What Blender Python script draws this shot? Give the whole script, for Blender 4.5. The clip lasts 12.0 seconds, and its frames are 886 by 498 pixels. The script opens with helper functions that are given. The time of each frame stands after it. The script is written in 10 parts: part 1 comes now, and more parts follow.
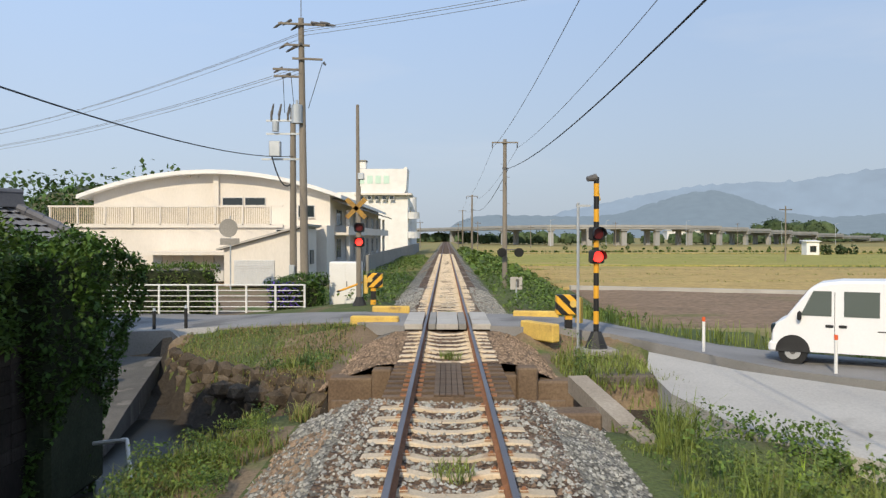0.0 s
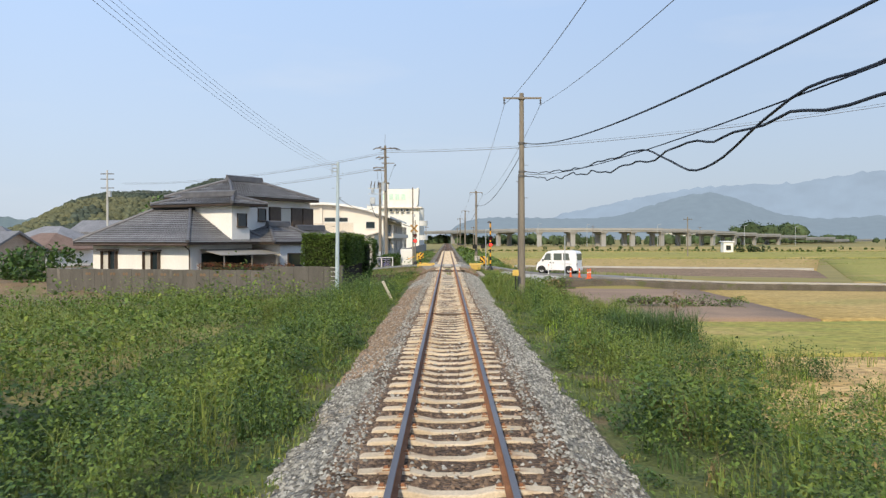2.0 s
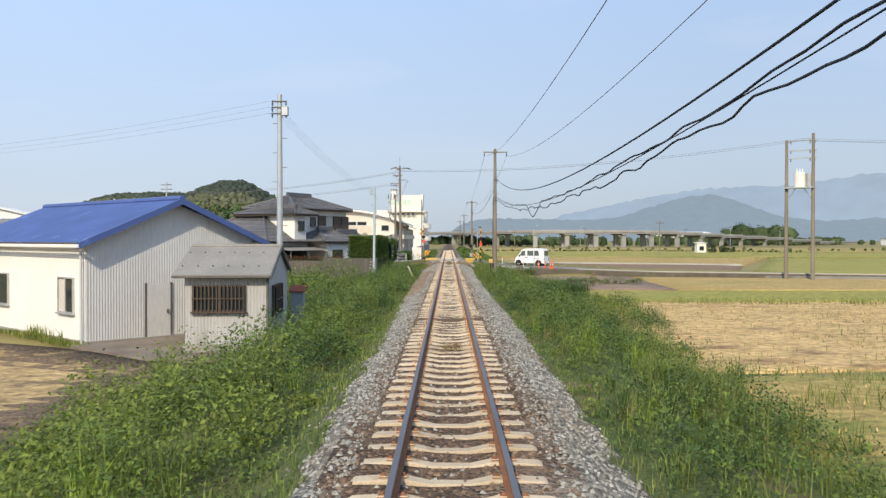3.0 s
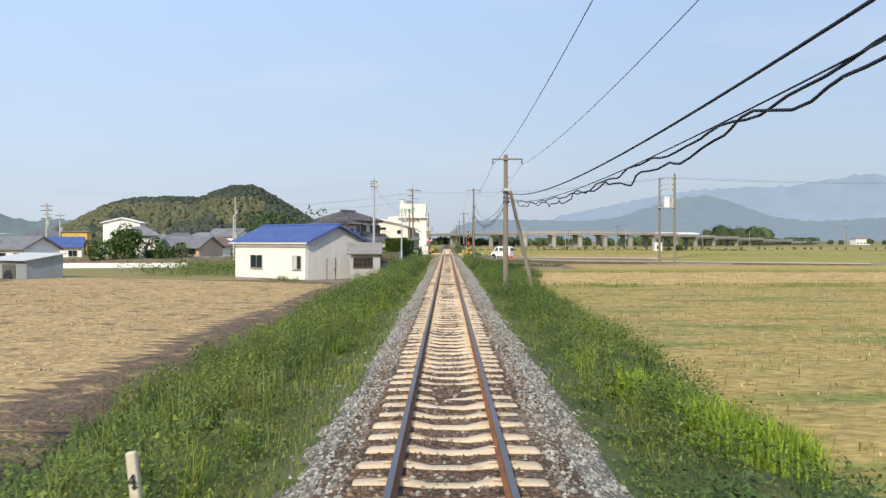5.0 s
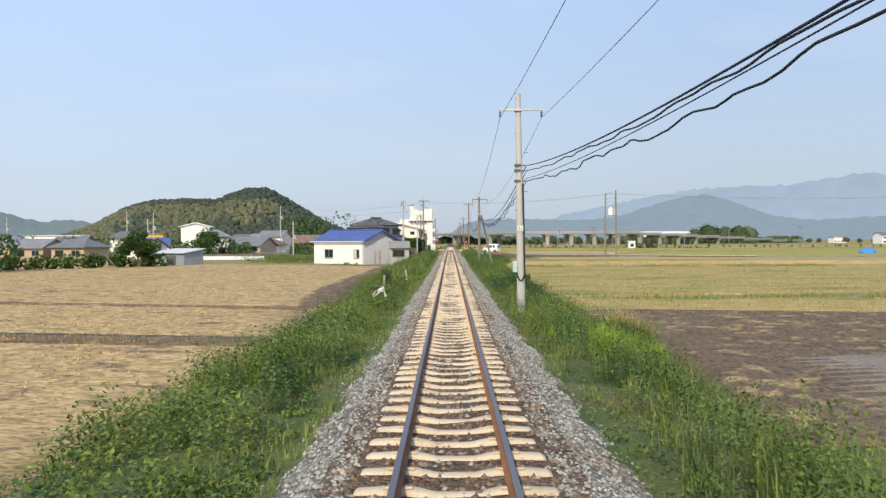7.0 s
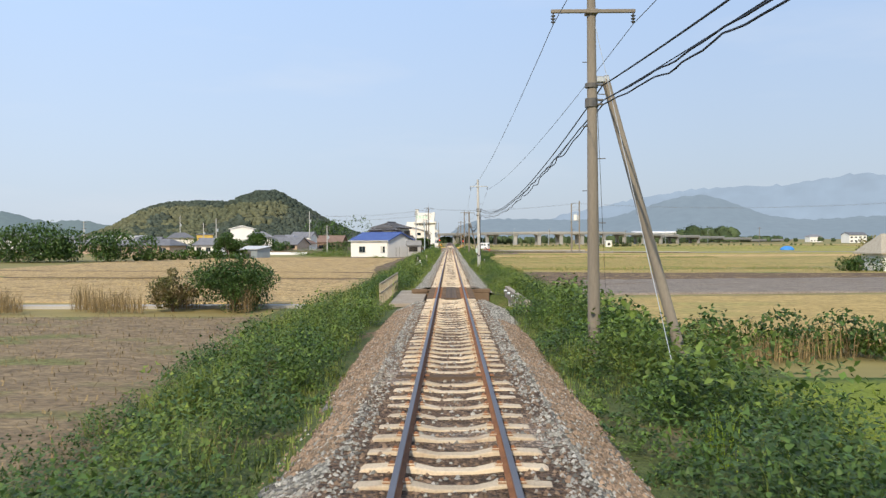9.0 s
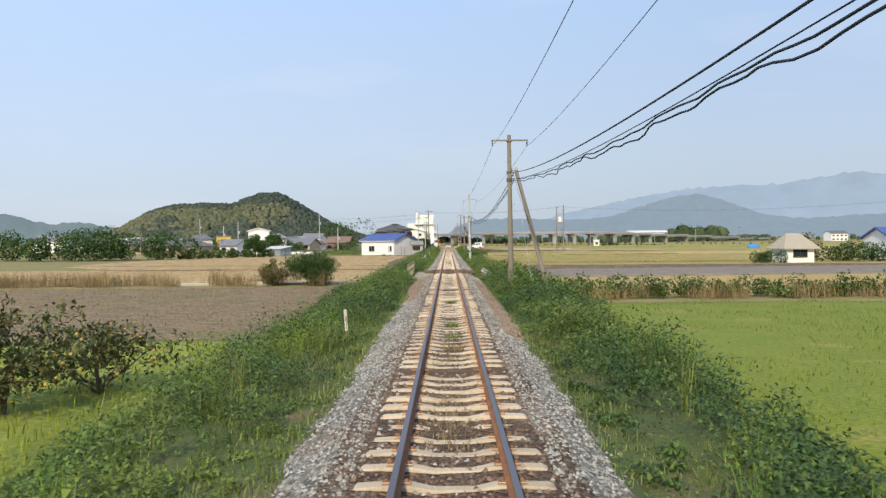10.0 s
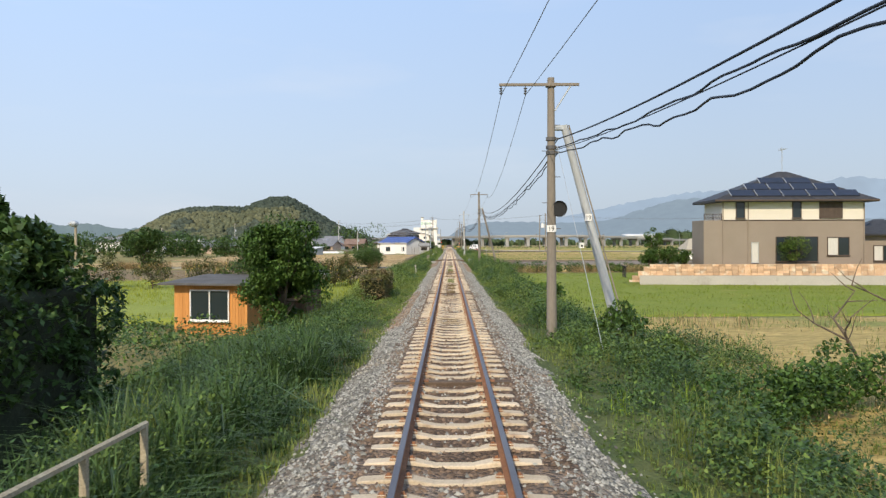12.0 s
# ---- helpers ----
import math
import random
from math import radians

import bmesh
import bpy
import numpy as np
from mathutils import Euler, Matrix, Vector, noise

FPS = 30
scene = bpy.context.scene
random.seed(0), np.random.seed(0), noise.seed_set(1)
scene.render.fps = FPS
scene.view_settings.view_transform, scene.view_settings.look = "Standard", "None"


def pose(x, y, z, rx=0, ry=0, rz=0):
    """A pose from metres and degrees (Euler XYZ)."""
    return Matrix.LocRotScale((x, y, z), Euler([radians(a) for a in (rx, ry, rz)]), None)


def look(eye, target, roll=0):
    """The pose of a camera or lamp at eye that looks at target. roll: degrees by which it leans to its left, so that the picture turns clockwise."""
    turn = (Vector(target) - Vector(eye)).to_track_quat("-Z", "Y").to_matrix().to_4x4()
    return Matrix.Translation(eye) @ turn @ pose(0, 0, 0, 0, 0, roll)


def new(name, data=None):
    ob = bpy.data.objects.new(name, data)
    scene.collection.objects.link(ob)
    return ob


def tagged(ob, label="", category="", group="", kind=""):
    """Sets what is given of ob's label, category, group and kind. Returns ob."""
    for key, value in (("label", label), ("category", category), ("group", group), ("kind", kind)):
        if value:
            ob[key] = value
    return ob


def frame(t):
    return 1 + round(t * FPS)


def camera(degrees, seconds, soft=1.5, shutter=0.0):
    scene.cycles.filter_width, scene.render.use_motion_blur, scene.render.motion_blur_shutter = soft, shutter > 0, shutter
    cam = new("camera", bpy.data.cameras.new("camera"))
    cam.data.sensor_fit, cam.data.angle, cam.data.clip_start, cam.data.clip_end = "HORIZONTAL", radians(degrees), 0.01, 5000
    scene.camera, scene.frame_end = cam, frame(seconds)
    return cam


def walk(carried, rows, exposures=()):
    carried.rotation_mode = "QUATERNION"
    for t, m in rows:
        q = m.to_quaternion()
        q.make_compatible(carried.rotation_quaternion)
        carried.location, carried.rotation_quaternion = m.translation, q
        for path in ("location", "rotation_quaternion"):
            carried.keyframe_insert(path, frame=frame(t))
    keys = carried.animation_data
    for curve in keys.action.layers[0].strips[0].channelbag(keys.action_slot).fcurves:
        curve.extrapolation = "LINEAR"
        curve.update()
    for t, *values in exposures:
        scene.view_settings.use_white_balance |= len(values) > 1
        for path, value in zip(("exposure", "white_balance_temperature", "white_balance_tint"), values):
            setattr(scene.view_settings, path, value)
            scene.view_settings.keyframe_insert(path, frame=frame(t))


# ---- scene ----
cam = camera(55.19, 12.0, 1.35, 0.03)
# seconds, y along the track, yaw, pitch, roll: a camera at a train's rear window, going backwards
ROWS = [
    (0.0, -0.05, 0.19, -0.82, 0.00),
    (0.5, -12.76, 0.24, -0.73, 0.20),
    (1.0, -25.22, 0.21, -0.73, 0.24),
    (1.5, -37.53, 0.30, -0.63, 0.18),
    (2.0, -49.53, 0.28, -0.68, 0.10),
    (2.5, -61.44, 0.34, -0.62, 0.20),
    (3.0, -72.97, 0.36, -0.63, -0.08),
    (5.0, -118.95, 0.26, -0.57, 0.03),
    (5.5, -130.71, 0.38, -0.46, 0.08),
    (6.0, -142.32, 0.37, -0.50, 0.09),
    (6.5, -153.66, 0.46, -0.57, 0.23),
    (8.5, -199.31, 0.50, -0.66, -0.05),
    (9.0, -212.24, 0.47, -0.64, 0.22),
    (9.5, -225.13, 0.46, -0.54, 0.58),
    (10.0, -237.88, 0.34, -0.63, 0.51),
    (10.5, -250.74, 0.40, -0.64, 0.30),
    (11.0, -263.48, 0.47, -0.59, 0.13),
    (11.5, -275.65, 0.45, -0.61, 0.25),
    (12.0, -286.91, 0.43, -0.47, 0.25),
]
EYE = 2.226
walk(cam, [(t, pose(-0.04, y, EYE, 90 + pitch, roll, yaw)) for t, y, yaw, pitch, roll in ROWS],
     [(0.0, -0.16), (0.5, -0.12), (1.0, -0.08), (1.5, -0.05), (2.5, -0.02), (5.0, 0.0), (12.0, 0.0)])

# ---- sky and sun ----
SUN_EL, SUN_AZ = 34.0, 195.0
world = bpy.data.worlds.new("sky")
scene.world = world
world.use_nodes = True
wn, wl = world.node_tree.nodes, world.node_tree.links
wn.clear()
sky = wn.new("ShaderNodeTexSky")
sky.sky_type = "NISHITA"
sky.sun_disc = False
sky.sun_elevation, sky.sun_rotation = radians(SUN_EL), radians(SUN_AZ)
sky.air_density, sky.dust_density, sky.ozone_density = 1.0, 2.5, 1.0
bg = wn.new("ShaderNodeBackground")
bg.inputs[1].default_value = 0.115
wo = wn.new("ShaderNodeOutputWorld")
# thin morning haze towards the horizon and faint high cloud
tc = wn.new("ShaderNodeTexCoord")
sep = wn.new("ShaderNodeSeparateXYZ")
ramp = wn.new("ShaderNodeValToRGB")
ramp.color_ramp.elements[0].position, ramp.color_ramp.elements[0].color = 0.0, (0.53, 0.605, 0.69, 1)
ramp.color_ramp.elements[1].position, ramp.color_ramp.elements[1].color = 0.32, (0.455, 0.63, 0.935, 1)
gain = wn.new("ShaderNodeVectorMath")
gain.operation = "SCALE"
side = wn.new("ShaderNodeMapRange")  # the air is brighter towards the sun's side
side.inputs[1].default_value, side.inputs[2].default_value = -0.42, 0.30
side.inputs[3].default_value, side.inputs[4].default_value = 11.3, 9.5
haze = wn.new("ShaderNodeMix")
haze.data_type = "RGBA"
haze.inputs[0].default_value = 0.8
cl = wn.new("ShaderNodeTexNoise")
cl.inputs["Scale"].default_value, cl.inputs["Detail"].default_value = 3.0, 6
cmap = wn.new("ShaderNodeMapping")
cmap.inputs["Scale"].default_value = (1.0, 1.0, 5.0)
cr = wn.new("ShaderNodeValToRGB")
cr.color_ramp.elements[0].position, cr.color_ramp.elements[0].color = 0.55, (0, 0, 0, 1)
cr.color_ramp.elements[1].position, cr.color_ramp.elements[1].color = 0.8, (0.25, 0.25, 0.25, 1)
cloud = wn.new("ShaderNodeMix")
cloud.data_type = "RGBA"
cloud.inputs[7].default_value = (7.2, 7.4, 7.8, 1)
wl.new(tc.outputs["Generated"], sep.inputs[0])
wl.new(sep.outputs[2], ramp.inputs[0])
wl.new(ramp.outputs[0], gain.inputs[0])
wl.new(sep.outputs[0], side.inputs[0])
wl.new(side.outputs[0], gain.inputs["Scale"])
wl.new(gain.outputs[0], haze.inputs[7])
wl.new(sky.outputs[0], haze.inputs[6])
wl.new(tc.outputs["Generated"], cmap.inputs[0])
wl.new(cmap.outputs[0], cl.inputs["Vector"])
wl.new(cl.outputs[0], cr.inputs[0])
wl.new(cr.outputs[0], cloud.inputs[0])
wl.new(haze.outputs[2], cloud.inputs[6])
wl.new(cloud.outputs[2], bg.inputs[0])
wl.new(bg.outputs[0], wo.inputs[0])
sun_data = bpy.data.lights.new("sun", "SUN")
sun_data.energy, sun_data.angle, sun_data.color = 3.95, radians(0.6), (1.0, 0.855, 0.63)
sun = new("sun", sun_data)
sx, sy = math.sin(radians(SUN_AZ)), math.cos(radians(SUN_AZ))
sun.matrix_world = look((0, 0, 50), (-sx * math.cos(radians(SUN_EL)), -sy * math.cos(radians(SUN_EL)), 50 - math.sin(radians(SUN_EL))))
scene.view_settings.exposure = 0.0

# ---- materials ----
def mat(name, c1, c2, rough=0.85, scale=1.5, fine=25.0, bump=0.15, metal=0.0, grain=0.35, rnd=0.0, island=0.0, stretch=(1, 1, 1), depth=0.02,
        spec=0.3, c3=None, c3scale=0.4, c3pos=0.55, trans=0.0):
    """Two-scale noise between two base colours, fine grain, bump, and optional third colour in patches."""
    m = bpy.data.materials.new(name)
    m.use_nodes = True
    n, l = m.node_tree.nodes, m.node_tree.links
    b = n["Principled BSDF"]
    b.inputs["Roughness"].default_value, b.inputs["Metallic"].default_value = rough, metal
    b.inputs["Specular IOR Level"].default_value = spec
    geo = n.new("ShaderNodeNewGeometry")
    co = n.new("ShaderNodeMapping")
    co.inputs["Scale"].default_value = stretch
    l.new(geo.outputs["Position"], co.inputs[0])
    big, small = n.new("ShaderNodeTexNoise"), n.new("ShaderNodeTexNoise")
    for t, s, d in ((big, scale, 5), (small, fine, 4)):
        t.inputs["Scale"].default_value, t.inputs["Detail"].default_value = s, d
        l.new(co.outputs[0], t.inputs["Vector"])
    ct = n.new("ShaderNodeMapRange")
    ct.inputs[1].default_value, ct.inputs[2].default_value = 0.3, 0.7
    l.new(big.outputs[0], ct.inputs[0])
    mix = n.new("ShaderNodeMix")
    mix.data_type = "RGBA"
    mix.inputs[6].default_value, mix.inputs[7].default_value = (*c1, 1), (*c2, 1)
    l.new(ct.outputs[0], mix.inputs[0])
    col = mix.outputs[2]
    if c3:
        pn = n.new("ShaderNodeTexNoise")
        pn.inputs["Scale"].default_value, pn.inputs["Detail"].default_value = c3scale, 6
        l.new(co.outputs[0], pn.inputs["Vector"])
        pr = n.new("ShaderNodeMapRange")
        pr.inputs[1].default_value, pr.inputs[2].default_value = c3pos, c3pos + 0.12
        l.new(pn.outputs[0], pr.inputs[0])
        m3 = n.new("ShaderNodeMix")
        m3.data_type = "RGBA"
        m3.inputs[7].default_value = (*c3, 1)
        l.new(pr.outputs[0], m3.inputs[0])
        l.new(col, m3.inputs[6])
        col = m3.outputs[2]
    # grain: value up and down
    hsv = n.new("ShaderNodeHueSaturation")
    gr = n.new("ShaderNodeMapRange")
    gr.inputs[1].default_value, gr.inputs[2].default_value = 0.25, 0.75
    gr.inputs[3].default_value, gr.inputs[4].default_value = 1 - grain, 1 + grain
    l.new(small.outputs[0], gr.inputs[0])
    val = gr.outputs[0]
    for on, src in ((rnd, "obj"), (island, "isl")):
        if on:
            if src == "obj":
                oi = n.new("ShaderNodeObjectInfo")
                out = oi.outputs["Random"]
            else:
                out = geo.outputs["Random Per Island"]
            rr = n.new("ShaderNodeMapRange")
            rr.inputs[3].default_value, rr.inputs[4].default_value = 1 - on, 1 + on
            l.new(out, rr.inputs[0])
            mul = n.new("ShaderNodeMath")
            mul.operation = "MULTIPLY"
            l.new(val, mul.inputs[0])
            l.new(rr.outputs[0], mul.inputs[1])
            val = mul.outputs[0]
    l.new(val, hsv.inputs["Value"])
    l.new(col, hsv.inputs["Color"])
    l.new(hsv.outputs[0], b.inputs["Base Color"])
    if bump:
        bp = n.new("ShaderNodeBump")
        bp.inputs["Strength"].default_value, bp.inputs["Distance"].default_value = bump, depth
        l.new(small.outputs[0], bp.inputs["Height"])
        l.new(bp.outputs[0], b.inputs["Normal"])
    if trans:
        tr = n.new("ShaderNodeBsdfTranslucent")
        l.new(hsv.outputs[0], tr.inputs[0])
        mx = n.new("ShaderNodeMixShader")
        mx.inputs[0].default_value = trans
        l.new(b.outputs[0], mx.inputs[1])
        l.new(tr.outputs[0], mx.inputs[2])
        l.new(mx.outputs[0], n["Material Output"].inputs[0])
    return m


def glow(name, colour, strength):
    m = bpy.data.materials.new(name)
    m.use_nodes = True
    b = m.node_tree.nodes["Principled BSDF"]
    b.inputs["Base Color"].default_value = (*colour, 1)
    b.inputs["Emission Color"].default_value = (*colour, 1)
    b.inputs["Emission Strength"].default_value = strength
    return m


def glass(name, tint=(0.02, 0.03, 0.035), rough=0.05):
    m = bpy.data.materials.new(name)
    m.use_nodes = True
    b = m.node_tree.nodes["Principled BSDF"]
    b.inputs["Base Color"].default_value = (*tint, 1)
    b.inputs["Roughness"].default_value = rough
    b.inputs["Specular IOR Level"].default_value = 0.6
    return m


def stripes(name, c1, c2, period, axis=2, skew=0.0):
    """Two-colour warning bands along an axis, in object space."""
    m = mat(name, c1, c1, 0.5, 2, 30, 0.02, grain=0.12)
    n, l = m.node_tree.nodes, m.node_tree.links
    tcx = n.new("ShaderNodeTexCoord")
    sp = n.new("ShaderNodeSeparateXYZ")
    l.new(tcx.outputs["Object"], sp.inputs[0])
    ad = n.new("ShaderNodeMath")
    ad.operation = "MULTIPLY_ADD"
    ad.inputs[1].default_value = skew
    l.new(sp.outputs[0], ad.inputs[0])
    l.new(sp.outputs[axis], ad.inputs[2])
    dv = n.new("ShaderNodeMath")
    dv.operation = "DIVIDE"
    dv.inputs[1].default_value = period
    l.new(ad.outputs[0], dv.inputs[0])
    fr = n.new("ShaderNodeMath")
    fr.operation = "FRACT"
    l.new(dv.outputs[0], fr.inputs[0])
    gt = n.new("ShaderNodeMath")
    gt.operation = "GREATER_THAN"
    gt.inputs[1].default_value = 0.5
    l.new(fr.outputs[0], gt.inputs[0])
    mx = n.new("ShaderNodeMix")
    mx.data_type = "RGBA"
    mx.inputs[6].default_value, mx.inputs[7].default_value = (*c1, 1), (*c2, 1)
    l.new(gt.outputs[0], mx.inputs[0])
    l.new(mx.outputs[2], n["Principled BSDF"].inputs["Base Color"])
    return m


M_SOIL = mat("soil", (0.16, 0.11, 0.07), (0.24, 0.18, 0.11), 0.95, 0.8, 18, 0.5, depth=0.05, c3=(0.10, 0.14, 0.04), c3scale=0.5)
# wet stream soil, darkened further to paint in the shade of the hedge
M_SHADESOIL = mat("wet_soil_with_shade", (0.03, 0.024, 0.018), (0.052, 0.042, 0.032), 0.9, 1.2, 14, 0.5, depth=0.05, grain=0.3)
M_VERGE = mat("verge_earth", (0.07, 0.10, 0.027), (0.12, 0.13, 0.045), 0.95, 0.7, 14, 0.6, depth=0.08, c3=(0.17, 0.12, 0.07), c3scale=0.35, c3pos=0.58)
M_BALLAST = mat("ballast_bed", (0.24, 0.225, 0.19), (0.16, 0.145, 0.115), 0.9, 0.6, 30, 0.9, depth=0.04, grain=0.6, c3=(0.27, 0.18, 0.115), c3scale=0.25)
M_STONE = mat("ballast_stone", (0.36, 0.345, 0.295), (0.26, 0.245, 0.20), 0.85, 0.5, 30, 0.2, grain=0.2, island=0.45, c3=(0.28, 0.235, 0.17), c3scale=0.22, c3pos=0.58)
M_STONEPALE = mat("pale_ballast_stone", (0.46, 0.44, 0.385), (0.38, 0.355, 0.305), 0.85, 0.7, 30, 0.2, grain=0.15, island=0.25)
M_STONEDARK = mat("dark_ballast_stone", (0.17, 0.16, 0.14), (0.12, 0.11, 0.09), 0.85, 0.7, 30, 0.2, grain=0.2, island=0.4)
M_STONE_RUST = mat("rusty_stone", (0.255, 0.175, 0.115), (0.165, 0.11, 0.072), 0.9, 0.9, 30, 0.2, grain=0.2, island=0.45)


def pebbled(m, scale, spread=0.55, depth=0.05):
    """Give a bed its close-packed stones: cells of uneven tone with rounded relief."""
    n, l = m.node_tree.nodes, m.node_tree.links
    b = n["Principled BSDF"]
    geo = n.new("ShaderNodeNewGeometry")
    vo = n.new("ShaderNodeTexVoronoi")
    vo.inputs["Scale"].default_value = scale
    l.new(geo.outputs["Position"], vo.inputs["Vector"])
    hs = n.new("ShaderNodeHueSaturation")
    se = n.new("ShaderNodeSeparateColor")
    l.new(vo.outputs["Color"], se.inputs[0])
    mr = n.new("ShaderNodeMapRange")
    mr.inputs[3].default_value, mr.inputs[4].default_value = 1 - spread, 1 + spread
    l.new(se.outputs[0], mr.inputs[0])
    old = b.inputs["Base Color"].links[0].from_socket
    l.new(old, hs.inputs["Color"])
    l.new(mr.outputs[0], hs.inputs["Value"])
    l.new(hs.outputs[0], b.inputs["Base Color"])
    bp = n.new("ShaderNodeBump")
    bp.invert = True
    bp.inputs["Strength"].default_value, bp.inputs["Distance"].default_value = 1.0, depth
    l.new(vo.outputs["Distance"], bp.inputs["Height"])
    l.new(bp.outputs[0], b.inputs["Normal"])
    return m


pebbled(M_BALLAST, 17.0)
M_INNERBED = pebbled(mat("rust_brown_ballast", (0.155, 0.10, 0.062), (0.10, 0.065, 0.042), 0.9, 0.7, 30, 0.9, depth=0.04, grain=0.4, c3=(0.27, 0.21, 0.16), c3scale=0.3), 20.0)
M_SLEEPER = mat("sleeper_concrete", (0.62, 0.515, 0.375), (0.50, 0.40, 0.275), 0.9, 2.2, 35, 0.4, rnd=0.14, grain=0.18, depth=0.01, c3=(0.36, 0.24, 0.15), c3scale=3.0, c3pos=0.6)
M_TIMBER = mat("old_timber", (0.10, 0.07, 0.05), (0.17, 0.12, 0.08), 0.9, 3, 40, 0.5, rnd=0.2, stretch=(0.4, 3, 3))
M_RAILSIDE = mat("rusted_rail", (0.20, 0.09, 0.045), (0.30, 0.14, 0.065), 0.85, 3, 50, 0.3, grain=0.3)
M_RAILTOP = mat("worn_rail_head", (0.19, 0.17, 0.17), (0.26, 0.235, 0.23), 0.5, 0.5, 30, 0.05, metal=0.85, grain=0.1)
M_CLIP = mat("rusty_fastener", (0.22, 0.10, 0.05), (0.34, 0.17, 0.09), 0.8, 6, 60, 0.2)
M_CONC = mat("weathered_concrete", (0.36, 0.34, 0.31), (0.26, 0.245, 0.22), 0.9, 0.9, 22, 0.3, grain=0.15, c3=(0.15, 0.14, 0.12), c3scale=0.7, c3pos=0.6)
M_PALECONC = mat("pale_concrete", (0.47, 0.445, 0.40), (0.39, 0.365, 0.33), 0.9, 0.5, 20, 0.2, grain=0.12, c3=(0.30, 0.275, 0.24), c3scale=0.6, c3pos=0.6)
M_OLDCONC = mat("stained_garden_concrete", (0.14, 0.13, 0.115), (0.08, 0.075, 0.066), 0.9, 0.9, 22, 0.3, grain=0.2, stretch=(1.5, 1.5, 0.25), c3=(0.22, 0.20, 0.175), c3scale=0.9, c3pos=0.6)
M_TANCONC = mat("tan_weathered_concrete", (0.40, 0.34, 0.265), (0.30, 0.25, 0.19), 0.95, 1.0, 20, 0.3, grain=0.2, c3=(0.21, 0.18, 0.13), c3scale=0.9, c3pos=0.58)
M_BLUEGREY = mat("blue_grey_sheet", (0.30, 0.35, 0.38), (0.24, 0.28, 0.31), 0.6, 0.8, 14, 0.05, grain=0.1, stretch=(1, 1, 0.2))
M_MUDSLAB = mat("stained_yard_concrete", (0.27, 0.23, 0.19), (0.18, 0.14, 0.11), 0.95, 0.8, 18, 0.3, grain=0.2)
M_MUDCONC = mat("mud_brown_concrete", (0.20, 0.14, 0.09), (0.13, 0.09, 0.06), 0.95, 1.2, 22, 0.4, grain=0.25)
M_POLE = mat("pole_concrete", (0.255, 0.222, 0.18), (0.185, 0.162, 0.132), 0.85, 1.2, 25, 0.15, grain=0.12, stretch=(1, 1, 0.25))
M_NEWPOLE = mat("pale_pole_concrete", (0.50, 0.495, 0.47), (0.41, 0.405, 0.385), 0.8, 0.8, 25, 0.1, grain=0.08, stretch=(1, 1, 0.25))
M_STEEL = mat("galvanised_steel", (0.50, 0.53, 0.55), (0.42, 0.45, 0.47), 0.5, 2, 30, 0.05, metal=0.5, grain=0.1)
M_DARKSTEEL = mat("dark_fittings", (0.09, 0.09, 0.09), (0.14, 0.13, 0.12), 0.6, 4, 40, 0.05, grain=0.15)
M_CABLE = mat("cable_sheath", (0.018, 0.022, 0.03), (0.03, 0.035, 0.045), 0.6, 4, 30, 0.0, grain=0.2)
M_WIRE = mat("bare_wire", (0.12, 0.12, 0.125), (0.17, 0.17, 0.17), 0.5, 4, 30, 0.0, grain=0.1)
M_ASPHALT = mat("grey_asphalt", (0.20, 0.195, 0.19), (0.27, 0.26, 0.25), 0.9, 0.6, 60, 0.3, grain=0.2, c3=(0.14, 0.135, 0.13), c3scale=0.5)
M_WHITE = mat("white_paint", (0.80, 0.79, 0.76), (0.72, 0.71, 0.68), 0.6, 1.2, 30, 0.05, grain=0.06)
M_OLDWHITE = mat("weathered_white_paint", (0.62, 0.57, 0.46), (0.50, 0.45, 0.36), 0.8, 3, 30, 0.1, grain=0.12)
M_YELLOW = mat("yellow_paint", (0.72, 0.50, 0.12), (0.55, 0.36, 0.10), 0.7, 3, 30, 0.1, grain=0.15, c3=(0.25, 0.19, 0.12), c3scale=3, c3pos=0.62)
M_FENCE = mat("tarred_board", (0.022, 0.019, 0.017), (0.045, 0.036, 0.029), 0.95, 2, 30, 0.2, grain=0.3, spec=0.1, rnd=0.3, stretch=(1, 1, 0.3), c3=(0.10, 0.088, 0.072), c3scale=0.9, c3pos=0.66)
M_BLACK = mat("black_paint", (0.02, 0.02, 0.02), (0.035, 0.035, 0.035), 0.6, 3, 30, 0.03, grain=0.1)
M_GYM = mat("cream_render", (0.72, 0.67, 0.60), (0.65, 0.60, 0.53), 0.85, 0.5, 12, 0.08, grain=0.05, stretch=(1, 1, 0.35))
M_PLASTER = mat("white_plaster", (0.84, 0.82, 0.78), (0.76, 0.74, 0.70), 0.85, 0.6, 15, 0.06, grain=0.05, stretch=(1, 1, 0.4))
M_TILE = mat("grey_roof_tile", (0.15, 0.15, 0.158), (0.225, 0.222, 0.226), 0.55, 1.4, 20, 0.1, grain=0.15, island=0.22, spec=0.5)
M_TILEDARK = mat("dark_ridge_tile", (0.09, 0.09, 0.10), (0.14, 0.14, 0.15), 0.5, 2, 20, 0.1, grain=0.12, rnd=0.1, spec=0.5)
M_DKWOOD = mat("dark_stained_wood", (0.035, 0.025, 0.02), (0.06, 0.045, 0.035), 0.7, 3, 30, 0.1, grain=0.2, stretch=(1, 1, 0.2))
M_BROWNFRAME = mat("bronze_window_frame", (0.07, 0.05, 0.04), (0.10, 0.075, 0.06), 0.5, 3, 30, 0.02, grain=0.1)
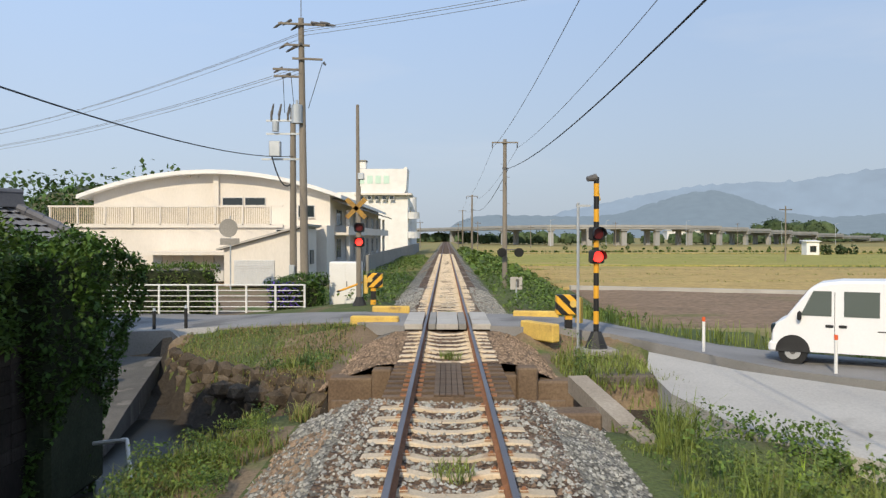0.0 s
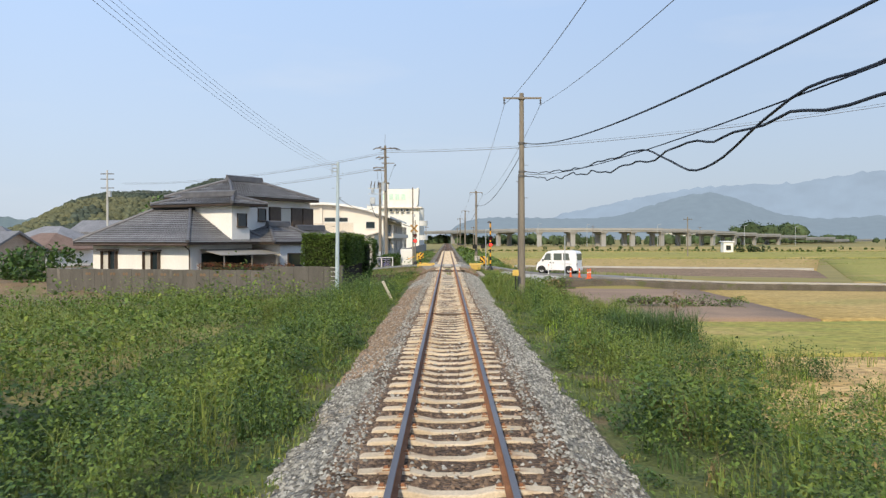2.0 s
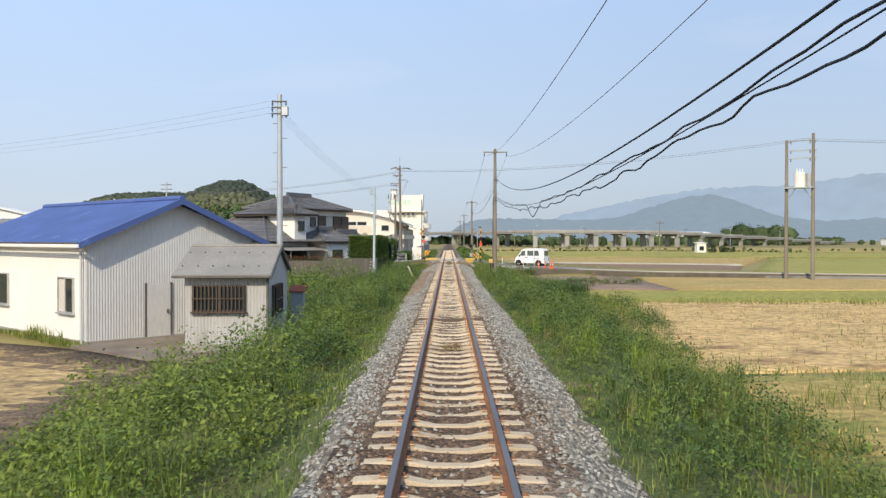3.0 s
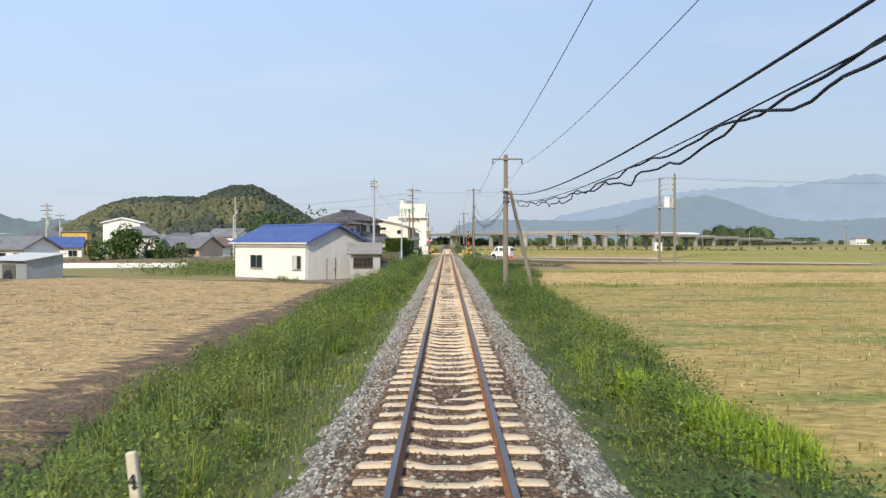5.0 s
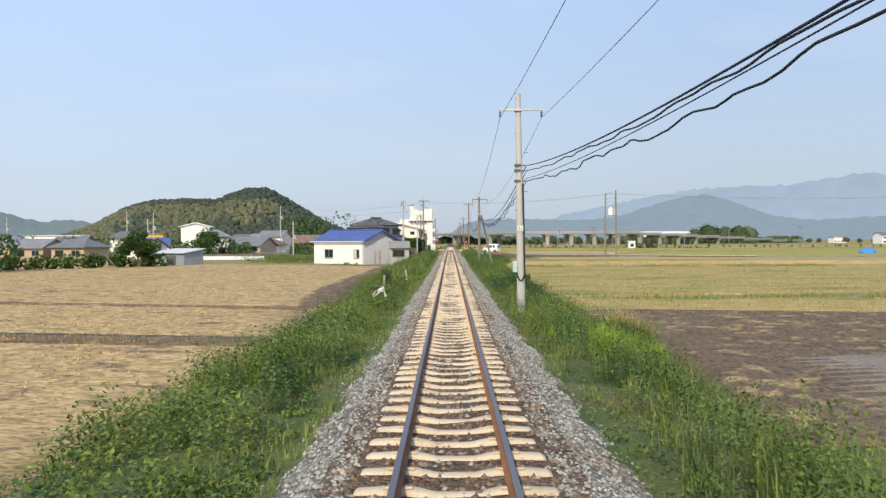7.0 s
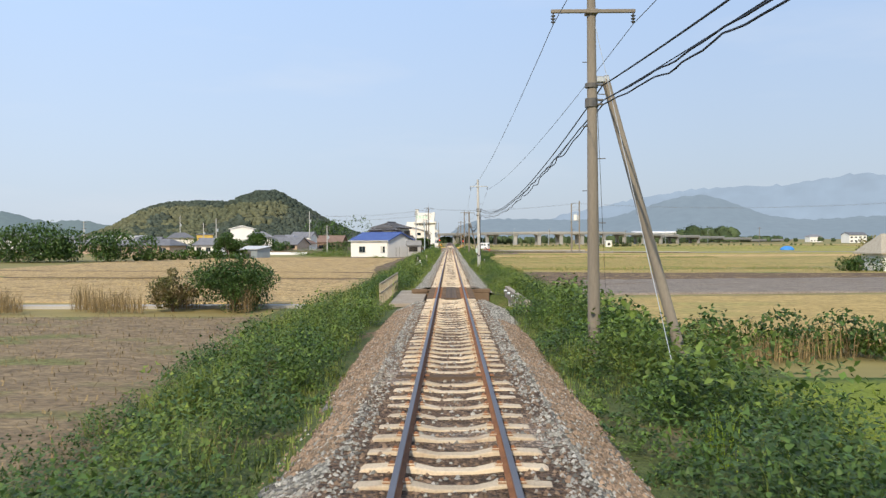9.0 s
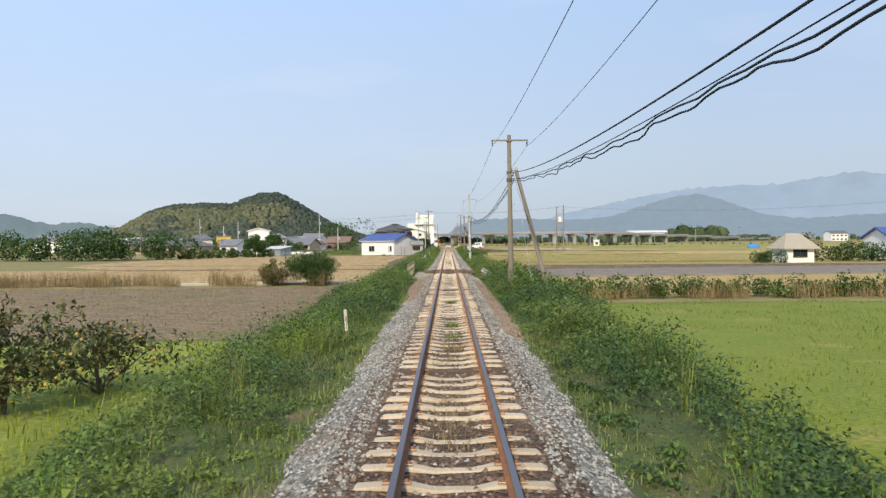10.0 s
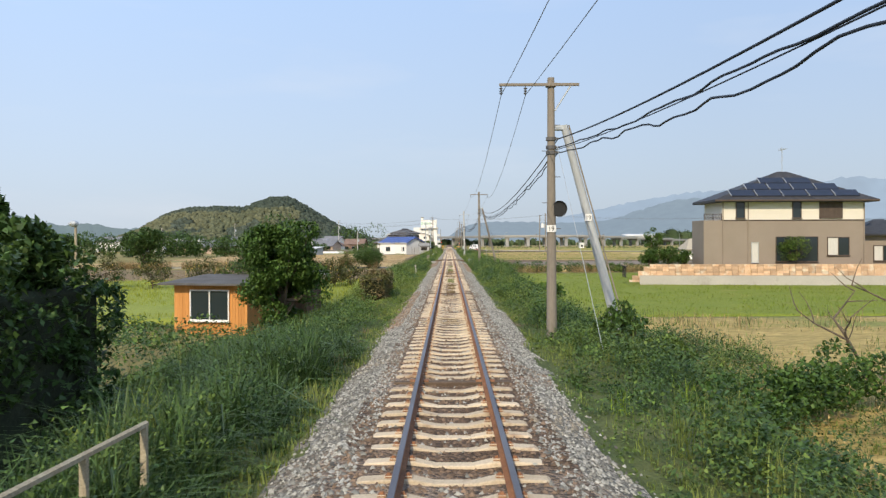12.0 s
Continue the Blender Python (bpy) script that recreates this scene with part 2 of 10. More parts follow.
M_ALU = mat("aluminium_frame", (0.55, 0.55, 0.54), (0.48, 0.48, 0.47), 0.45, 3, 30, 0.0, metal=0.6, grain=0.06)
M_GLASS = glass("window_glass")
M_CURTAIN = mat("pale_curtain", (0.62, 0.60, 0.55), (0.52, 0.50, 0.46), 0.9, 4, 20, 0.1, grain=0.1, stretch=(6, 6, 0.3))
M_BLUEROOF = mat("blue_roof_sheet", (0.05, 0.085, 0.25), (0.07, 0.115, 0.33), 0.45, 0.8, 20, 0.05, grain=0.12, spec=0.5, c3=(0.12, 0.20, 0.45), c3scale=1.2, c3pos=0.62)
M_GREYSHEET = mat("grey_corrugated_sheet", (0.60, 0.605, 0.60), (0.54, 0.545, 0.545), 0.6, 0.7, 14, 0.05, grain=0.08, stretch=(1, 1, 0.2), c3=(0.36, 0.34, 0.31), c3scale=0.6, c3pos=0.66)
M_WHITEWALL = mat("white_wall_board", (0.84, 0.83, 0.80), (0.78, 0.77, 0.74), 0.8, 0.5, 14, 0.05, grain=0.05, stretch=(1, 1, 0.3))
M_SLATE = mat("weathered_slate_sheet", (0.30, 0.285, 0.26), (0.23, 0.22, 0.20), 0.9, 0.8, 14, 0.2, grain=0.15)
M_LEAF = mat("weed_leaf", (0.095, 0.165, 0.03), (0.17, 0.225, 0.05), 0.55, 0.9, 10, 0.0, grain=0.15, island=0.5, trans=0.3, c3=(0.065, 0.115, 0.03), c3scale=0.3)
M_LEAFPALE = mat("yellow_green_weed_leaf", (0.165, 0.225, 0.038), (0.235, 0.275, 0.058), 0.55, 0.9, 10, 0.0, grain=0.15, island=0.45, trans=0.35, c3=(0.12, 0.18, 0.035), c3scale=0.4)
M_LEAFDARK = mat("dark_weed_leaf", (0.05, 0.10, 0.025), (0.085, 0.14, 0.035), 0.5, 0.9, 10, 0.0, grain=0.15, island=0.5, trans=0.25)
M_GRASSDARK = mat("blue_green_blade", (0.058, 0.108, 0.03), (0.092, 0.148, 0.043), 0.5, 0.4, 10, 0.0, grain=0.15, island=0.45, trans=0.25)
M_SHOULDER = mat("rust_stained_stone", (0.31, 0.215, 0.14), (0.22, 0.155, 0.10), 0.9, 0.9, 30, 0.2, grain=0.2, island=0.5)
M_GRASS = mat("grass_blade", (0.16, 0.215, 0.045), (0.24, 0.27, 0.07), 0.6, 0.3, 10, 0.0, grain=0.15, island=0.4, trans=0.3, c3=(0.28, 0.27, 0.09), c3scale=0.4, c3pos=0.62)
M_RICE = mat("rice_blade", (0.165, 0.23, 0.022), (0.22, 0.27, 0.03), 0.6, 0.25, 10, 0.0, grain=0.1, island=0.35, trans=0.3, c3=(0.30, 0.29, 0.08), c3scale=0.2, c3pos=0.58)
M_LIMERICE = mat("lime_rice_blade", (0.25, 0.285, 0.02), (0.31, 0.33, 0.03), 0.6, 0.3, 10, 0.0, grain=0.1, island=0.3, trans=0.3)
M_LIME = mat("young_yellow_green_blade", (0.26, 0.37, 0.035), (0.32, 0.44, 0.05), 0.6, 0.5, 10, 0.0, grain=0.1, island=0.3, trans=0.35)
M_DRY = mat("dry_straw", (0.46, 0.33, 0.145), (0.55, 0.41, 0.20), 0.85, 0.6, 20, 0.0, grain=0.2, island=0.35, trans=0.15)
M_REED = mat("brown_reed", (0.22, 0.16, 0.08), (0.31, 0.225, 0.105), 0.85, 0.6, 20, 0.0, grain=0.2, island=0.4, trans=0.15)
M_TREELEAF = mat("tree_leaf", (0.055, 0.11, 0.02), (0.09, 0.155, 0.03), 0.55, 0.8, 10, 0.0, grain=0.15, island=0.5, trans=0.25)
M_HEDGE = mat("hedge_leaf", (0.075, 0.135, 0.024), (0.125, 0.18, 0.034), 0.55, 1.0, 10, 0.0, grain=0.15, island=0.5, trans=0.22)
M_BROWNLEAF = mat("brown_green_leaf", (0.12, 0.15, 0.04), (0.22, 0.15, 0.075), 0.6, 1.5, 10, 0.0, grain=0.15, island=0.5, trans=0.2)
M_MOSSCONC = mat("mossy_dark_concrete", (0.09, 0.078, 0.06), (0.155, 0.135, 0.11), 0.95, 0.9, 18, 0.4, grain=0.3, c3=(0.10, 0.11, 0.05), c3scale=1.2, c3pos=0.56)
M_REDLEAF = mat("red_tipped_leaf", (0.10, 0.11, 0.03), (0.26, 0.07, 0.04), 0.6, 2.5, 10, 0.0, grain=0.15, island=0.5, trans=0.2)
M_BARK = mat("bark", (0.10, 0.075, 0.055), (0.16, 0.125, 0.09), 0.95, 4, 30, 0.6, stretch=(1, 1, 0.3), depth=0.03)
M_STUBBLE = mat("straw_stubble_soil", (0.54, 0.385, 0.18), (0.34, 0.235, 0.11), 0.95, 2.4, 8, 0.8, grain=0.5, depth=0.1, stretch=(0.55, 1, 1), c3=(0.19, 0.13, 0.075), c3scale=1.1, c3pos=0.56)
M_FALLOW = mat("fallow_straw_soil", (0.28, 0.205, 0.115), (0.175, 0.125, 0.075), 0.95, 1.6, 8, 0.7, grain=0.45, depth=0.1, stretch=(0.55, 1, 1), c3=(0.17, 0.165, 0.06), c3scale=0.45, c3pos=0.54)
M_PADDY_TAN = mat("ripe_paddy", (0.47, 0.335, 0.125), (0.35, 0.25, 0.09), 0.95, 1.1, 6, 0.7, grain=0.45, depth=0.08, c3=(0.30, 0.265, 0.085), c3scale=0.12, c3pos=0.57, stretch=(0.5, 1, 1))
M_STRAW = mat("orange_straw_litter", (0.60, 0.42, 0.19), (0.46, 0.31, 0.13), 0.95, 0.9, 7, 0.8, grain=0.45, depth=0.08, c3=(0.27, 0.165, 0.085), c3scale=0.5, c3pos=0.57, stretch=(0.5, 1, 1))
M_GOLDGREEN = mat("yellow_green_stubble", (0.34, 0.29, 0.075), (0.25, 0.255, 0.06), 0.95, 0.7, 6, 0.7, grain=0.4, depth=0.08, c3=(0.42, 0.31, 0.12), c3scale=0.25, c3pos=0.56, stretch=(0.4, 1, 1))
M_PADDY_MIX = mat("patchy_stubble_paddy", (0.43, 0.315, 0.115), (0.31, 0.24, 0.08), 0.95, 1.2, 6, 0.7, grain=0.45, depth=0.08, c3=(0.20, 0.215, 0.055), c3scale=0.35, c3pos=0.53, stretch=(0.4, 1, 1))
M_PADDY_GREEN = mat("green_paddy", (0.16, 0.205, 0.024), (0.20, 0.23, 0.03), 0.95, 0.6, 8, 0.6, grain=0.35, depth=0.08, c3=(0.29, 0.25, 0.075), c3scale=0.3, c3pos=0.64)
M_PADDY_LIME = mat("lime_paddy", (0.21, 0.25, 0.04), (0.27, 0.30, 0.055), 0.95, 0.5, 8, 0.6, grain=0.3, depth=0.08)
M_THATCH = mat("pale_old_thatch", (0.44, 0.40, 0.32), (0.34, 0.30, 0.235), 0.95, 1.5, 14, 0.3, grain=0.25, stretch=(3, 3, 0.6))
M_PLOUGH = mat("ploughed_soil", (0.20, 0.165, 0.13), (0.27, 0.225, 0.18), 0.95, 0.8, 7, 0.7, grain=0.35, depth=0.1)
M_DARKSOIL = mat("damp_dark_soil", (0.125, 0.088, 0.058), (0.20, 0.14, 0.09), 0.95, 1.6, 8, 1.0, grain=0.45, depth=0.12, c3=(0.38, 0.27, 0.13), c3scale=1.1, c3pos=0.55)
M_SAND = mat("bare_sandy_ground", (0.31, 0.215, 0.15), (0.235, 0.165, 0.115), 0.95, 0.5, 14, 0.3, grain=0.15)
M_BROWNSOIL = mat("brown_bare_soil", (0.27, 0.185, 0.12), (0.20, 0.14, 0.09), 0.95, 0.8, 8, 0.7, grain=0.35, depth=0.08, stretch=(0.4, 1, 1), c3=(0.16, 0.15, 0.06), c3scale=0.3, c3pos=0.6)
M_PLAIN = mat("distant_farmland", (0.22, 0.20, 0.07), (0.29, 0.225, 0.085), 0.95, 0.02, 0.6, 0.0, grain=0.2, stretch=(0.25, 1, 1), c3=(0.18, 0.21, 0.065), c3scale=0.03, c3pos=0.55)
M_ORANGE = mat("orange_stained_boards", (0.50, 0.22, 0.06), (0.60, 0.28, 0.085), 0.7, 1.5, 25, 0.15, grain=0.12, rnd=0.1, stretch=(3, 3, 0.3))
M_RUSTSHEET = mat("rusty_dark_sheet", (0.10, 0.06, 0.045), (0.20, 0.10, 0.06), 0.8, 1.5, 20, 0.2, rnd=0.35, stretch=(2, 2, 0.3), c3=(0.28, 0.24, 0.20), c3scale=1.0, c3pos=0.6)
M_BRICK = mat("tan_block", (0.52, 0.33, 0.20), (0.60, 0.42, 0.28), 0.85, 2.5, 25, 0.2, grain=0.15, rnd=0.3, c3=(0.62, 0.52, 0.40), c3scale=1.7, c3pos=0.55)
M_BEIGE = mat("beige_siding", (0.26, 0.215, 0.172), (0.29, 0.24, 0.195), 0.8, 0.7, 20, 0.08, grain=0.05)
M_SOLAR = mat("solar_panel", (0.012, 0.016, 0.03), (0.02, 0.024, 0.045), 0.2, 2, 20, 0.0, grain=0.1, spec=0.6)
M_CARWHITE = mat("white_car_paint", (0.82, 0.82, 0.82), (0.80, 0.80, 0.80), 0.3, 2, 20, 0.0, grain=0.02, spec=0.5)
M_RUBBER = mat("tyre_rubber", (0.02, 0.02, 0.02), (0.03, 0.03, 0.03), 0.85, 5, 30, 0.1)
M_RED = glow("lit_red_lamp", (1.0, 0.03, 0.02), 3.0)
M_REDOFF = mat("dark_red_lens", (0.08, 0.01, 0.01), (0.10, 0.012, 0.012), 0.3, 5, 30, 0.0)
M_CONE = mat("orange_cone", (0.80, 0.14, 0.04), (0.70, 0.12, 0.04), 0.6, 4, 30, 0.0, grain=0.06)
M_FRUIT = mat("unripe_persimmon", (0.42, 0.33, 0.06), (0.50, 0.34, 0.07), 0.5, 4, 20, 0.0)
M_BLUETARP = mat("blue_sheet", (0.05, 0.22, 0.60), (0.06, 0.27, 0.68), 0.6, 2, 20, 0.1)
M_WARN = stripes("yellow_black_bands", (0.72, 0.36, 0.03), (0.02, 0.02, 0.02), 0.6)
M_WARN2 = stripes("yellow_black_diagonals", (0.78, 0.42, 0.04), (0.02, 0.02, 0.02), 0.36, 2, 1.0)

# ---- building helpers ----
def part(name, bm, material, parent=None, label="", smooth=False):
    me = bpy.data.meshes.new(name)
    bm.normal_update()
    bm.to_mesh(me)
    bm.free()
    mats = material if isinstance(material, (list, tuple)) else [material]
    for m in mats:
        me.materials.append(m)
    if smooth:
        me.polygons.foreach_set("use_smooth", [True] * len(me.polygons))
    ob = new(name, me)
    if parent is not None:
        ob.parent = parent
    if label:
        ob["label"] = label
    return ob


def thing(name, label, category, at=(0, 0, 0), rz=0.0, group="", kind=""):
    e = new(name)
    e.empty_display_size = 0.2
    e.matrix_basis = pose(*at, 0, 0, rz)
    return tagged(e, label, category, group, kind)


def share(name, me, parent, m=None, label=""):
    ob = new(name, me)
    ob.parent = parent
    if m is not None:
        ob.matrix_basis = m
    if label:
        ob["label"] = label
    return ob


def raw(name, V, Fc, material, parent=None, smooth=False):
    me = bpy.data.meshes.new(name)
    V = np.asarray(V, dtype=np.float32)
    Fc = np.asarray(Fc, dtype=np.int32)
    k = Fc.shape[1]
    me.vertices.add(len(V))
    me.vertices.foreach_set("co", V.ravel())
    me.loops.add(Fc.size)
    me.loops.foreach_set("vertex_index", Fc.ravel())
    me.polygons.add(len(Fc))
    me.polygons.foreach_set("loop_start", np.arange(0, Fc.size, k, dtype=np.int32))
    me.polygons.foreach_set("loop_total", np.full(len(Fc), k, dtype=np.int32))
    if smooth:
        me.polygons.foreach_set("use_smooth", np.ones(len(Fc), dtype=bool))
    me.update(calc_edges=True)
    me.materials.append(material)
    ob = new(name, me)
    if parent is not None:
        ob.parent = parent
    return ob


def B():
    return bmesh.new()


def box(bm, x0, x1, y0, y1, z0, z1, bev=0.0, m=None, mi=0):
    r = bmesh.ops.create_cube(bm, size=1.0)
    vs = r["verts"]
    for v in vs:
        v.co = Vector(((x0 + x1) / 2 + v.co.x * (x1 - x0), (y0 + y1) / 2 + v.co.y * (y1 - y0), (z0 + z1) / 2 + v.co.z * (z1 - z0)))
        if m is not None:
            v.co = m @ v.co
    fs = {f for v in vs for f in v.link_faces}
    for f in fs:
        f.material_index = mi
    if bev:
        bmesh.ops.bevel(bm, geom=list({e for v in vs for e in v.link_edges}), offset=bev, segments=1, affect="EDGES")
    return bm


def tube(bm, p0, p1, r0, r1=None, seg=12, cap=True):
    p0, p1 = Vector(p0), Vector(p1)
    d = p1 - p0
    q = d.to_track_quat("Z", "Y").to_matrix().to_4x4()
    bmesh.ops.create_cone(bm, cap_ends=cap, segments=seg, radius1=r0, radius2=r0 if r1 is None else r1, depth=d.length,
                          matrix=Matrix.Translation((p0 + p1) / 2) @ q)
    return bm


def ball(bm, c, r, sx=1, sy=1, sz=1, u=10, v=7):
    bmesh.ops.create_uvsphere(bm, u_segments=u, v_segments=v, radius=r, matrix=Matrix.Translation(c) @ Matrix.Diagonal((sx, sy, sz, 1)))
    return bm


def slab(bm, pts, dz):
    """A polygon of 3D points, thickened downwards by dz."""
    a = [bm.verts.new(p) for p in pts]
    b = [bm.verts.new((p[0], p[1], p[2] - dz)) for p in pts]
    bm.faces.new(a)
    bm.faces.new(b[::-1])
    for i in range(len(a)):
        j = (i + 1) % len(a)
        bm.faces.new((a[j], a[i], b[i], b[j]))
    bmesh.ops.recalc_face_normals(bm, faces=bm.faces)
    return bm


def extr(bm, prof, y0, y1, axis="y"):
    """A profile of (x, z) pairs drawn out from y0 to y1 (or along x)."""
    f = (lambda p, t: (p[0], t, p[1])) if axis == "y" else (lambda p, t: (t, p[0], p[1]))
    a = [bm.verts.new(f(p, y0)) for p in prof]
    b = [bm.verts.new(f(p, y1)) for p in prof]
    bm.faces.new(a)
    bm.faces.new(b[::-1])
    for i in range(len(a)):
        j = (i + 1) % len(a)
        bm.faces.new((a[j], a[i], b[i], b[j]))
    bmesh.ops.recalc_face_normals(bm, faces=bm.faces)
    return bm


def wire(name, pts, r, material, label, category, seg=5, group=""):
    """A cable through points, as a thin tube."""
    pts = [Vector(p) for p in pts]
    V, Fc = [], []
    for i, p in enumerate(pts):
        d = (pts[min(i + 1, len(pts) - 1)] - pts[max(i - 1, 0)]).normalized()
        s = d.cross(Vector((0, 0, 1))).normalized()
        u = s.cross(d)
        for k in range(seg):
            a = 2 * math.pi * k / seg
            V.append(p + (s * math.cos(a) + u * math.sin(a)) * r)
    for i in range(len(pts) - 1):
        for k in range(seg):
            k2 = (k + 1) % seg
            Fc.append((i * seg + k, i * seg + k2, (i + 1) * seg + k2, (i + 1) * seg + k))
    ob = raw(name, [tuple(v) for v in V], Fc, material, smooth=True)
    return tagged(ob, label, category, group)


def sag(a, b, drop, n=24, wob=0.0, seed=0, wl=1.0):
    """Points of a hanging line; wob: how far a slack lashed cable wriggles."""
    a, b = Vector(a), Vector(b)
    rg = random.Random(seed)
    ph = [rg.uniform(0, 6.28) for _ in range(4)]
    out = []
    for i in range(n + 1):
        t = i / n
        p = a.lerp(b, t)
        p.z -= drop * 4 * t * (1 - t)
        if wob:
            s = t * (b - a).length / wl
            env = min(1, 8 * t, 8 * (1 - t))
            p.z += wob * env * (math.sin(s * 2.1 + ph[0]) * 0.6 + math.sin(s * 4.7 + ph[1]) * 0.35 + math.sin(s * 0.7 + ph[2]) * 0.6)
            p.x += wob * 0.5 * env * math.sin(s * 3.3 + ph[3])
        out.append(p)
    return out


def smooth(a, b, x):
    t = np.clip((np.asarray(x, dtype=float) - a) / (b - a), 0, 1)
    return t * t * (3 - 2 * t)


def vnoise(x, y, s=1.0, seed=0):
    """Cheap smooth value noise in [-1, 1] on arrays."""
    x, y = np.asarray(x, dtype=float) / s + seed * 17.3, np.asarray(y, dtype=float) / s - seed * 9.1
    xi, yi = np.floor(x), np.floor(y)
    fx, fy = x - xi, y - yi
    fx, fy = fx * fx * (3 - 2 * fx), fy * fy * (3 - 2 * fy)

    def h(i, j):
        v = np.sin(i * 127.1 + j * 311.7 + seed * 7.7) * 43758.5453
        return 2 * (v - np.floor(v)) - 1
    return (h(xi, yi) * (1 - fx) + h(xi + 1, yi) * fx) * (1 - fy) + (h(xi, yi + 1) * (1 - fx) + h(xi + 1, yi + 1) * fx) * fy


rng = np.random.default_rng(7)


def leaves(pos, size, tilt=0.7, aspect=0.6, r=rng):
    """Folded diamond leaves at positions (N,3), sizes (N,). Gives vertices and triangles."""
    n = len(pos)
    az = r.uniform(0, 2 * np.pi, n)
    el = r.normal(0.15, tilt, n)
    d = np.stack([np.cos(az) * np.cos(el), np.sin(az) * np.cos(el), np.sin(el)], 1)
    s = np.stack([-np.sin(az), np.cos(az), r.normal(0, 0.25, n)], 1)
    u = np.cross(d, s)
    L = size[:, None]
    base = pos - d * L * 0.5
    tip = pos + d * L * 0.5
    a = pos + s * L * aspect * 0.5 + u * L * 0.10
    b = pos - s * L * aspect * 0.5 + u * L * 0.10
    V = np.stack([base, a, tip, b], 1).reshape(-1, 3)
    i = np.arange(n, dtype=np.int32)[:, None] * 4
    Fc = np.concatenate([i + np.array([[0, 1, 2]]), i + np.array([[0, 2, 3]])], 1).reshape(-1, 3)
    return V, Fc


def sprigs(pos, size, tilt=0.6, aspect=0.6, r=rng):
    """Small pointed leaves, one triangle each."""
    n = len(pos)
    az = r.uniform(0, 2 * np.pi, n)
    el = r.normal(0.2, tilt, n)
    d = np.stack([np.cos(az) * np.cos(el), np.sin(az) * np.cos(el), np.sin(el)], 1) * size[:, None]
    s = np.stack([-np.sin(az), np.cos(az), r.normal(0, 0.35, n)], 1) * size[:, None] * aspect
    V = np.stack([pos - d * 0.4 + s * 0.5, pos - d * 0.3 - s * 0.5, pos + d * 0.65], 1).reshape(-1, 3)
    return V, np.arange(3 * n, dtype=np.int32).reshape(-1, 3)


def blades(pos, height, width, lean=0.35, r=rng):
    """Bent grass blades, three triangles each."""
    n = len(pos)
    az = r.uniform(0, 2 * np.pi, n)
    ln = np.abs(r.normal(0, lean, n)) + 0.08
    d = np.stack([np.cos(az), np.sin(az), np.zeros(n)], 1)
    s = np.stack([-np.sin(az), np.cos(az), np.zeros(n)], 1)
    h = height[:, None]
    w = width[:, None]
    up = np.array([[0, 0, 1.0]])
    mid = pos + up * h * 0.6 + d * h * (ln * 0.35)[:, None]
    tip = pos + up * h * (1 - 0.25 * ln)[:, None] + d * h * ln[:, None]
    V = np.stack([pos - s * w * 0.5, pos + s * w * 0.5, mid + s * w * 0.4, mid - s * w * 0.4, tip], 1).reshape(-1, 3)
    i = np.arange(n, dtype=np.int32)[:, None] * 5
    Fc = np.concatenate([i + np.array([[0, 1, 2]]), i + np.array([[0, 2, 3]]), i + np.array([[3, 2, 4]])], 1).reshape(-1, 3)
    return V, Fc


def join(parts):
    V, Fc, k = [], [], 0
    for v, f in parts:
        V.append(v)
        Fc.append(f + k)
        k += len(v)
    return np.concatenate(V), np.concatenate(Fc)


def figures(text, size, parent, m, label):
    """Painted figures as a thin raised mesh under a plate."""
    cu = bpy.data.curves.new("figures", "FONT")
    cu.body, cu.size, cu.extrude, cu.align_x = text, size, 0.002, "CENTER"
    tmp = new("figure_tmp", cu)
    me = bpy.data.meshes.new_from_object(tmp.evaluated_get(bpy.context.evaluated_depsgraph_get()))
    bpy.data.objects.remove(tmp)
    me.materials.clear()
    me.materials.append(M_BLACK)
    return share("figures", me, parent, m, label)

# ---- the ground: one sheet to the horizon ----
def road_z(x):
    x = np.asarray(x, dtype=float)
    return np.where(x < 0, -0.06 - 0.5 * smooth(2.2, 9, -x), -0.06 - 0.52 * smooth(2.5, 8, x) - 0.55 * smooth(9, 26, x))


def lane_edge(x):
    """Where the lane's edge towards the bridge runs, left of the track."""
    return np.interp(-np.asarray(x, dtype=float), [1.1, 2.5, 4, 6.5, 9, 14, 24, 50], [21.7, 22.7, 23.3, 24.4, 24.4, 24.7, 26.5, 31.5])


def stream_far(x):
    return np.interp(-np.asarray(x, dtype=float), [0, 1.5, 3, 4.5, 6, 7, 8.2, 9.6], [15.9, 15.9, 17.1, 18.8, 19.7, 21.5, 24.0, 24.1])


def ditch(x, y):
    """How deep in a stream cut a place lies, 0 to 1."""
    near = np.interp(-x, [1.3, 1.9, 2.5, 3.0, 3.4, 3.8, 4.3], [12.45, 13.5, 13.7, 13.4, 12.5, 9.6, 1.2])
    far = stream_far(x)
    a = smooth(near - 0.35, near + 0.35, y) * (1 - smooth(far - 0.3, far + 0.3, y)) * (1 - smooth(5.0, 6.5, x)) * smooth(-13, -11, x)
    b = smooth(-177.9, -177.2, y) * (1 - smooth(-170.8, -170.1, y)) * (1 - smooth(7, 9, np.abs(x)))
    return np.maximum(a, b)


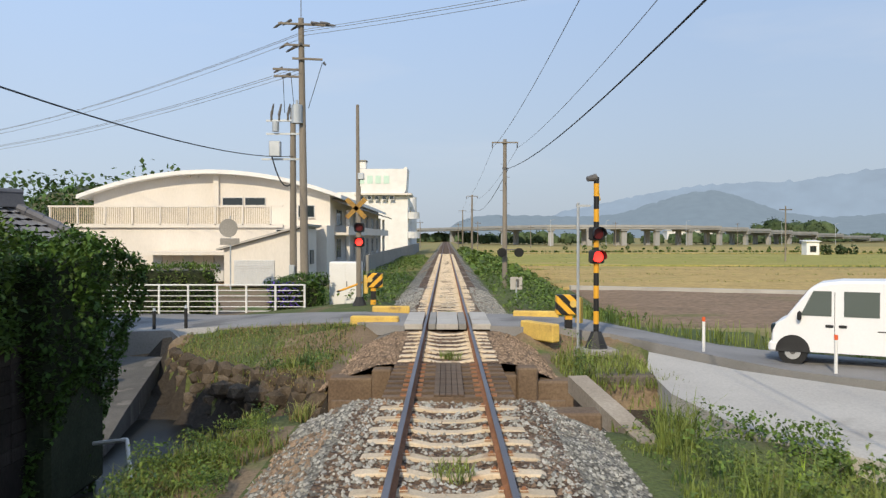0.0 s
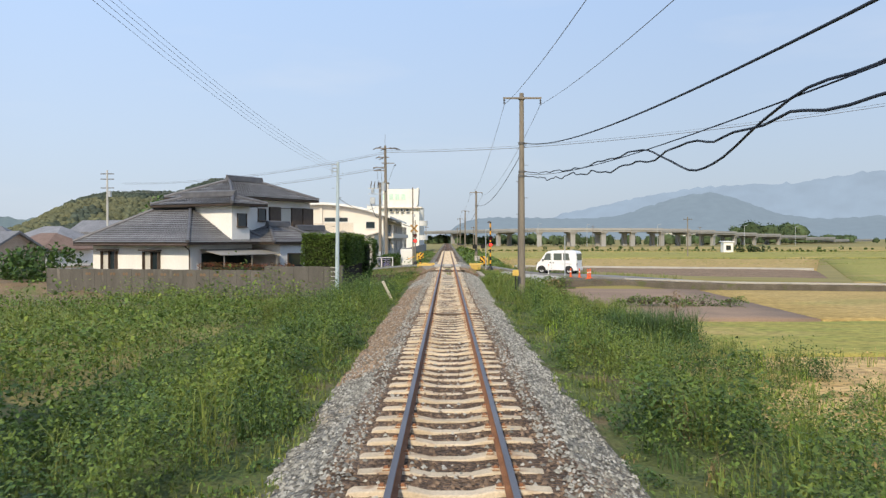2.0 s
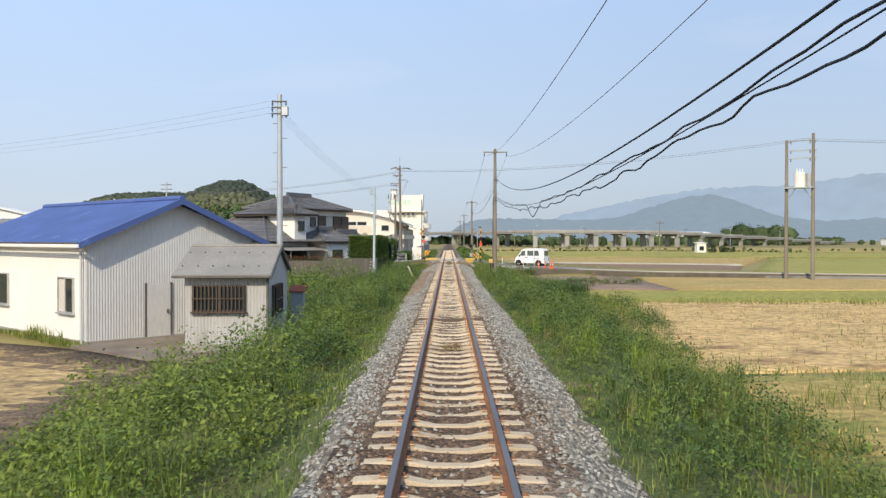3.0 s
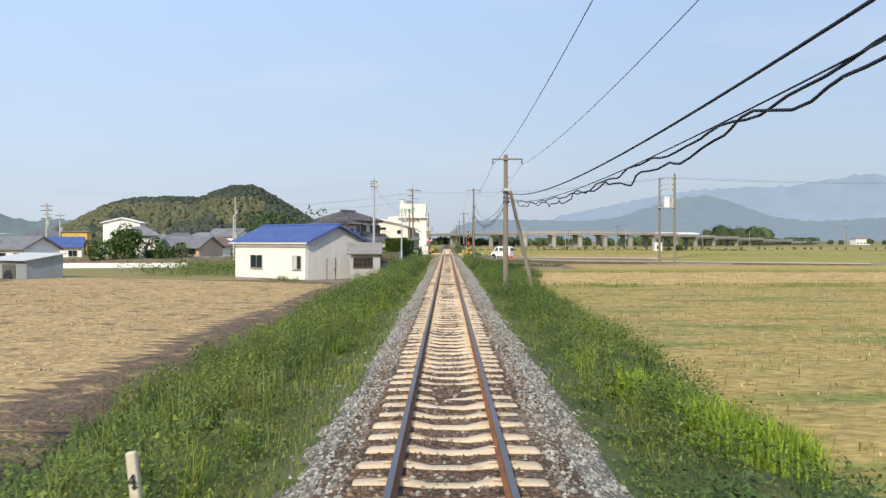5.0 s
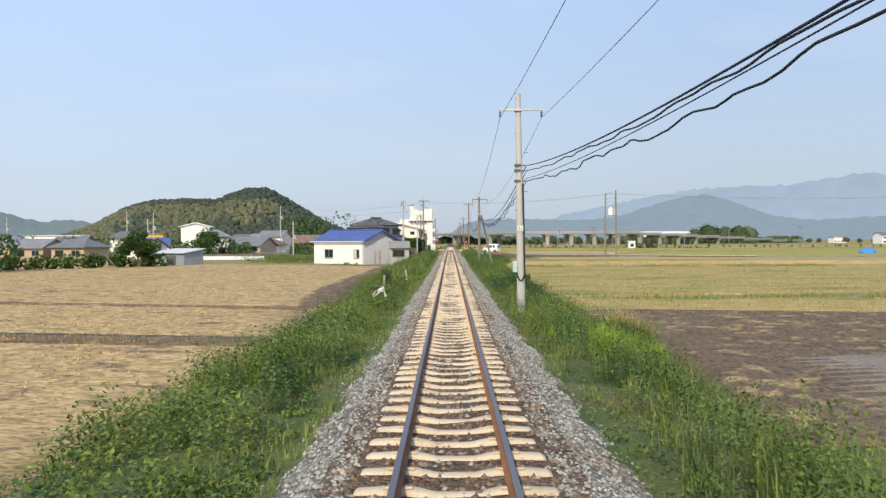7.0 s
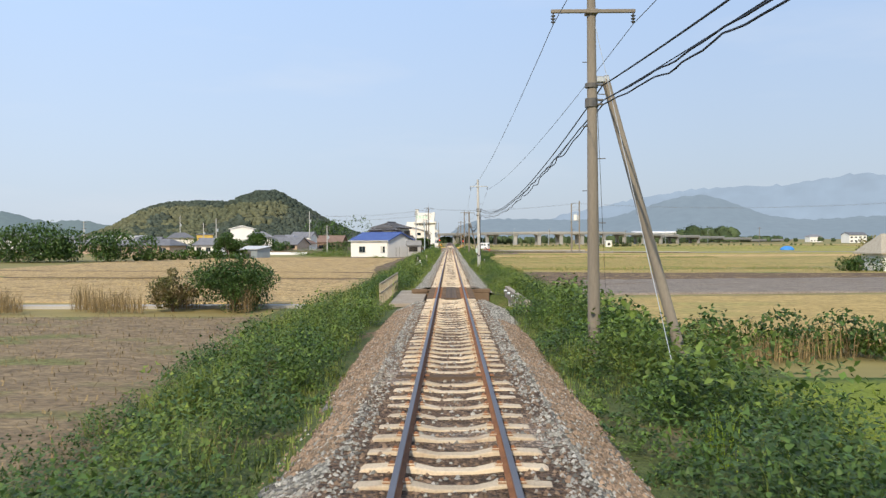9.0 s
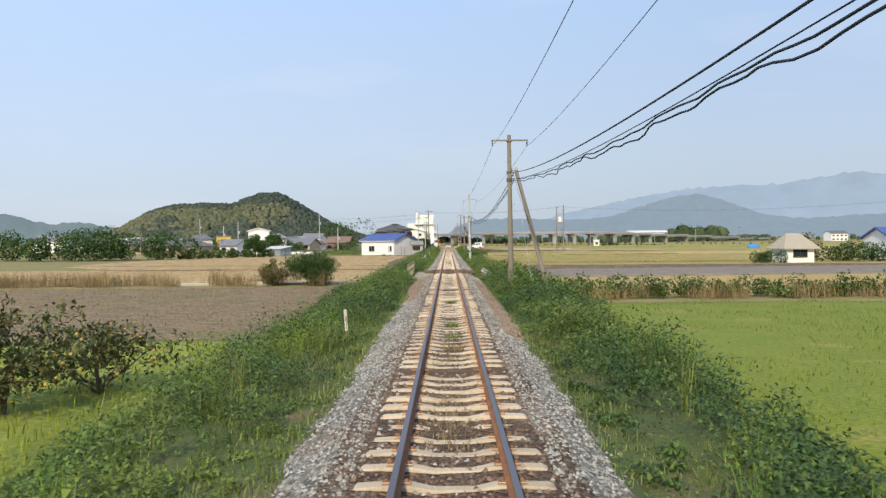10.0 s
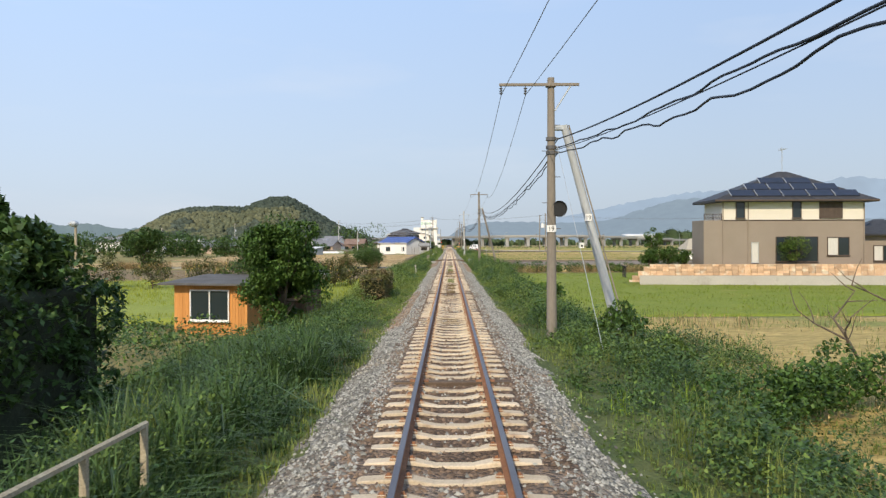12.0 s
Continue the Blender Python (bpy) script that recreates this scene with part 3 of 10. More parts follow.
def gz(x, y):
    x, y = np.asarray(x, dtype=float), np.asarray(y, dtype=float)
    ax = np.abs(x)
    yw = 0.45 + np.maximum(-x - 6.4, 0) * 0.298
    low = np.where(x < 0, -1.4 + 0.65 * np.where(x < -6.7, smooth(yw - 0.1, yw + 0.5, y), smooth(16.5, 21.5, y)) * (1 - 0.2 * smooth(40, 80, y)),
                   -1.4 + 0.6 * smooth(9.5, 13, y) * (1 - smooth(26, 36, y)) * (1 - smooth(10, 28, x)))
    z = -0.55 - 0.10 * smooth(2.1, 3.4, ax) + (low + 0.65) * smooth(3.3, 6.2, ax)
    near = np.where(x < 0, lane_edge(x), np.interp(x, [1, 2.6, 3.4, 4.4, 6], [21.6, 21.4, 21.2, 20.6, 20.4]))
    on = smooth(near - np.where(x < 0, 1.8, np.interp(x, [3.5, 6], [0.7, 1.8])), near, y) * (1 - smooth(np.where(x < 0, 30.6, 25.2), np.where(x < 0, 32.5, 27.5), y)) * (1 - smooth(30, 36, ax)) * smooth(1.4, 2.0, ax)
    z = z * (1 - on) + (road_z(x) - 0.05) * on
    z = z + 0.06 * vnoise(x, y, 1.7, 1) * smooth(2.4, 3.5, ax) * (1 - on) * (1 - smooth(5.0, 6.5, ax)) - 0.05 * smooth(5.2, 6.5, ax) * (1 - smooth(22, 30, ax)) * (1 - on)
    d = ditch(x, y)
    bottom = np.where(y > 0, np.interp(y, [5, 11, 14, 19.5, 24], [-1.25, -1.55, -2.15, -2.1, -1.6]), -2.15)
    return z * (1 - d) + (bottom + 0.06 * vnoise(x, y, 0.8, 2)) * d


def bed_edge(x, y):
    """Half width of the bare ballast, by side; grass has crept over the rest of the shoulder."""
    l = np.interp(y, [-290, -274, -250, -215, -199, -192, -184, -170, -150, -117, -85, -60, -48, -32, -17, -4, 8, 20, 40], [1.8, 1.75, 1.62, 1.75, 1.65, 2.3, 2.35, 1.7, 1.5, 1.4, 1.4, 1.42, 1.5, 1.9, 2.0, 2.2, 2.4, 2.3, 1.8])
    r = np.interp(y, [-290, -274, -262, -237, -215, -199, -186, -150, -117, -80, -60, -48, -30, -17, 0, 8, 20, 40], [1.7, 1.6, 1.75, 1.6, 1.7, 1.9, 1.9, 1.7, 1.6, 1.6, 1.8, 1.9, 1.75, 1.65, 2.0, 2.2, 2.2, 1.8])
    return np.where(x < 0, l, r) + 0.2 + 0.13 * vnoise(x * 0 + np.sign(x), y, 1.1, 81) + 0.10 * vnoise(x * 0 + np.sign(x), y, 0.35, 82)


def bed_z(x, y):
    """Top of the ballast; far below where there is none."""
    ax = np.abs(x)
    z = np.interp(ax, [0, 0.2, 0.5, 0.95, 1.35, 2.1, 2.5], [-0.228, -0.228, -0.196, -0.192, -0.205, -0.50, -0.75])
    z = z + 0.025 * vnoise(x, y, 0.7, 5) + 0.03 * vnoise(x, y, 3.0, 6) * (ax > 1.2)
    return np.where(ax < 2.5, z, -9.0)


def surf(x, y):
    return np.maximum(gz(x, y), bed_z(x, y))


def lines(*segs):
    out = []
    for a, b, s in segs:
        out += list(np.arange(a, b, s))
    return np.array(out)


gx = np.concatenate([-np.geomspace(4900, 14, 28), lines((-13.5, -1.9, 0.45)), np.array([-1.5, 0, 1.5]), lines((1.9, 13.5, 0.45)), np.geomspace(14, 4900, 28)])
gy = np.concatenate([-np.geomspace(1500, 310, 8), lines((-300, -180, 1.2), (-180, -168, 0.4), (-168, 6, 1.2), (6, 28, 0.4), (28, 90, 1.5)), np.geomspace(92, 4900, 31)])
GX, GY = np.meshgrid(gx, gy, indexing="ij")
GV = np.stack([GX, GY, gz(GX, GY)], 2).reshape(-1, 3)
ny = len(gy)
ii, jj = np.meshgrid(np.arange(len(gx) - 1), np.arange(ny - 1), indexing="ij")
k = (ii * ny + jj).ravel()
ground = raw("ground", GV, np.stack([k, k + ny, k + ny + 1, k + 1], 1), M_VERGE, smooth=True)
ground.data.materials.append(M_PLAIN)
ground.data.materials.append(M_SOIL)
ground.data.materials.append(M_SHADESOIL)
cx, cy = (GX[:-1, :-1] + GX[1:, 1:]).ravel() / 2, (GY[:-1, :-1] + GY[1:, 1:]).ravel() / 2
idx = np.where((np.abs(cx) > 9) | (cy > 70), 1, 0)
idx = np.where((cx < -7) & (cy > -4) & (cy < 70) & (cx > -60), 2, idx)
idx = np.where((np.abs(cx) < 4.6) & (cy > 15) & (cy < 22.5), 2, idx)
# index 3: strip whose near-black soil paints the hedge and wall shade
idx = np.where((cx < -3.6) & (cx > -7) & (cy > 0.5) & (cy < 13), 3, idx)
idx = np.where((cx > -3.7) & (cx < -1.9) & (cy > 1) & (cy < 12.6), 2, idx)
# same in the stream cut, its shade put into the soil colour
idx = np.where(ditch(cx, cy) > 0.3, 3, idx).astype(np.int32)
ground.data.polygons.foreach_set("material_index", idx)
tagged(ground, "grassy railway embankment running down to flat farmland", "ground", kind="structure")


def field(name, pts, material, label, z=-1.38, ridge=0.0, step=1.2):
    """A field as a slightly uneven sheet over a four-cornered plot (corners in order), with furrows along its first side."""
    p = [Vector((*q, 0)) for q in pts]
    n = max(2, int((p[1] - p[0]).length / step / 2))
    m = max(2, int((p[3] - p[0]).length / (0.35 if ridge else step)))
    n, m = min(n, 60), min(m, 160)
    U, W = np.meshgrid(np.concatenate([[0], np.linspace(0, 1, n + 1), [1]]), np.concatenate([[0], np.linspace(0, 1, m + 1), [1]]), indexing="ij")
    n, m = n + 2, m + 2
    P = [np.array(q[:2]) for q in p]
    XY = ((1 - U) * (1 - W))[..., None] * P[0] + (U * (1 - W))[..., None] * P[1] + (U * W)[..., None] * P[2] + ((1 - U) * W)[..., None] * P[3]
    Zf = z + 0.03 * vnoise(XY[..., 0], XY[..., 1], 2.5, 3) + (ridge * (np.arange(m + 1) % 2)[None, :] if ridge else 0)
    Zf = np.where((U == 0) | (U == 1) | (W == 0) | (W == 1), z - 0.04, Zf)
    Zf[[0, -1], :] = Zf[:, [0, -1]] = z - 0.5
    V = np.concatenate([XY, Zf[..., None]], 2).reshape(-1, 3)
    a, b = np.meshgrid(np.arange(n), np.arange(m), indexing="ij")
    q = (a * (m + 1) + b).ravel()
    ob = raw(name, V, np.stack([q, q + m + 1, q + m + 2, q + 1], 1), material, smooth=not ridge)
    return tagged(ob, label, "field", kind="structure")


# left of the line, from the level crossing backwards
field("stubble_field", [(-60, -107), (-7.4, -119), (-7.2, -49.2), (-60, -25)], M_STUBBLE, "harvested dry field with rows of pale straw", ridge=0.05)
field("ploughed_strip", [(-8.2, -119.5), (-4.9, -119.5), (-7.0, -103), (-10.8, -103)], M_DARKSOIL, "dark bare soil strip beside the embankment", z=-1.345, ridge=0.05)
field("ploughed_strip", [(-10.8, -103), (-7.0, -103), (-6.9, -48.4), (-10.0, -48.4)], M_DARKSOIL, "dark bare soil strip beside the embankment", z=-1.345, ridge=0.05)
field("ploughed_strip", [(-10.5, -51.0), (-6.0, -49.6), (-12.9, -44.9), (-24.0, -40.6)], M_DARKSOIL, "dark bare soil before the workshop", z=-1.345, ridge=0.05)
field("ploughed_strip", [(-60, -108.6), (-5.4, -120.9), (-5.4, -119.4), (-60, -107.2)], M_DARKSOIL, "dark bare soil bund between the fields", z=-1.33)
field("ploughed_strip", [(-45, -128.6), (-5.5, -136.2), (-5.5, -133.2), (-45, -126.6)], M_DARKSOIL, "dark bare soil bund between the fields", z=-1.335)
field("stubble_field", [(-45, -127), (-5.8, -133.7), (-6.9, -121.0), (-60, -109.0)], M_STUBBLE, "dry stubble field with pale straw", ridge=0.05)
field("stubble_field", [(-70, -158), (-6.6, -164), (-5.5, -136), (-60, -128.5)], M_STUBBLE, "dry stubble field with pale straw", ridge=0.05)
field("stubble_field", [(-70, -30), (-38, -44), (-60, -36), (-90, -10)], M_PADDY_TAN, "pale harvested field", ridge=0)
field("fallow_field", [(-60, -207), (-5.6, -207), (-5.8, -172), (-60, -172)], M_FALLOW, "brown fallow field with thin dry weeds", ridge=0.04)
canal = tagged(part("canal_edge", slab(B(), [(-60, -166.6, -1.28), (-8.0, -166.9, -1.28), (-8.0, -165.8, -1.28), (-60, -165.5, -1.28)], 0.4), M_PALECONC), "pale concrete ditch edge behind the reeds", "canal edge", kind="structure")
field("paddy_field", [(-60, -250), (-7.0, -249), (-6.0, -208), (-60, -209)], M_PADDY_LIME, "bright green rice field", z=-1.2)
# right of the line
field("bare_plot", [(6.2, -12.2), (16.4, -12.2), (17.4, 10.5), (7.0, 12.2)], M_SAND, "bare sandy plot beside the road", z=-1.30)
field("stubble_field", [(16.6, -12.2), (120, -12), (60, 1.35), (17.6, 10.4)][::-1], M_PADDY_TAN, "pale dry field below the lane", z=-1.34)
field("stubble_field", [(6.2, -23.5), (120, -19), (120, -12.6), (6.2, -12.7)], M_GOLDGREEN, "yellow-green strip of regrowing paddy", z=-1.36, ridge=0.05)
field("stubble_field", [(6.2, -50), (120, -34), (120, -19.6), (6.2, -24.1)], M_STRAW, "harvested paddy strewn with orange straw", ridge=0.05)
field("stubble_field", [(5.2, -112), (140, -80), (140, -34), (6.2, -50.5)], M_PADDY_MIX, "patchy harvested paddy turning green", ridge=0.06)
field("ploughed_field", [(5.6, -150), (70, -140), (70, -130), (5.6, -121)], M_DARKSOIL, "ploughed dark brown soil with low ridges", ridge=0.09)
field("stubble_field", [(5.3, -121.4), (70, -130.4), (110, -110), (5.2, -111.5)], M_PADDY_MIX, "patchy harvested paddy turning green")
field("ploughed_field", [(7.2, -157), (120, -150), (120, -128), (9.6, -139)], M_PLOUGH, "grey ploughed field", z=-1.32, ridge=0.05)
field("stubble_field", [(6.2, -184), (90, -182), (90, -152), (7.2, -158.5)], M_PADDY_TAN, "tan dry field", ridge=0.0)
field("paddy_field", [(5.4, -246), (70, -246), (70, -191), (6.6, -190)], M_PADDY_GREEN, "green rice field", z=-1.38)
field("fallow_field", [(5.8, -285), (60, -285), (60, -247), (5.4, -247)], M_PADDY_MIX, "weedy yellow fallow paddy", z=-1.3)
field("ripe_field", [(8, 58.8), (41.5, 46), (62, 92), (9, 104)], M_PADDY_TAN, "ripe golden rice field", z=-1.25)
field("ripe_field", [(7.0, 105), (220, 95.5), (240, 150), (8, 176)], M_GOLDGREEN, "rice field turning from green to gold", z=-1.22)
field("ripe_field", [(32, 17), (200, 2), (280, 94), (62.5, 91.5)], M_GOLDGREEN, "yellow-green ripening rice field", z=-1.25)
field("bare_field", [(7.5, 31), (31, 18), (41, 45), (8.5, 57.6)], M_BROWNSOIL, "brown bare field", z=-1.33, ridge=0.05)
field("far_field", [(8, 180), (300, 190), (330, 300), (8, 300)], M_PADDY_MIX, "distant patchy rice field", z=-1.25)
field("stubble_field", [(60, -8), (240, 10), (240, 60), (60, 20)], M_GOLDGREEN, "yellow-green paddy field", z=-1.28)

# ---- railway track ----
track = thing("railway_track", "single narrow-gauge track on pale concrete sleepers in grey ballast", "railway track", kind="structure")
Y0, Y1 = -284.0, 400.0
GAUGE = 0.5655
BRIDGES = ((12.65, 15.7), (-178.0, -170.3))
JOINT = -47.7


def rail_prof(x):
    s = [(-0.0635, -0.153), (0.0635, -0.153), (0.0635, -0.143), (0.012, -0.128), (0.009, -0.05), (0.0325, -0.038), (0.0325, -0.006), (0.026, 0.0),
         (-0.026, 0.0), (-0.0325, -0.006), (-0.0325, -0.038), (-0.009, -0.05), (-0.012, -0.128), (-0.0635, -0.143)]
    return [(x + a, b) for a, b in s]


def rail_mesh(length):
    bm = extr(B(), rail_prof(0), 0.004, length - 0.004)
    for f in bm.faces:
        f.material_index = 1 if f.normal.z > 0.5 and f.calc_center_median().z > -0.01 else 0
    me = bpy.data.meshes.new("rail")
    bm.to_mesh(me)
    bm.free()
    me.materials.append(M_RAILSIDE)
    me.materials.append(M_RAILTOP)
    return me


rail25 = rail_mesh(25.0)
yj = JOINT - 25 * 10
while yj < Y1:
    for sx_ in (-1, 1):
        share("rail", rail25, track, pose(sx_ * GAUGE, yj, 0), "rusted steel rail with a worn grey head")
    yj += 25
fish = B()
box(fish, -0.022, 0.022, -0.28, 0.28, -0.118, -0.052, 0.004)
for q in (-0.2, -0.07, 0.07, 0.2):
    tube(fish, (-0.035, q, -0.085), (0.035, q, -0.085), 0.014, seg=6)
fish_me = part("fishplate", fish, M_CLIP, track)
fish_me.matrix_basis = pose(-GAUGE, JOINT, 0)
yj = JOINT - 25 * 9
while yj < 60:
    for sx_ in (-1, 1):
        if not (yj == JOINT and sx_ < 0):
            share("fishplate", fish_me.data, track, pose(sx_ * GAUGE, yj, 0))
    yj += 25


def sleeper_mesh():
    bm = B()
    xs = [-1.0, -0.95, -0.72, -0.42, -0.2, 0.2, 0.42, 0.72, 0.95, 1.0]
    tops = [-0.20, -0.172, -0.160, -0.160, -0.205, -0.205, -0.160, -0.160, -0.172, -0.20]
    wid = [0.10, 0.108, 0.108, 0.105, 0.088, 0.088, 0.105, 0.108, 0.108, 0.10]
    rows_ = []
    for x, t, w in zip(xs, tops, wid):
        rows_.append([bm.verts.new(p) for p in ((x, -w * 1.2, -0.36), (x, -w, t - 0.012), (x, -w + 0.014, t), (x, w - 0.014, t), (x, w, t - 0.012), (x, w * 1.2, -0.36))])
    for a, b in zip(rows_, rows_[1:]):
        for i in range(5):
            bm.faces.new((a[i], a[i + 1], b[i + 1], b[i]))
    bm.faces.new(rows_[0])
    bm.faces.new(rows_[-1][::-1])
    bmesh.ops.recalc_face_normals(bm, faces=bm.faces)
    for s in (-1, 1):
        for t in (-1, 1):
            x = s * GAUGE + t * 0.10
            box(bm, x - 0.045, x + 0.045, -0.05, 0.05, -0.162, -0.135, 0.008, mi=1)
            box(bm, x - 0.018, x + 0.018, -0.018, 0.018, -0.14, -0.112, mi=1)
    return bm


sl = part("sleeper", sleeper_mesh(), [M_SLEEPER, M_CLIP], track, "pale concrete sleeper")
sl.matrix_basis = pose(0, Y0, 0)
tm = B()
box(tm, -1.0, 1.0, -0.10, 0.10, -0.33, -0.165, 0.012)
for s in (-1, 1):
    for t in (-1, 1):
        box(tm, s * GAUGE + t * 0.11 - 0.05, s * GAUGE + t * 0.11 + 0.05, -0.06, 0.06, -0.166, -0.14, mi=1)
timber = part("timber_sleeper", tm, [M_TIMBER, M_CLIP], track, "dark timber sleeper")
timber.matrix_basis = pose(0, JOINT + 0.0, 0)
STEP = 25.0 / 38
sl_y, rest = [], []
yk = JOINT - 25 * 10 + STEP / 2
while yk < 120:
    inb = any(a - 0.2 < yk < b + 0.2 for a, b in BRIDGES)
    cross = 21.4 < yk < 25.5
    if yk > Y0 and not inb and not cross:
        sl_y.append(yk)
    yk += STEP
sl_near = [q for q in sl_y if -284 < q < -184 or -80 < q < 12]
for q in sl_near[1:]:
    ph = ((q - JOINT) / 25) % 1
    if ph < STEP / 25:
        share("timber_sleeper", timber.data, track, pose(0, q, 0), "dark timber sleeper")
    else:
        share("sleeper", sl.data, track, pose(rng.normal(0, 0.012), q, rng.normal(0, 0.006) - 0.002, 0, 0, rng.normal(0, 0.35)))
sv = np.array([v.co[:] for v in sl.data.vertices])
bm = B()
bm.from_mesh(sl.data)
bmesh.ops.triangulate(bm, faces=bm.faces)
sf = np.array([[v.index for v in f.verts] for f in bm.faces if f.material_index == 0])
bm.free()
far_sl = [q for q in sl_y if not (-284 < q < -184 or -80 < q < 12)]
V, Fc = join([(sv + np.array([rng.normal(0, 0.012), q, rng.normal(0, 0.006) - 0.002]), sf) for q in far_sl])
tagged(raw("sleeper_row", V, Fc, M_SLEEPER, track), kind="stuff")
# open-deck bridges: close timbers on plate girders, a plank walk between the rails
for a, b in BRIDGES:
    n = int((b - a) / 0.42)
    for i in range(n + 1):
        share("timber_sleeper", timber.data, track, pose(0, a + (b - a) * i / n, 0.005), "dark timber sleeper")
    for s in (-1, 1):
        gb = B()
        box(gb, s * 0.75 - 0.012, s * 0.75 + 0.012, a - 0.2, b + 0.2, -1.0, -0.34)
        for z in (-1.0, -0.36):
            box(gb, s * 0.75 - 0.13, s * 0.75 + 0.13, a - 0.2, b + 0.2, z, z + 0.02)
        part("girder", gb, M_RAILSIDE, track, "rusty plate girder")
        ab = B()
        if a > 0:  # low stained walls of the stream bridge by the crossing
            if s < 0:
                box(ab, -1.7, 2.2, a - 0.62, a - 0.1, -2.6, -0.30, 0.03)
                box(ab, -1.75, 1.75, a - 0.12, a - 0.05, -0.55, -0.215, 0.01)
            else:
                box(ab, -2.25, -1.4, b + 0.08, b + 0.6, -2.6, -0.42, 0.04)
                box(ab, -1.42, -1.05, b + 0.02, b + 0.5, -2.6, -0.25, 0.03)
                box(ab, -1.05, 1.3, b + 0.08, b + 0.5, -2.6, -0.36, 0.03)
                box(ab, 1.3, 1.68, b + 0.02, b + 0.5, -2.6, -0.22, 0.03)
                box(ab, 1.66, 2.5, b + 0.1, b + 0.6, -2.6, -0.48, 0.04)
            part("abutment", ab, M_MUDCONC, track, "mud-stained concrete abutment")
            continue
        y_ = a - 0.75 if s < 0 else b + 0.02
        box(ab, -1.9, 1.9, y_, y_ + 0.72, -2.6, -0.55 if s < 0 else -0.42, 0.03)
        if s > 0:
            box(ab, -1.95, 1.95, y_ + 0.36, y_ + 0.72, -0.43, -0.27, 0.02)
            box(ab, -1.95, -1.15, y_, y_ + 0.32, -0.42, -0.22, 0.03)
            box(ab, 1.15, 1.95, y_, y_ + 0.32, -0.42, -0.22, 0.03)
        part("abutment", ab, M_MUDCONC, track, "mud-stained concrete abutment")
    for i in range(5):
        wb = B()
        x = -0.22 + i * 0.092
        box(wb, x, x + 0.085, a - 0.1, b + 0.1, -0.16, -0.125, 0.004)
        part("walk_plank", wb, M_TIMBER, track)

# ballast bed and loose stones
gap = [Y0 - 2, BRIDGES[1][0] - 0.7, BRIDGES[1][1] + 0.7, BRIDGES[0][0] - 0.12, BRIDGES[0][1] + 0.35, Y1]
for a, b in zip(gap[::2], gap[1::2]):
    ys = np.arange(a, min(b, 70), 0.5)
    if b > 70:
        ys = np.append(ys, np.arange(70, b + 1, 10))
    xs = np.array([-2.5, -2.1, -1.85, -1.6, -1.35, -1.1, -0.8, -0.5, -0.2, 0.2, 0.5, 0.8, 1.1, 1.35, 1.6, 1.85, 2.1, 2.5])
    X, Y = np.meshgrid(xs, ys, indexing="ij")
    Zb = bed_z(X * 0.9999, Y)
    m_ = len(ys)
    p_, q_ = np.meshgrid(np.arange(len(xs) - 1), np.arange(m_ - 1), indexing="ij")
    k = (p_ * m_ + q_).ravel()
    bed = raw("ballast_bed", np.stack([X, Y, Zb], 2).reshape(-1, 3), np.stack([k, k + m_, k + m_ + 1, k + 1], 1), M_BALLAST, track)
    bed.data.materials.append(M_INNERBED)
    bed.data.materials.append(M_VERGE)
    fx_, fy_ = ((xs[:-1] + xs[1:]) / 2)[p_.ravel()], ys[q_.ravel()] + 0.25
    bed.data.polygons.foreach_set("material_index", np.where((np.abs(fx_) < 1.25) | ((fy_ > 15.8) & (fy_ < 21.7)), 1, np.where(np.abs(fx_) > bed_edge(fx_, fy_) + 0.05, 2, 0)).astype(np.int32))
    tagged(bed, kind="stuff")


def stones(n, x0, x1, y0, y1, smin, smax, brown=False):
    x, y = rng.uniform(x0, x1, n), rng.uniform(y0, y1, n)
    ph = ((y - (JOINT - 250 + STEP / 2)) / STEP) % 1
    on_sl = (np.minimum(ph, 1 - ph) < 0.17) & (np.abs(x) < 1.0)
    mid = (np.abs(x) < 0.28 + 0.22 * vnoise(x * 0, y, 6, 3))
    keep = (~on_sl | (mid & (rng.uniform(0, 1, n) < 0.6)) | (rng.uniform(0, 1, n) < 0.05)) & (np.abs(np.abs(x) - GAUGE) > 0.085)
    for a, b in BRIDGES:
        keep &= ~((y > a - (0.15 if a > 0 else 0.75)) & (y < b + (0.4 if a > 0 else 0.75)))
    keep &= ~((y > 21.6) & (y < 25.3))
    keep &= (np.abs(x) < bed_edge(x, y) + 0.05) | (rng.uniform(0, 1, n) < 0.05)
    x, y = x[keep], y[keep]
    if brown is not None:  # the mounds between bridge and crossing are all brown gravel
        at = (y > 15.8) & (y < 21.7)
        x, y = x[at == brown], y[at == brown]
    z = bed_z(x, y)
    s = rng.uniform(smin, smax, len(x))
    o = np.array([[1, 0, -0.5], [0, 1, -0.5], [-1, 0, -0.5], [0, -1, -0.5], [0, 0, 1]], dtype=float)
    fo = np.array([[0, 1, 4], [1, 2, 4], [2, 3, 4], [3, 0, 4]])
    m_ = len(x)
    v = o[None] * (1 + rng.uniform(-0.35, 0.35, (m_, 5, 1))) + rng.uniform(-0.3, 0.3, (m_, 5, 3))
    v[..., 2] *= 0.6
    a = rng.uniform(0, 6.28, m_)
    ca, sa = np.cos(a)[:, None], np.sin(a)[:, None]
    v = np.stack([v[..., 0] * ca - v[..., 1] * sa, v[..., 0] * sa + v[..., 1] * ca, v[..., 2]], 2)
    v = v * s[:, None, None] + np.stack([x, y, z + s * 0.25], 1)[:, None]
    return v.reshape(-1, 3), (np.arange(m_)[:, None, None] * 5 + fo[None]).reshape(-1, 3)


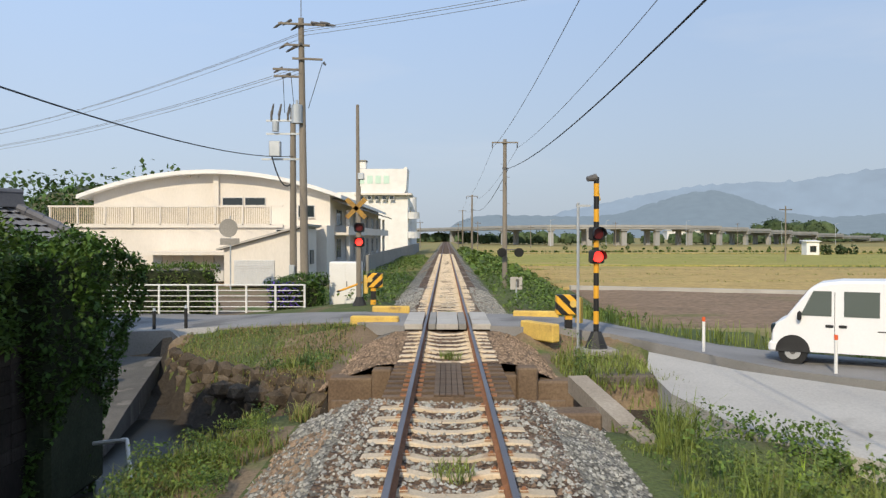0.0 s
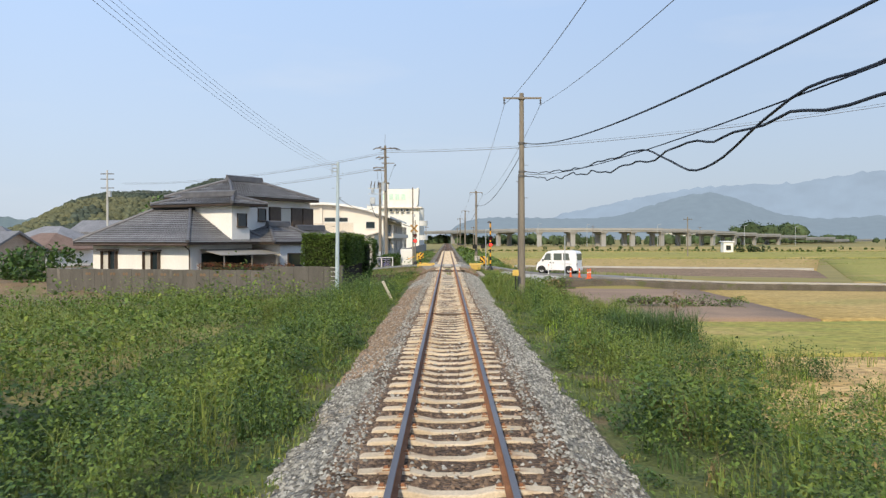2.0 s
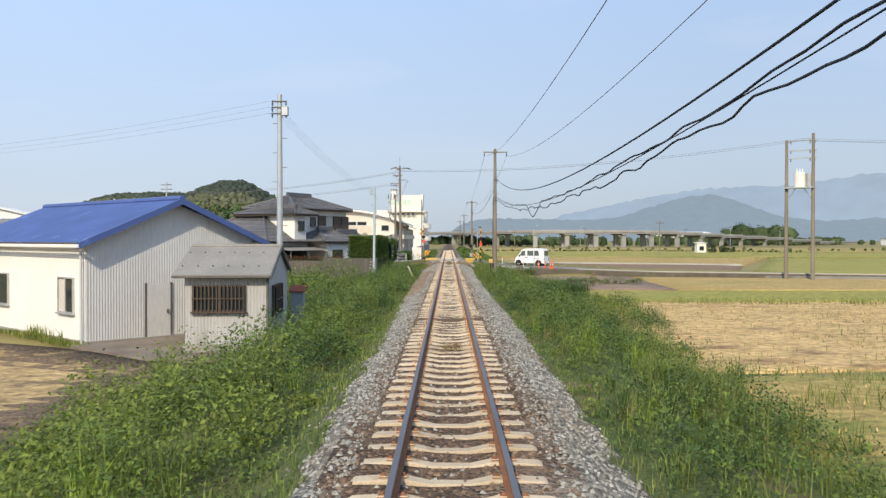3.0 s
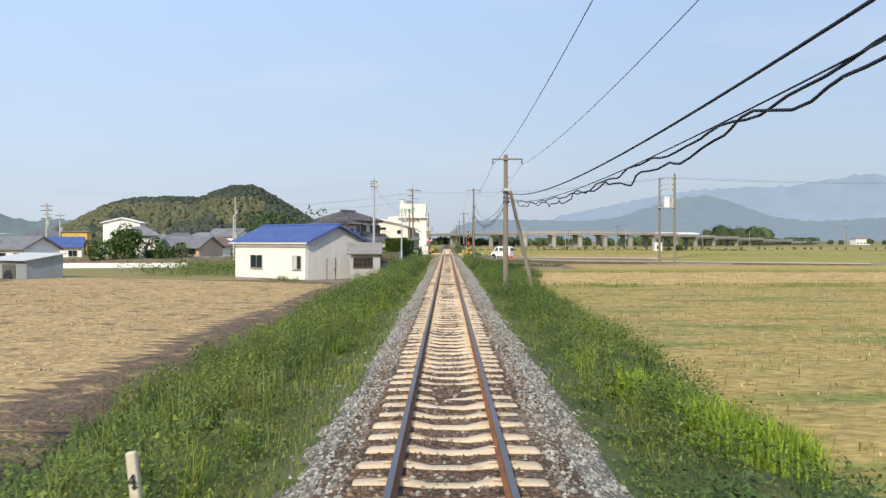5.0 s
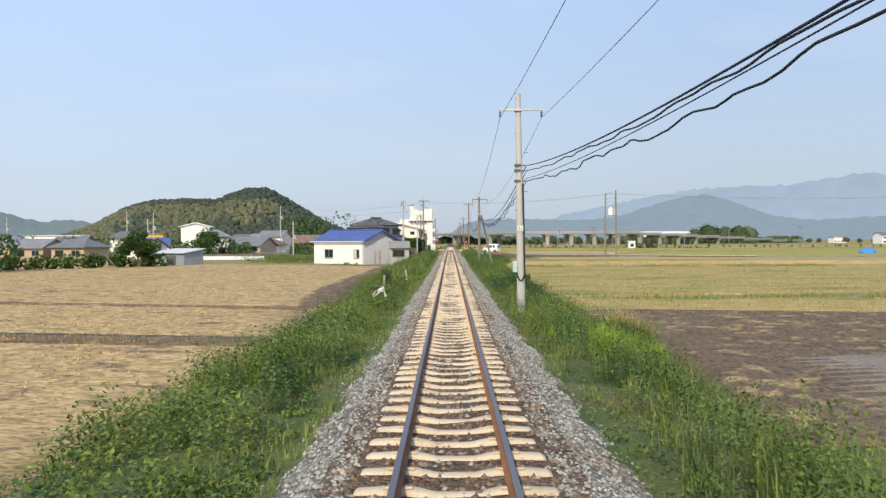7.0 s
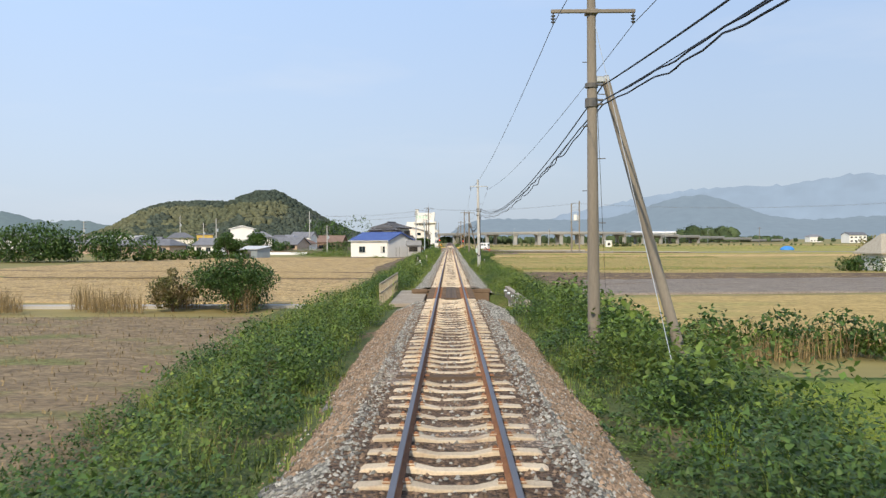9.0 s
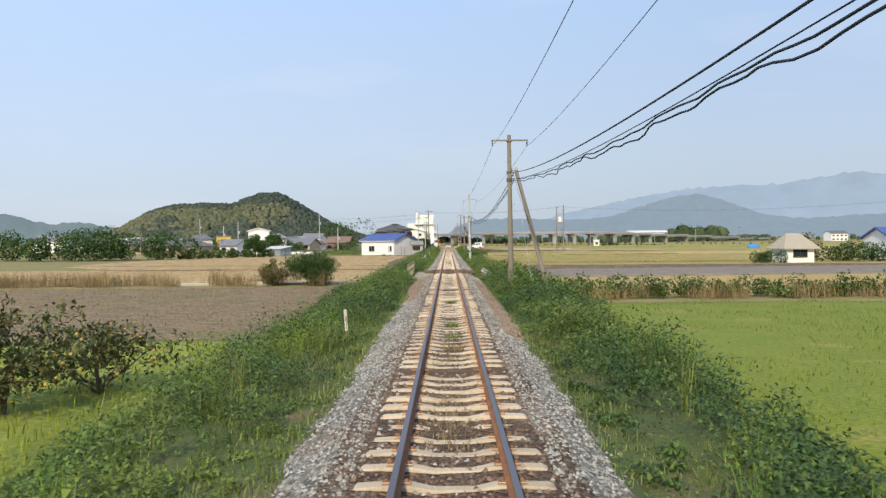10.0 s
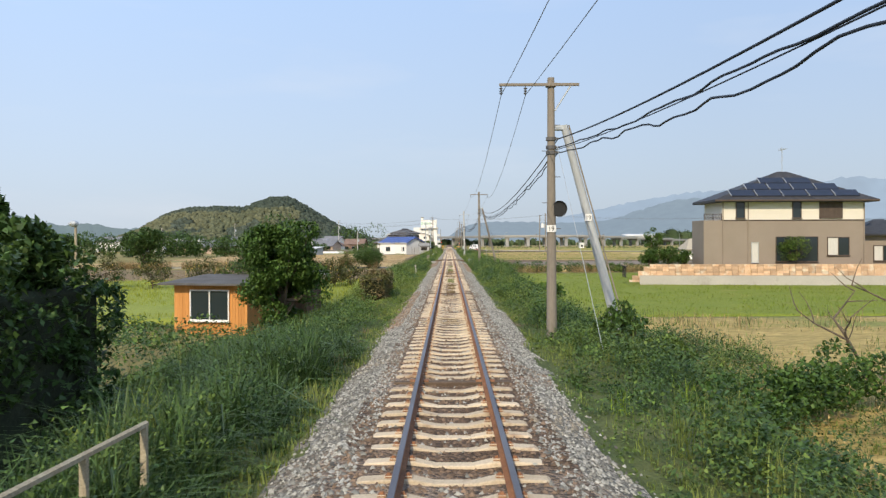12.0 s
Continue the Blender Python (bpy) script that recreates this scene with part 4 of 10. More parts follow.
for xa_, xb_ in ((-2.45, -1.05), (1.05, 2.45)):
    for n_, m_k in ((60000, M_STONE), (24000, M_STONEPALE), (24000, M_STONEDARK)):
        tagged(raw("ballast_stones", *stones(n_, xa_, xb_, Y0 - 1, 40, 0.016, 0.038), m_k, track), kind="stuff")
tagged(raw("ballast_stones", *stones(9000, -1.2, 1.2, Y0 - 1, 40, 0.024, 0.042), M_STONE, track), kind="stuff")
tagged(raw("ballast_stones", *stones(4000, -1.2, 1.2, Y0 - 1, 40, 0.024, 0.042), M_STONEPALE, track), kind="stuff")
for ya_, yb_, xa_, xb_ in ((-34, -4, -2.45, -1.3), (-30, -6, -2.45, -1.4), (-203, -180, -2.5, -1.35), (-203, -180, -2.5, -1.35), (-203, -180, -2.5, -1.6), (-262, -244, -2.3, -1.45), (-216, -186, 1.4, 2.3), (-216, -186, 1.5, 2.3), (4, 11, -2.45, -1.5), (16.1, 21.4, 1.0, 2.45), (16.1, 21.4, -2.45, -1.0), (16.1, 21.4, 1.0, 2.45), (16.1, 21.4, -2.45, -1.0)):
    tagged(raw("shoulder_stones", *stones(int((yb_ - ya_) * 200), xa_, xb_, ya_, yb_, 0.022, 0.048, None), M_SHOULDER, track), kind="stuff")
tagged(raw("ballast_stones", *stones(4200, -1.1, 1.1, -9, 12.6, 0.02, 0.042), M_STONE, track), kind="stuff")
tagged(raw("ballast_stones", *stones(2200, -1.1, 1.1, -6, 12.6, 0.02, 0.042), M_STONEPALE, track), kind="stuff")
tagged(raw("rusty_ballast_stones", *stones(58000, -1.25, 1.25, Y0 - 1, 22, 0.02, 0.04, None), M_STONE_RUST, track), kind="stuff")

# ---- buildings ----
def slope_tiles(bm, a, b, c, d, course=0.26, wave=0.26, lift=0.035):
    """Lay wavy pan-tile courses over the slope a-b (eave, left to right), d-c (top)."""
    a, b, c, d = map(Vector, (a, b, c, d))
    n = (b - a).cross(d - a).normalized()
    H_ = ((d + c) / 2 - (a + b) / 2).length
    rows_ = max(2, int(H_ / course))
    for i in range(rows_):
        t0, t1 = i / rows_, (i + 1) / rows_
        l0, r0 = a.lerp(d, t0), b.lerp(c, t0)
        l1, r1 = a.lerp(d, t1), b.lerp(c, t1)
        w = max((r0 - l0).length, (r1 - l1).length)
        if w < 0.05:
            continue
        m = max(2, int((r0 - l0).length / (wave / 2)))
        low, up = [], []
        for j in range(m + 1):
            s = j / m
            e = lift if j % 2 else 0.0
            low.append(bm.verts.new(l0.lerp(r0, s) + n * (0.05 + e)))
            up.append(bm.verts.new(l1.lerp(r1, s) + n * (0.012 + e * 0.7)))
        for j in range(m):
            bm.faces.new((low[j], low[j + 1], up[j + 1], up[j]))
    return bm


def hip(bm, x0, x1, y0, y1, z0, z1, inset, axis="y", th=0.14):
    """A hipped roof body: eave rectangle at z0, ridge at z1 set in from the two ends."""
    xm, ym = (x0 + x1) / 2, (y0 + y1) / 2
    r = ((xm, y0 + inset, z1), (xm, y1 - inset, z1)) if axis == "y" else ((x0 + inset, ym, z1), (x1 - inset, ym, z1))
    c = [(x0, y0, z0), (x1, y0, z0), (x1, y1, z0), (x0, y1, z0)]
    v = [bm.verts.new(p) for p in c] + [bm.verts.new(p) for p in r] + [bm.verts.new((p[0], p[1], p[2] - th)) for p in c]
    if axis == "y":
        fs = [(0, 1, 4), (1, 2, 5, 4), (2, 3, 5), (3, 0, 4, 5)]
    else:
        fs = [(0, 1, 5, 4), (1, 2, 5), (2, 3, 4, 5), (3, 0, 4)]
    fs += [(1, 0, 6, 7), (2, 1, 7, 8), (3, 2, 8, 9), (0, 3, 9, 6), (6, 9, 8, 7)]
    for f in fs:
        bm.faces.new([v[i] for i in f])
    return c, r


def tiled_hip(parent, x0, x1, y0, y1, z0, z1, inset, axis="y", tiles=True, faces=(0, 1, 2, 3)):
    bm = B()
    c, r = hip(bm, x0, x1, y0, y1, z0, z1, inset, axis)
    part("roof_deck", bm, M_DKWOOD, parent, "dark eave boards")
    slopes = [(c[0], c[1], r[0], r[0]), (c[1], c[2], r[1], r[0]), (c[2], c[3], r[1], r[1]), (c[3], c[0], r[0], r[1])] if axis == "y" else \
             [(c[0], c[1], r[1], r[0]), (c[1], c[2], r[1], r[1]), (c[2], c[3], r[0], r[1]), (c[3], c[0], r[0], r[0])]
    for i in faces:
        part("roof_slope", slope_tiles(B(), *slopes[i]), M_TILE, parent, "grey pan-tiled roof slope")
    hips = [(c[0], r[0]), (c[1], r[0] if axis == "y" else r[1]), (c[2], r[1]), (c[3], r[1] if axis == "y" else r[0])]
    for a, b in hips:
        a, b = Vector(a), Vector(b)
        n = max(2, int((b - a).length / 0.35))
        d_ = (b - a) / n * 1.12
        first = part("hip_tile", tube(B(), (0, 0, 0), tuple(d_), 0.13, 0.11, 8), M_TILEDARK, parent, "dark rounded hip tile")
        first.matrix_basis = Matrix.Translation(a + Vector((0, 0, 0.10)))
        for k_ in range(1, n):
            share("hip_tile", first.data, parent, Matrix.Translation(a.lerp(b, k_ / n) + Vector((0, 0, 0.10))))
    a, b = Vector(r[0]), Vector(r[1])
    if (b - a).length > 0.2:
        bm = B()
        d = (b - a).normalized()
        sidev = Vector((-d.y, d.x, 0))
        for lv, w in ((0.0, 0.20), (0.10, 0.17), (0.20, 0.14)):
            p0, p1 = a - d * 0.25, b + d * 0.25
            pts = [p0 + sidev * w, p1 + sidev * w, p1 - sidev * w, p0 - sidev * w]
            slab(bm, [(p.x, p.y, p.z + lv + 0.14) for p in pts], 0.11)
        tube(bm, a - d * 0.3 + Vector((0, 0, 0.38)), b + d * 0.3 + Vector((0, 0, 0.38)), 0.09, seg=8)
        part("ridge", bm, M_TILEDARK, parent, "stacked dark ridge tiles")


def frame_xz(bm, x0, x1, z0, z1, y, w=0.06, d=0.08):
    box(bm, x0, x1, y - d, y, z1 - w, z1)
    box(bm, x0, x1, y - d, y, z0, z0 + w)
    box(bm, x0, x0 + w, y - d, y, z0 + w, z1 - w)
    box(bm, x1 - w, x1, y - d, y, z0 + w, z1 - w)


def window(parent, m, w, h, frame_m=None, panes=2, glass_m=None, curtain=False, deep=0.10, name="window", bars=0):
    """A window on a wall; m puts its lower left corner, x along the wall, -y out of it."""
    win = new(name)
    win.parent = parent
    win.matrix_basis = m
    fm = frame_m or M_ALU
    bm = B()
    frame_xz(bm, 0, w, 0, h, 0.02, 0.05, deep)
    for i in range(1, panes):
        box(bm, w * i / panes - 0.025, w * i / panes + 0.025, -deep * 0.7, 0.0, 0.05, h - 0.05)
    part("window_frame", bm, fm, win)
    for i in range(panes):
        bm = box(B(), w * i / panes + 0.02, w * (i + 1) / panes - 0.02, -0.03 - 0.012 * (i % 2), -0.018 - 0.012 * (i % 2), 0.04, h - 0.04)
        part("pane", bm, (M_CURTAIN if curtain and i % 2 == 0 else glass_m or M_GLASS), win)
    sb = box(B(), -0.04, w + 0.04, -deep - 0.05, 0.0, -0.05, 0.0, 0.008)
    part("window_sill", sb, fm, win)
    if bars:
        bb = B()
        for i in range(bars):
            x = w * (i + 0.5) / bars
            box(bb, x - 0.012, x + 0.012, -deep - 0.04, -deep - 0.015, 0, h)
        box(bb, 0, w, -deep - 0.05, -deep - 0.01, h * 0.5 - 0.02, h * 0.5 + 0.02)
        part("grille", bb, fm, win)
    return win


def on_wall(x, y, z, rz):
    return pose(x, y, z, 0, 0, rz)


# the tiled family house beside the crossing; local u to the right-front, v to the back
house = thing("house", "white plastered two-storey house with grey pan-tiled hip roofs", "house", (-17.0, 6.2, 0), -28.8)
GH = -0.85


def wall_box(parent, x0, x1, y0, y1, z0, z1, material, label="", name="wall"):
    return part(name, box(B(), x0, x1, y0, y1, z0, z1, 0.012), material, parent, label)


wall_box(house, -9.6, -0.15, 0.1, 6.2, GH, 2.05, M_PLASTER, "white plastered ground-floor wall")
wall_box(house, -8.0, -1.1, 6.2, 15.2, GH, 2.05, M_PLASTER, "white plastered ground-floor wall")
wall_box(house, -1.1, 1.6, 7.2, 11.0, GH, 2.05, M_PLASTER, "white plastered porch wall")
wall_box(house, -6.6, -1.3, 5.4, 14.4, 2.05, 5.35, M_PLASTER, "white plastered upper wall")
wall_box(house, -5.6, 0.35, 3.6, 5.4, 2.05, 4.75, M_PLASTER, "white plastered stair wall")
tiled_hip(house, -7.4, -0.6, 4.7, 14.7, 5.32, 6.68, 3.3, "y")
tiled_hip(house, -6.9, 1.0, 2.9, 6.6, 4.68, 5.25, 1.6, "x", faces=(0, 1, 3))
tiled_hip(house, -10.6, 0.6, -0.75, 7.6, 2.0, 4.45, 4.0, "x", faces=(0, 1, 3))
tiled_hip(house, -2.4, 1.9, 6.2, 12.2, 2.0, 3.15, 2.0, "y", faces=(0, 1, 2))
tiled_hip(house, -2.0, 0.6, 11.0, 16.4, 2.0, 2.9, 1.2, "y", faces=(0, 1, 2))
for x in (-8.6, -4.4):
    window(house, on_wall(x + 0.1, 0.1, 0.1, 0), 1.5, 1.32, M_BROWNFRAME, 2, curtain=True, deep=0.28)
    hb = B()
    box(hb, x - 0.05, x + 1.75, -0.42, 0.1, 1.46, 1.54, 0.02)
    part("window_hood", hb, M_BROWNFRAME, house)
window(house, on_wall(-1.3, 10.4, 2.9, 90), 3.3, 1.75, M_BROWNFRAME, 2, curtain=True)
for y in (10.1, 12.7):
    part("shutter_box", box(B(), -1.3, -1.12, y - 0.75, y + 0.5, 2.85, 4.7, 0.01), M_BROWNFRAME, house, "dark brown storm-shutter box")
part("shutter_box", box(B(), -1.3, -1.1, 13.3, 14.6, 2.85, 4.7, 0.01), M_BROWNFRAME, house, "dark brown storm-shutter box")
window(house, on_wall(-1.3, 8.1, 3.6, 90), 0.9, 0.95, M_BROWNFRAME, 1)
window(house, on_wall(-1.3, 6.6, 3.6, 90), 0.4, 0.95, M_BROWNFRAME, 1)
window(house, on_wall(0.35, 4.1, 3.1, 90), 0.95, 0.95, M_BROWNFRAME, 1)
window(house, on_wall(1.6, 8.0, 0.1, 90), 1.7, 1.1, M_BROWNFRAME, 1)
bm = B()
slab(bm, [(-0.1, 1.0, 1.55), (1.9, 1.0, 1.2), (1.9, 6.9, 1.2), (-0.1, 6.9, 1.55)], 0.05)
for y in (1.3, 4.0, 6.6):
    tube(bm, (1.8, y, GH), (1.8, y, 1.2), 0.04, seg=6)
part("terrace_roof", bm, M_SLATE, house, "weathered grey terrace canopy")
part("terrace_door", box(B(), -0.16, -0.05, 1.2, 6.0, GH + 0.1, 1.3), M_GLASS, house, "dark terrace glazing")
for p, q in (((0.05, -0.55, 1.85), (-0.02, 0.0, 1.5)), ((-0.02, 0.0, 1.5), (-0.02, 0.0, GH))):
    part("downpipe", tube(B(), p, q, 0.045, seg=8), M_BROWNFRAME, house, "dark rain pipe")
part("gutter", tube(B(), (-10.5, -0.8, 1.86), (0.6, -0.8, 1.86), 0.06, seg=8), M_BROWNFRAME, house, "dark eave gutter")

# school hall by the crossing with its vaulted roof
gym = thing("school_hall", "cream school sports hall with a shallow vaulted roof", "school hall", (0, 0, 0))
GX0, GX1, GY0, GY1 = -25.2, -8.3, 60.5, 104.0


def vault(x):
    t = (x - (GX0 + GX1) / 2) / ((GX1 - GX0) / 2)
    return 6.97 - 1.45 * t * t


bm = B()
n = 20
prof = [(GX0, -0.8)] + [(GX0 + (GX1 - GX0) * i / n, vault(GX0 + (GX1 - GX0) * i / n) - 0.25) for i in range(n + 1)] + [(GX1, -0.8)]
extr(bm, prof, GY0, GY1)
part("wall", bm, M_GYM, gym, "cream rendered hall wall")
bm = B()
top = [(GX0 - 0.9 + (GX1 - GX0 + 1.8) * i / n, vault(GX0 - 0.9 + (GX1 - GX0 + 1.8) * i / n)) for i in range(n + 1)]
extr(bm, top + [(x, z - 0.28) for x, z in top[::-1]], GY0 - 0.9, GY1)
part("roof", bm, M_WHITE, gym, "white-edged vaulted metal roof")
wall_box(gym, -27.5, GX1 + 0.3, 56.6, GY0, -0.8, 3.0, M_GYM, "cream front block with a balcony")
bm = box(B(), -26.6, GX1 - 2.6, 56.4, 56.6, 2.85, 3.1)
box(bm, -26.6, GX1 - 2.6, 56.42, 56.52, 4.2, 4.32)
part("balcony_beam", bm, M_GYM, gym)
bm = B()
for i in range(118):
    x = -26.5 + i * 0.125
    box(bm, x, x + 0.055, 56.46, 56.50, 3.1, 4.2)
part("balustrade", bm, mat("tan_slats", (0.50, 0.42, 0.30), (0.44, 0.37, 0.27), 0.8), gym, "tan slatted balustrade")
for i in range(9):
    part("balustrade_post", box(B(), -26.5 + i * 1.84, -26.4 + i * 1.84, 56.40, 56.55, 3.0, 4.3), M_GYM, gym)
for x in (GX0 + 4.4,):
    part("pilaster", box(B(), -16.6, -16.2, GY0 - 0.25, GY0, 3.0, 6.9, 0.02), M_GYM, gym)
window(gym, on_wall(-16.0, GY0, 4.45, 0), 1.5, 0.6, M_ALU, 1)
window(gym, on_wall(-14.4, GY0, 4.45, 0), 1.5, 0.6, M_ALU, 1)
window(gym, on_wall(-11.4, 56.6, 3.35 - 1.2, 0), 1.2, 0.6, M_ALU, 1)
window(gym, on_wall(-10.6, GY0, 3.6, 0), 1.2, 0.9, M_ALU, 1)
for x in (-18.6, -18.0, -15.4, -14.8):
    part("vent", box(B(), x, x + 0.35, GY0 - 0.18, GY0, 6.45, 6.75, 0.02), M_GYM, gym)
# side towards the track: gallery, posts, windows
for i in range(7):
    y = GY0 + 2.2 + i * 5.9
    part("gallery_post", box(B(), GX1 + 0.9, GX1 + 1.15, y, y + 0.25, -0.8, 4.2), M_GYM, gym)
    window(gym, on_wall(GX1, y + 1.0, 0.6, 90), 2.6, 1.5, M_ALU, 2)
    window(gym, on_wall(GX1, y + 1.0, 3.1, 90), 3.2, 1.2, M_ALU, 3)
part("gallery_roof", slab(B(), [(GX1, GY0 + 1, 5.0), (GX1 + 1.6, GY0 + 1, 4.5), (GX1 + 1.6, GY1, 4.5), (GX1, GY1, 5.0)], 0.12), M_SLATE, gym, "grey gallery roof")
part("gallery_floor", box(B(), GX1, GX1 + 1.2, GY0 + 1, GY1, 2.35, 2.55), M_GYM, gym)
part("gallery_parapet", box(B(), GX1 + 1.1, GX1 + 1.2, GY0 + 1, GY1, 2.55, 3.0), M_GYM, gym)
# low store in front, with a shutter door
store = thing("store_shed", "low cream store with a slanting roof and grey shutter", "shed", (0, 0, 0))
bm = extr(B(), [(-13.2, -0.7), (-8.6, -0.7), (-8.6, 2.75), (-13.2, 1.5)], 50.2, 56.0)
part("wall", bm, M_GYM, store)
part("roof", slab(B(), [(-13.6, 49.9, 1.55), (-8.3, 49.9, 3.0), (-8.3, 56.3, 3.0), (-13.6, 56.3, 1.55)], 0.12), M_PALECONC, store, "pale slab roof")
for i in range(12):
    part("shutter_slat", box(B(), -12.6, -10.2, 50.13, 50.19, -0.65 + i * 0.125, -0.65 + i * 0.125 + 0.115, 0.006), M_GREYSHEET, store)
part("door", box(B(), -8.58, -8.53, 51.6, 52.5, -0.65, 1.3), M_GREYSHEET, store)
part("side_window", box(B(), -8.59, -8.54, 53.2, 54.6, 0.5, 1.4), M_GLASS, store)
gate = thing("entrance_canopy", "tan folding gate under a flat entrance canopy", "gate", (0, 0, 0))
part("canopy", box(B(), -19.6, -13.4, 54.4, 56.4, 1.05, 1.25), M_GYM, gate)
for i in range(9):
    part("gate_panel", box(B(), -19.4 + i * 0.68, -18.8 + i * 0.68, 55.9, 55.98, -0.7, 1.05, 0.01), M_GYM if i % 3 else M_GREYSHEET, gate)
# classroom block and stair tower behind
school = thing("school_building", "white three-storey school block with a stair tower", "school", (0, 0, 0))
wall_box(school, -18.0, -9.0, 140, 178, -0.8, 9.6, M_WHITE, "white rendered wall")
part("tower", box(B(), -14.6, -6.2, 138.6, 146, -0.8, 9.0, 0.1), M_WHITE, school, "white stair tower")
bm = extr(B(), [(-14.3, 9.35), (-6.9, 9.35), (-6.5, 9.9), (-6.3, 13.5), (-6.6, 13.6), (-7.0, 13.3), (-14.3, 13.3)], 138, 145.5)
part("tower_head", bm, M_WHITE, school, "white sign block on the tower")
part("tower_eave", box(B(), -14.9, -5.6, 137.6, 146.4, 9.0, 9.35, 0.05), M_GYM, school, "projecting eave under the sign block")
for z in (5.2, 2.0):
    bm = tube(B(), (-6.6, 141, z), (-6.6, 141, z + 1.1), 2.2, seg=20)
    part("round_balcony", bm, M_WHITE, school, "rounded white balcony")
part("tower_cap", box(B(), -14.3, -13.0, 138.2, 140, 13.3, 14.5, 0.15), M_WHITE, school)
part("cap_lid", box(B(), -14.4, -12.9, 138.1, 140.1, 14.5, 14.75, 0.05), M_SLATE, school, "grey chimney lid")
for i in range(4):
    part("emblem", box(B(), -14.2 + i * 1.35, -13.3 + i * 1.35, 137.93, 137.99, 10.9, 12.2), mat("pale_green_sign", (0.52, 0.70, 0.58), (0.58, 0.74, 0.64), 0.7), school, "pale green sign square")
for lv in range(3):
    z = 0.4 + lv * 3.1
    part("floor_band", box(B(), -9.0, -7.2, 147, 178, z + 1.7, z + 1.95), M_WHITE, school)
    part("parapet", box(B(), -7.35, -7.2, 147, 178, z + 1.95, z + 2.9), M_WHITE, school)
    for i in range(6):
        window(school, on_wall(-9.0, 147.5 + i * 4.8, z - 0.2, 90), 3.4, 1.6, M_ALU, 3)
for i in range(5):
    window(school, on_wall(-14.0 + i * 1.2, 138, 8.3, 0), 0.7, 0.6, M_ALU, 1)
part("round_stair", tube(B(), (-8.2, 179, -0.8), (-8.2, 179, 10.6), 2.0, seg=20), M_WHITE, school, "round white stair turret")
boundary = thing("boundary_wall", "dark grey concrete boundary wall beside the track", "wall", (0, 0, 0), kind="structure")
part("wall_panel", box(B(), -5.9, -5.7, 62, 180, -1.2, 0.9), M_SLATE, boundary)

# workshop with a blue sheet roof, turned against the track
shop = thing("workshop", "white and grey corrugated workshop with a blue metal roof", "workshop", (-12.3, -44.4, 0), 137.5)
# local x runs along the long white wall away from the near corner; local -y... inner side is -y
LW, WD = 11.2, 6.7


def corrug(bm, p0, p1, z0, ztop, pitch=0.12, amp=0.018):
    """A corrugated upright sheet from p0 to p1; ztop(t) gives its top along the way."""
    p0, p1 = Vector((*p0, 0)), Vector((*p1, 0))
    d = (p1 - p0)
    nrm = Vector((d.y, -d.x, 0)).normalized()
    m = int(d.length / pitch * 2)
    lo, hi = [], []
    for i in range(m + 1):
        t = i / m
        p = p0 + d * t + nrm * (amp if i % 2 else -amp)
        lo.append(bm.verts.new((p.x, p.y, z0)))
        hi.append(bm.verts.new((p.x, p.y, ztop(t))))
    for i in range(m):
        bm.faces.new((lo[i], lo[i + 1], hi[i + 1], hi[i]))
    return bm


ZE, ZR = 2.25, 3.62
bm = extr(B(), [(-0.0, -1.6), (-0.0, ZE), (-WD / 2, ZR - 0.1), (-WD, ZE), (-WD, -1.6)], 0.04, LW, axis="x")
part("core", bm, M_WHITEWALL, shop, "white rendered long wall")
part("gable_sheet", corrug(B(), (0.0, 0.0), (0.0, -WD), -1.25, lambda t: ZE + (ZR - ZE - 0.08) * (1 - abs(2 * t - 1)), 0.10, 0.007), M_GREYSHEET, shop, "grey corrugated gable wall")
for s in (0, 1):
    bm = B()
    m = int((LW + 0.9) / 0.11)
    lo, hi = [], []
    for i in range(m + 1):
        x = -0.5 + (LW + 0.9) * i / m
        e = 0.028 if i % 2 else 0.0
        y_ = 0.45 if s == 0 else -WD - 0.45
        lo.append(bm.verts.new((x, y_, ZE - 0.15 + e)))
        hi.append(bm.verts.new((x, -WD / 2, ZR + 0.06 + e)))
    for i in range(m):
        bm.faces.new((lo[i], lo[i + 1], hi[i + 1], hi[i]))
    part("roof_sheet", bm, M_BLUEROOF, shop, "blue corrugated roof sheet")
    y_ = 0.45 if s == 0 else -WD - 0.45
    bm = B()
    slab(bm, [(-0.52, y_, ZE - 0.13), (-0.40, y_, ZE - 0.13), (-0.40, -WD / 2, ZR + 0.10), (-0.52, -WD / 2, ZR + 0.10)], 0.22)
    part("verge_trim", bm, M_BLUEROOF, shop, "blue verge flashing")
part("ridge_cap", tube(B(), (-0.5, -WD / 2, ZR + 0.08), (LW + 0.4, -WD / 2, ZR + 0.08), 0.12, seg=8), M_BLUEROOF, shop, "blue ridge cap")
part("gutter", box(B(), -0.5, LW + 0.4, 0.40, 0.52, ZE - 0.32, ZE - 0.20, 0.02), M_WHITE, shop, "white eave gutter")
part("downpipe", tube(B(), (0.1, 0.12, ZE - 0.3), (0.1, 0.12, -1.4), 0.05, seg=8), M_GREYSHEET, shop)
window(shop, on_wall(2.1, 0.0, -0.35, 180), 1.25, 1.25, M_ALU, 2, curtain=True)
window(shop, on_wall(8.6, 0.0, -0.35, 180), 1.9, 1.25, M_ALU, 2)
bm = B()
frame_xz(bm, 0, 0.95, 0, 1.95, 0, 0.05, 0.05)
d_ = part("door", box(B(), -0.055, -0.03, -3.1, -2.2, -1.3, 0.6, 0.005), M_GREYSHEET, shop, "pale blue-grey steel door")
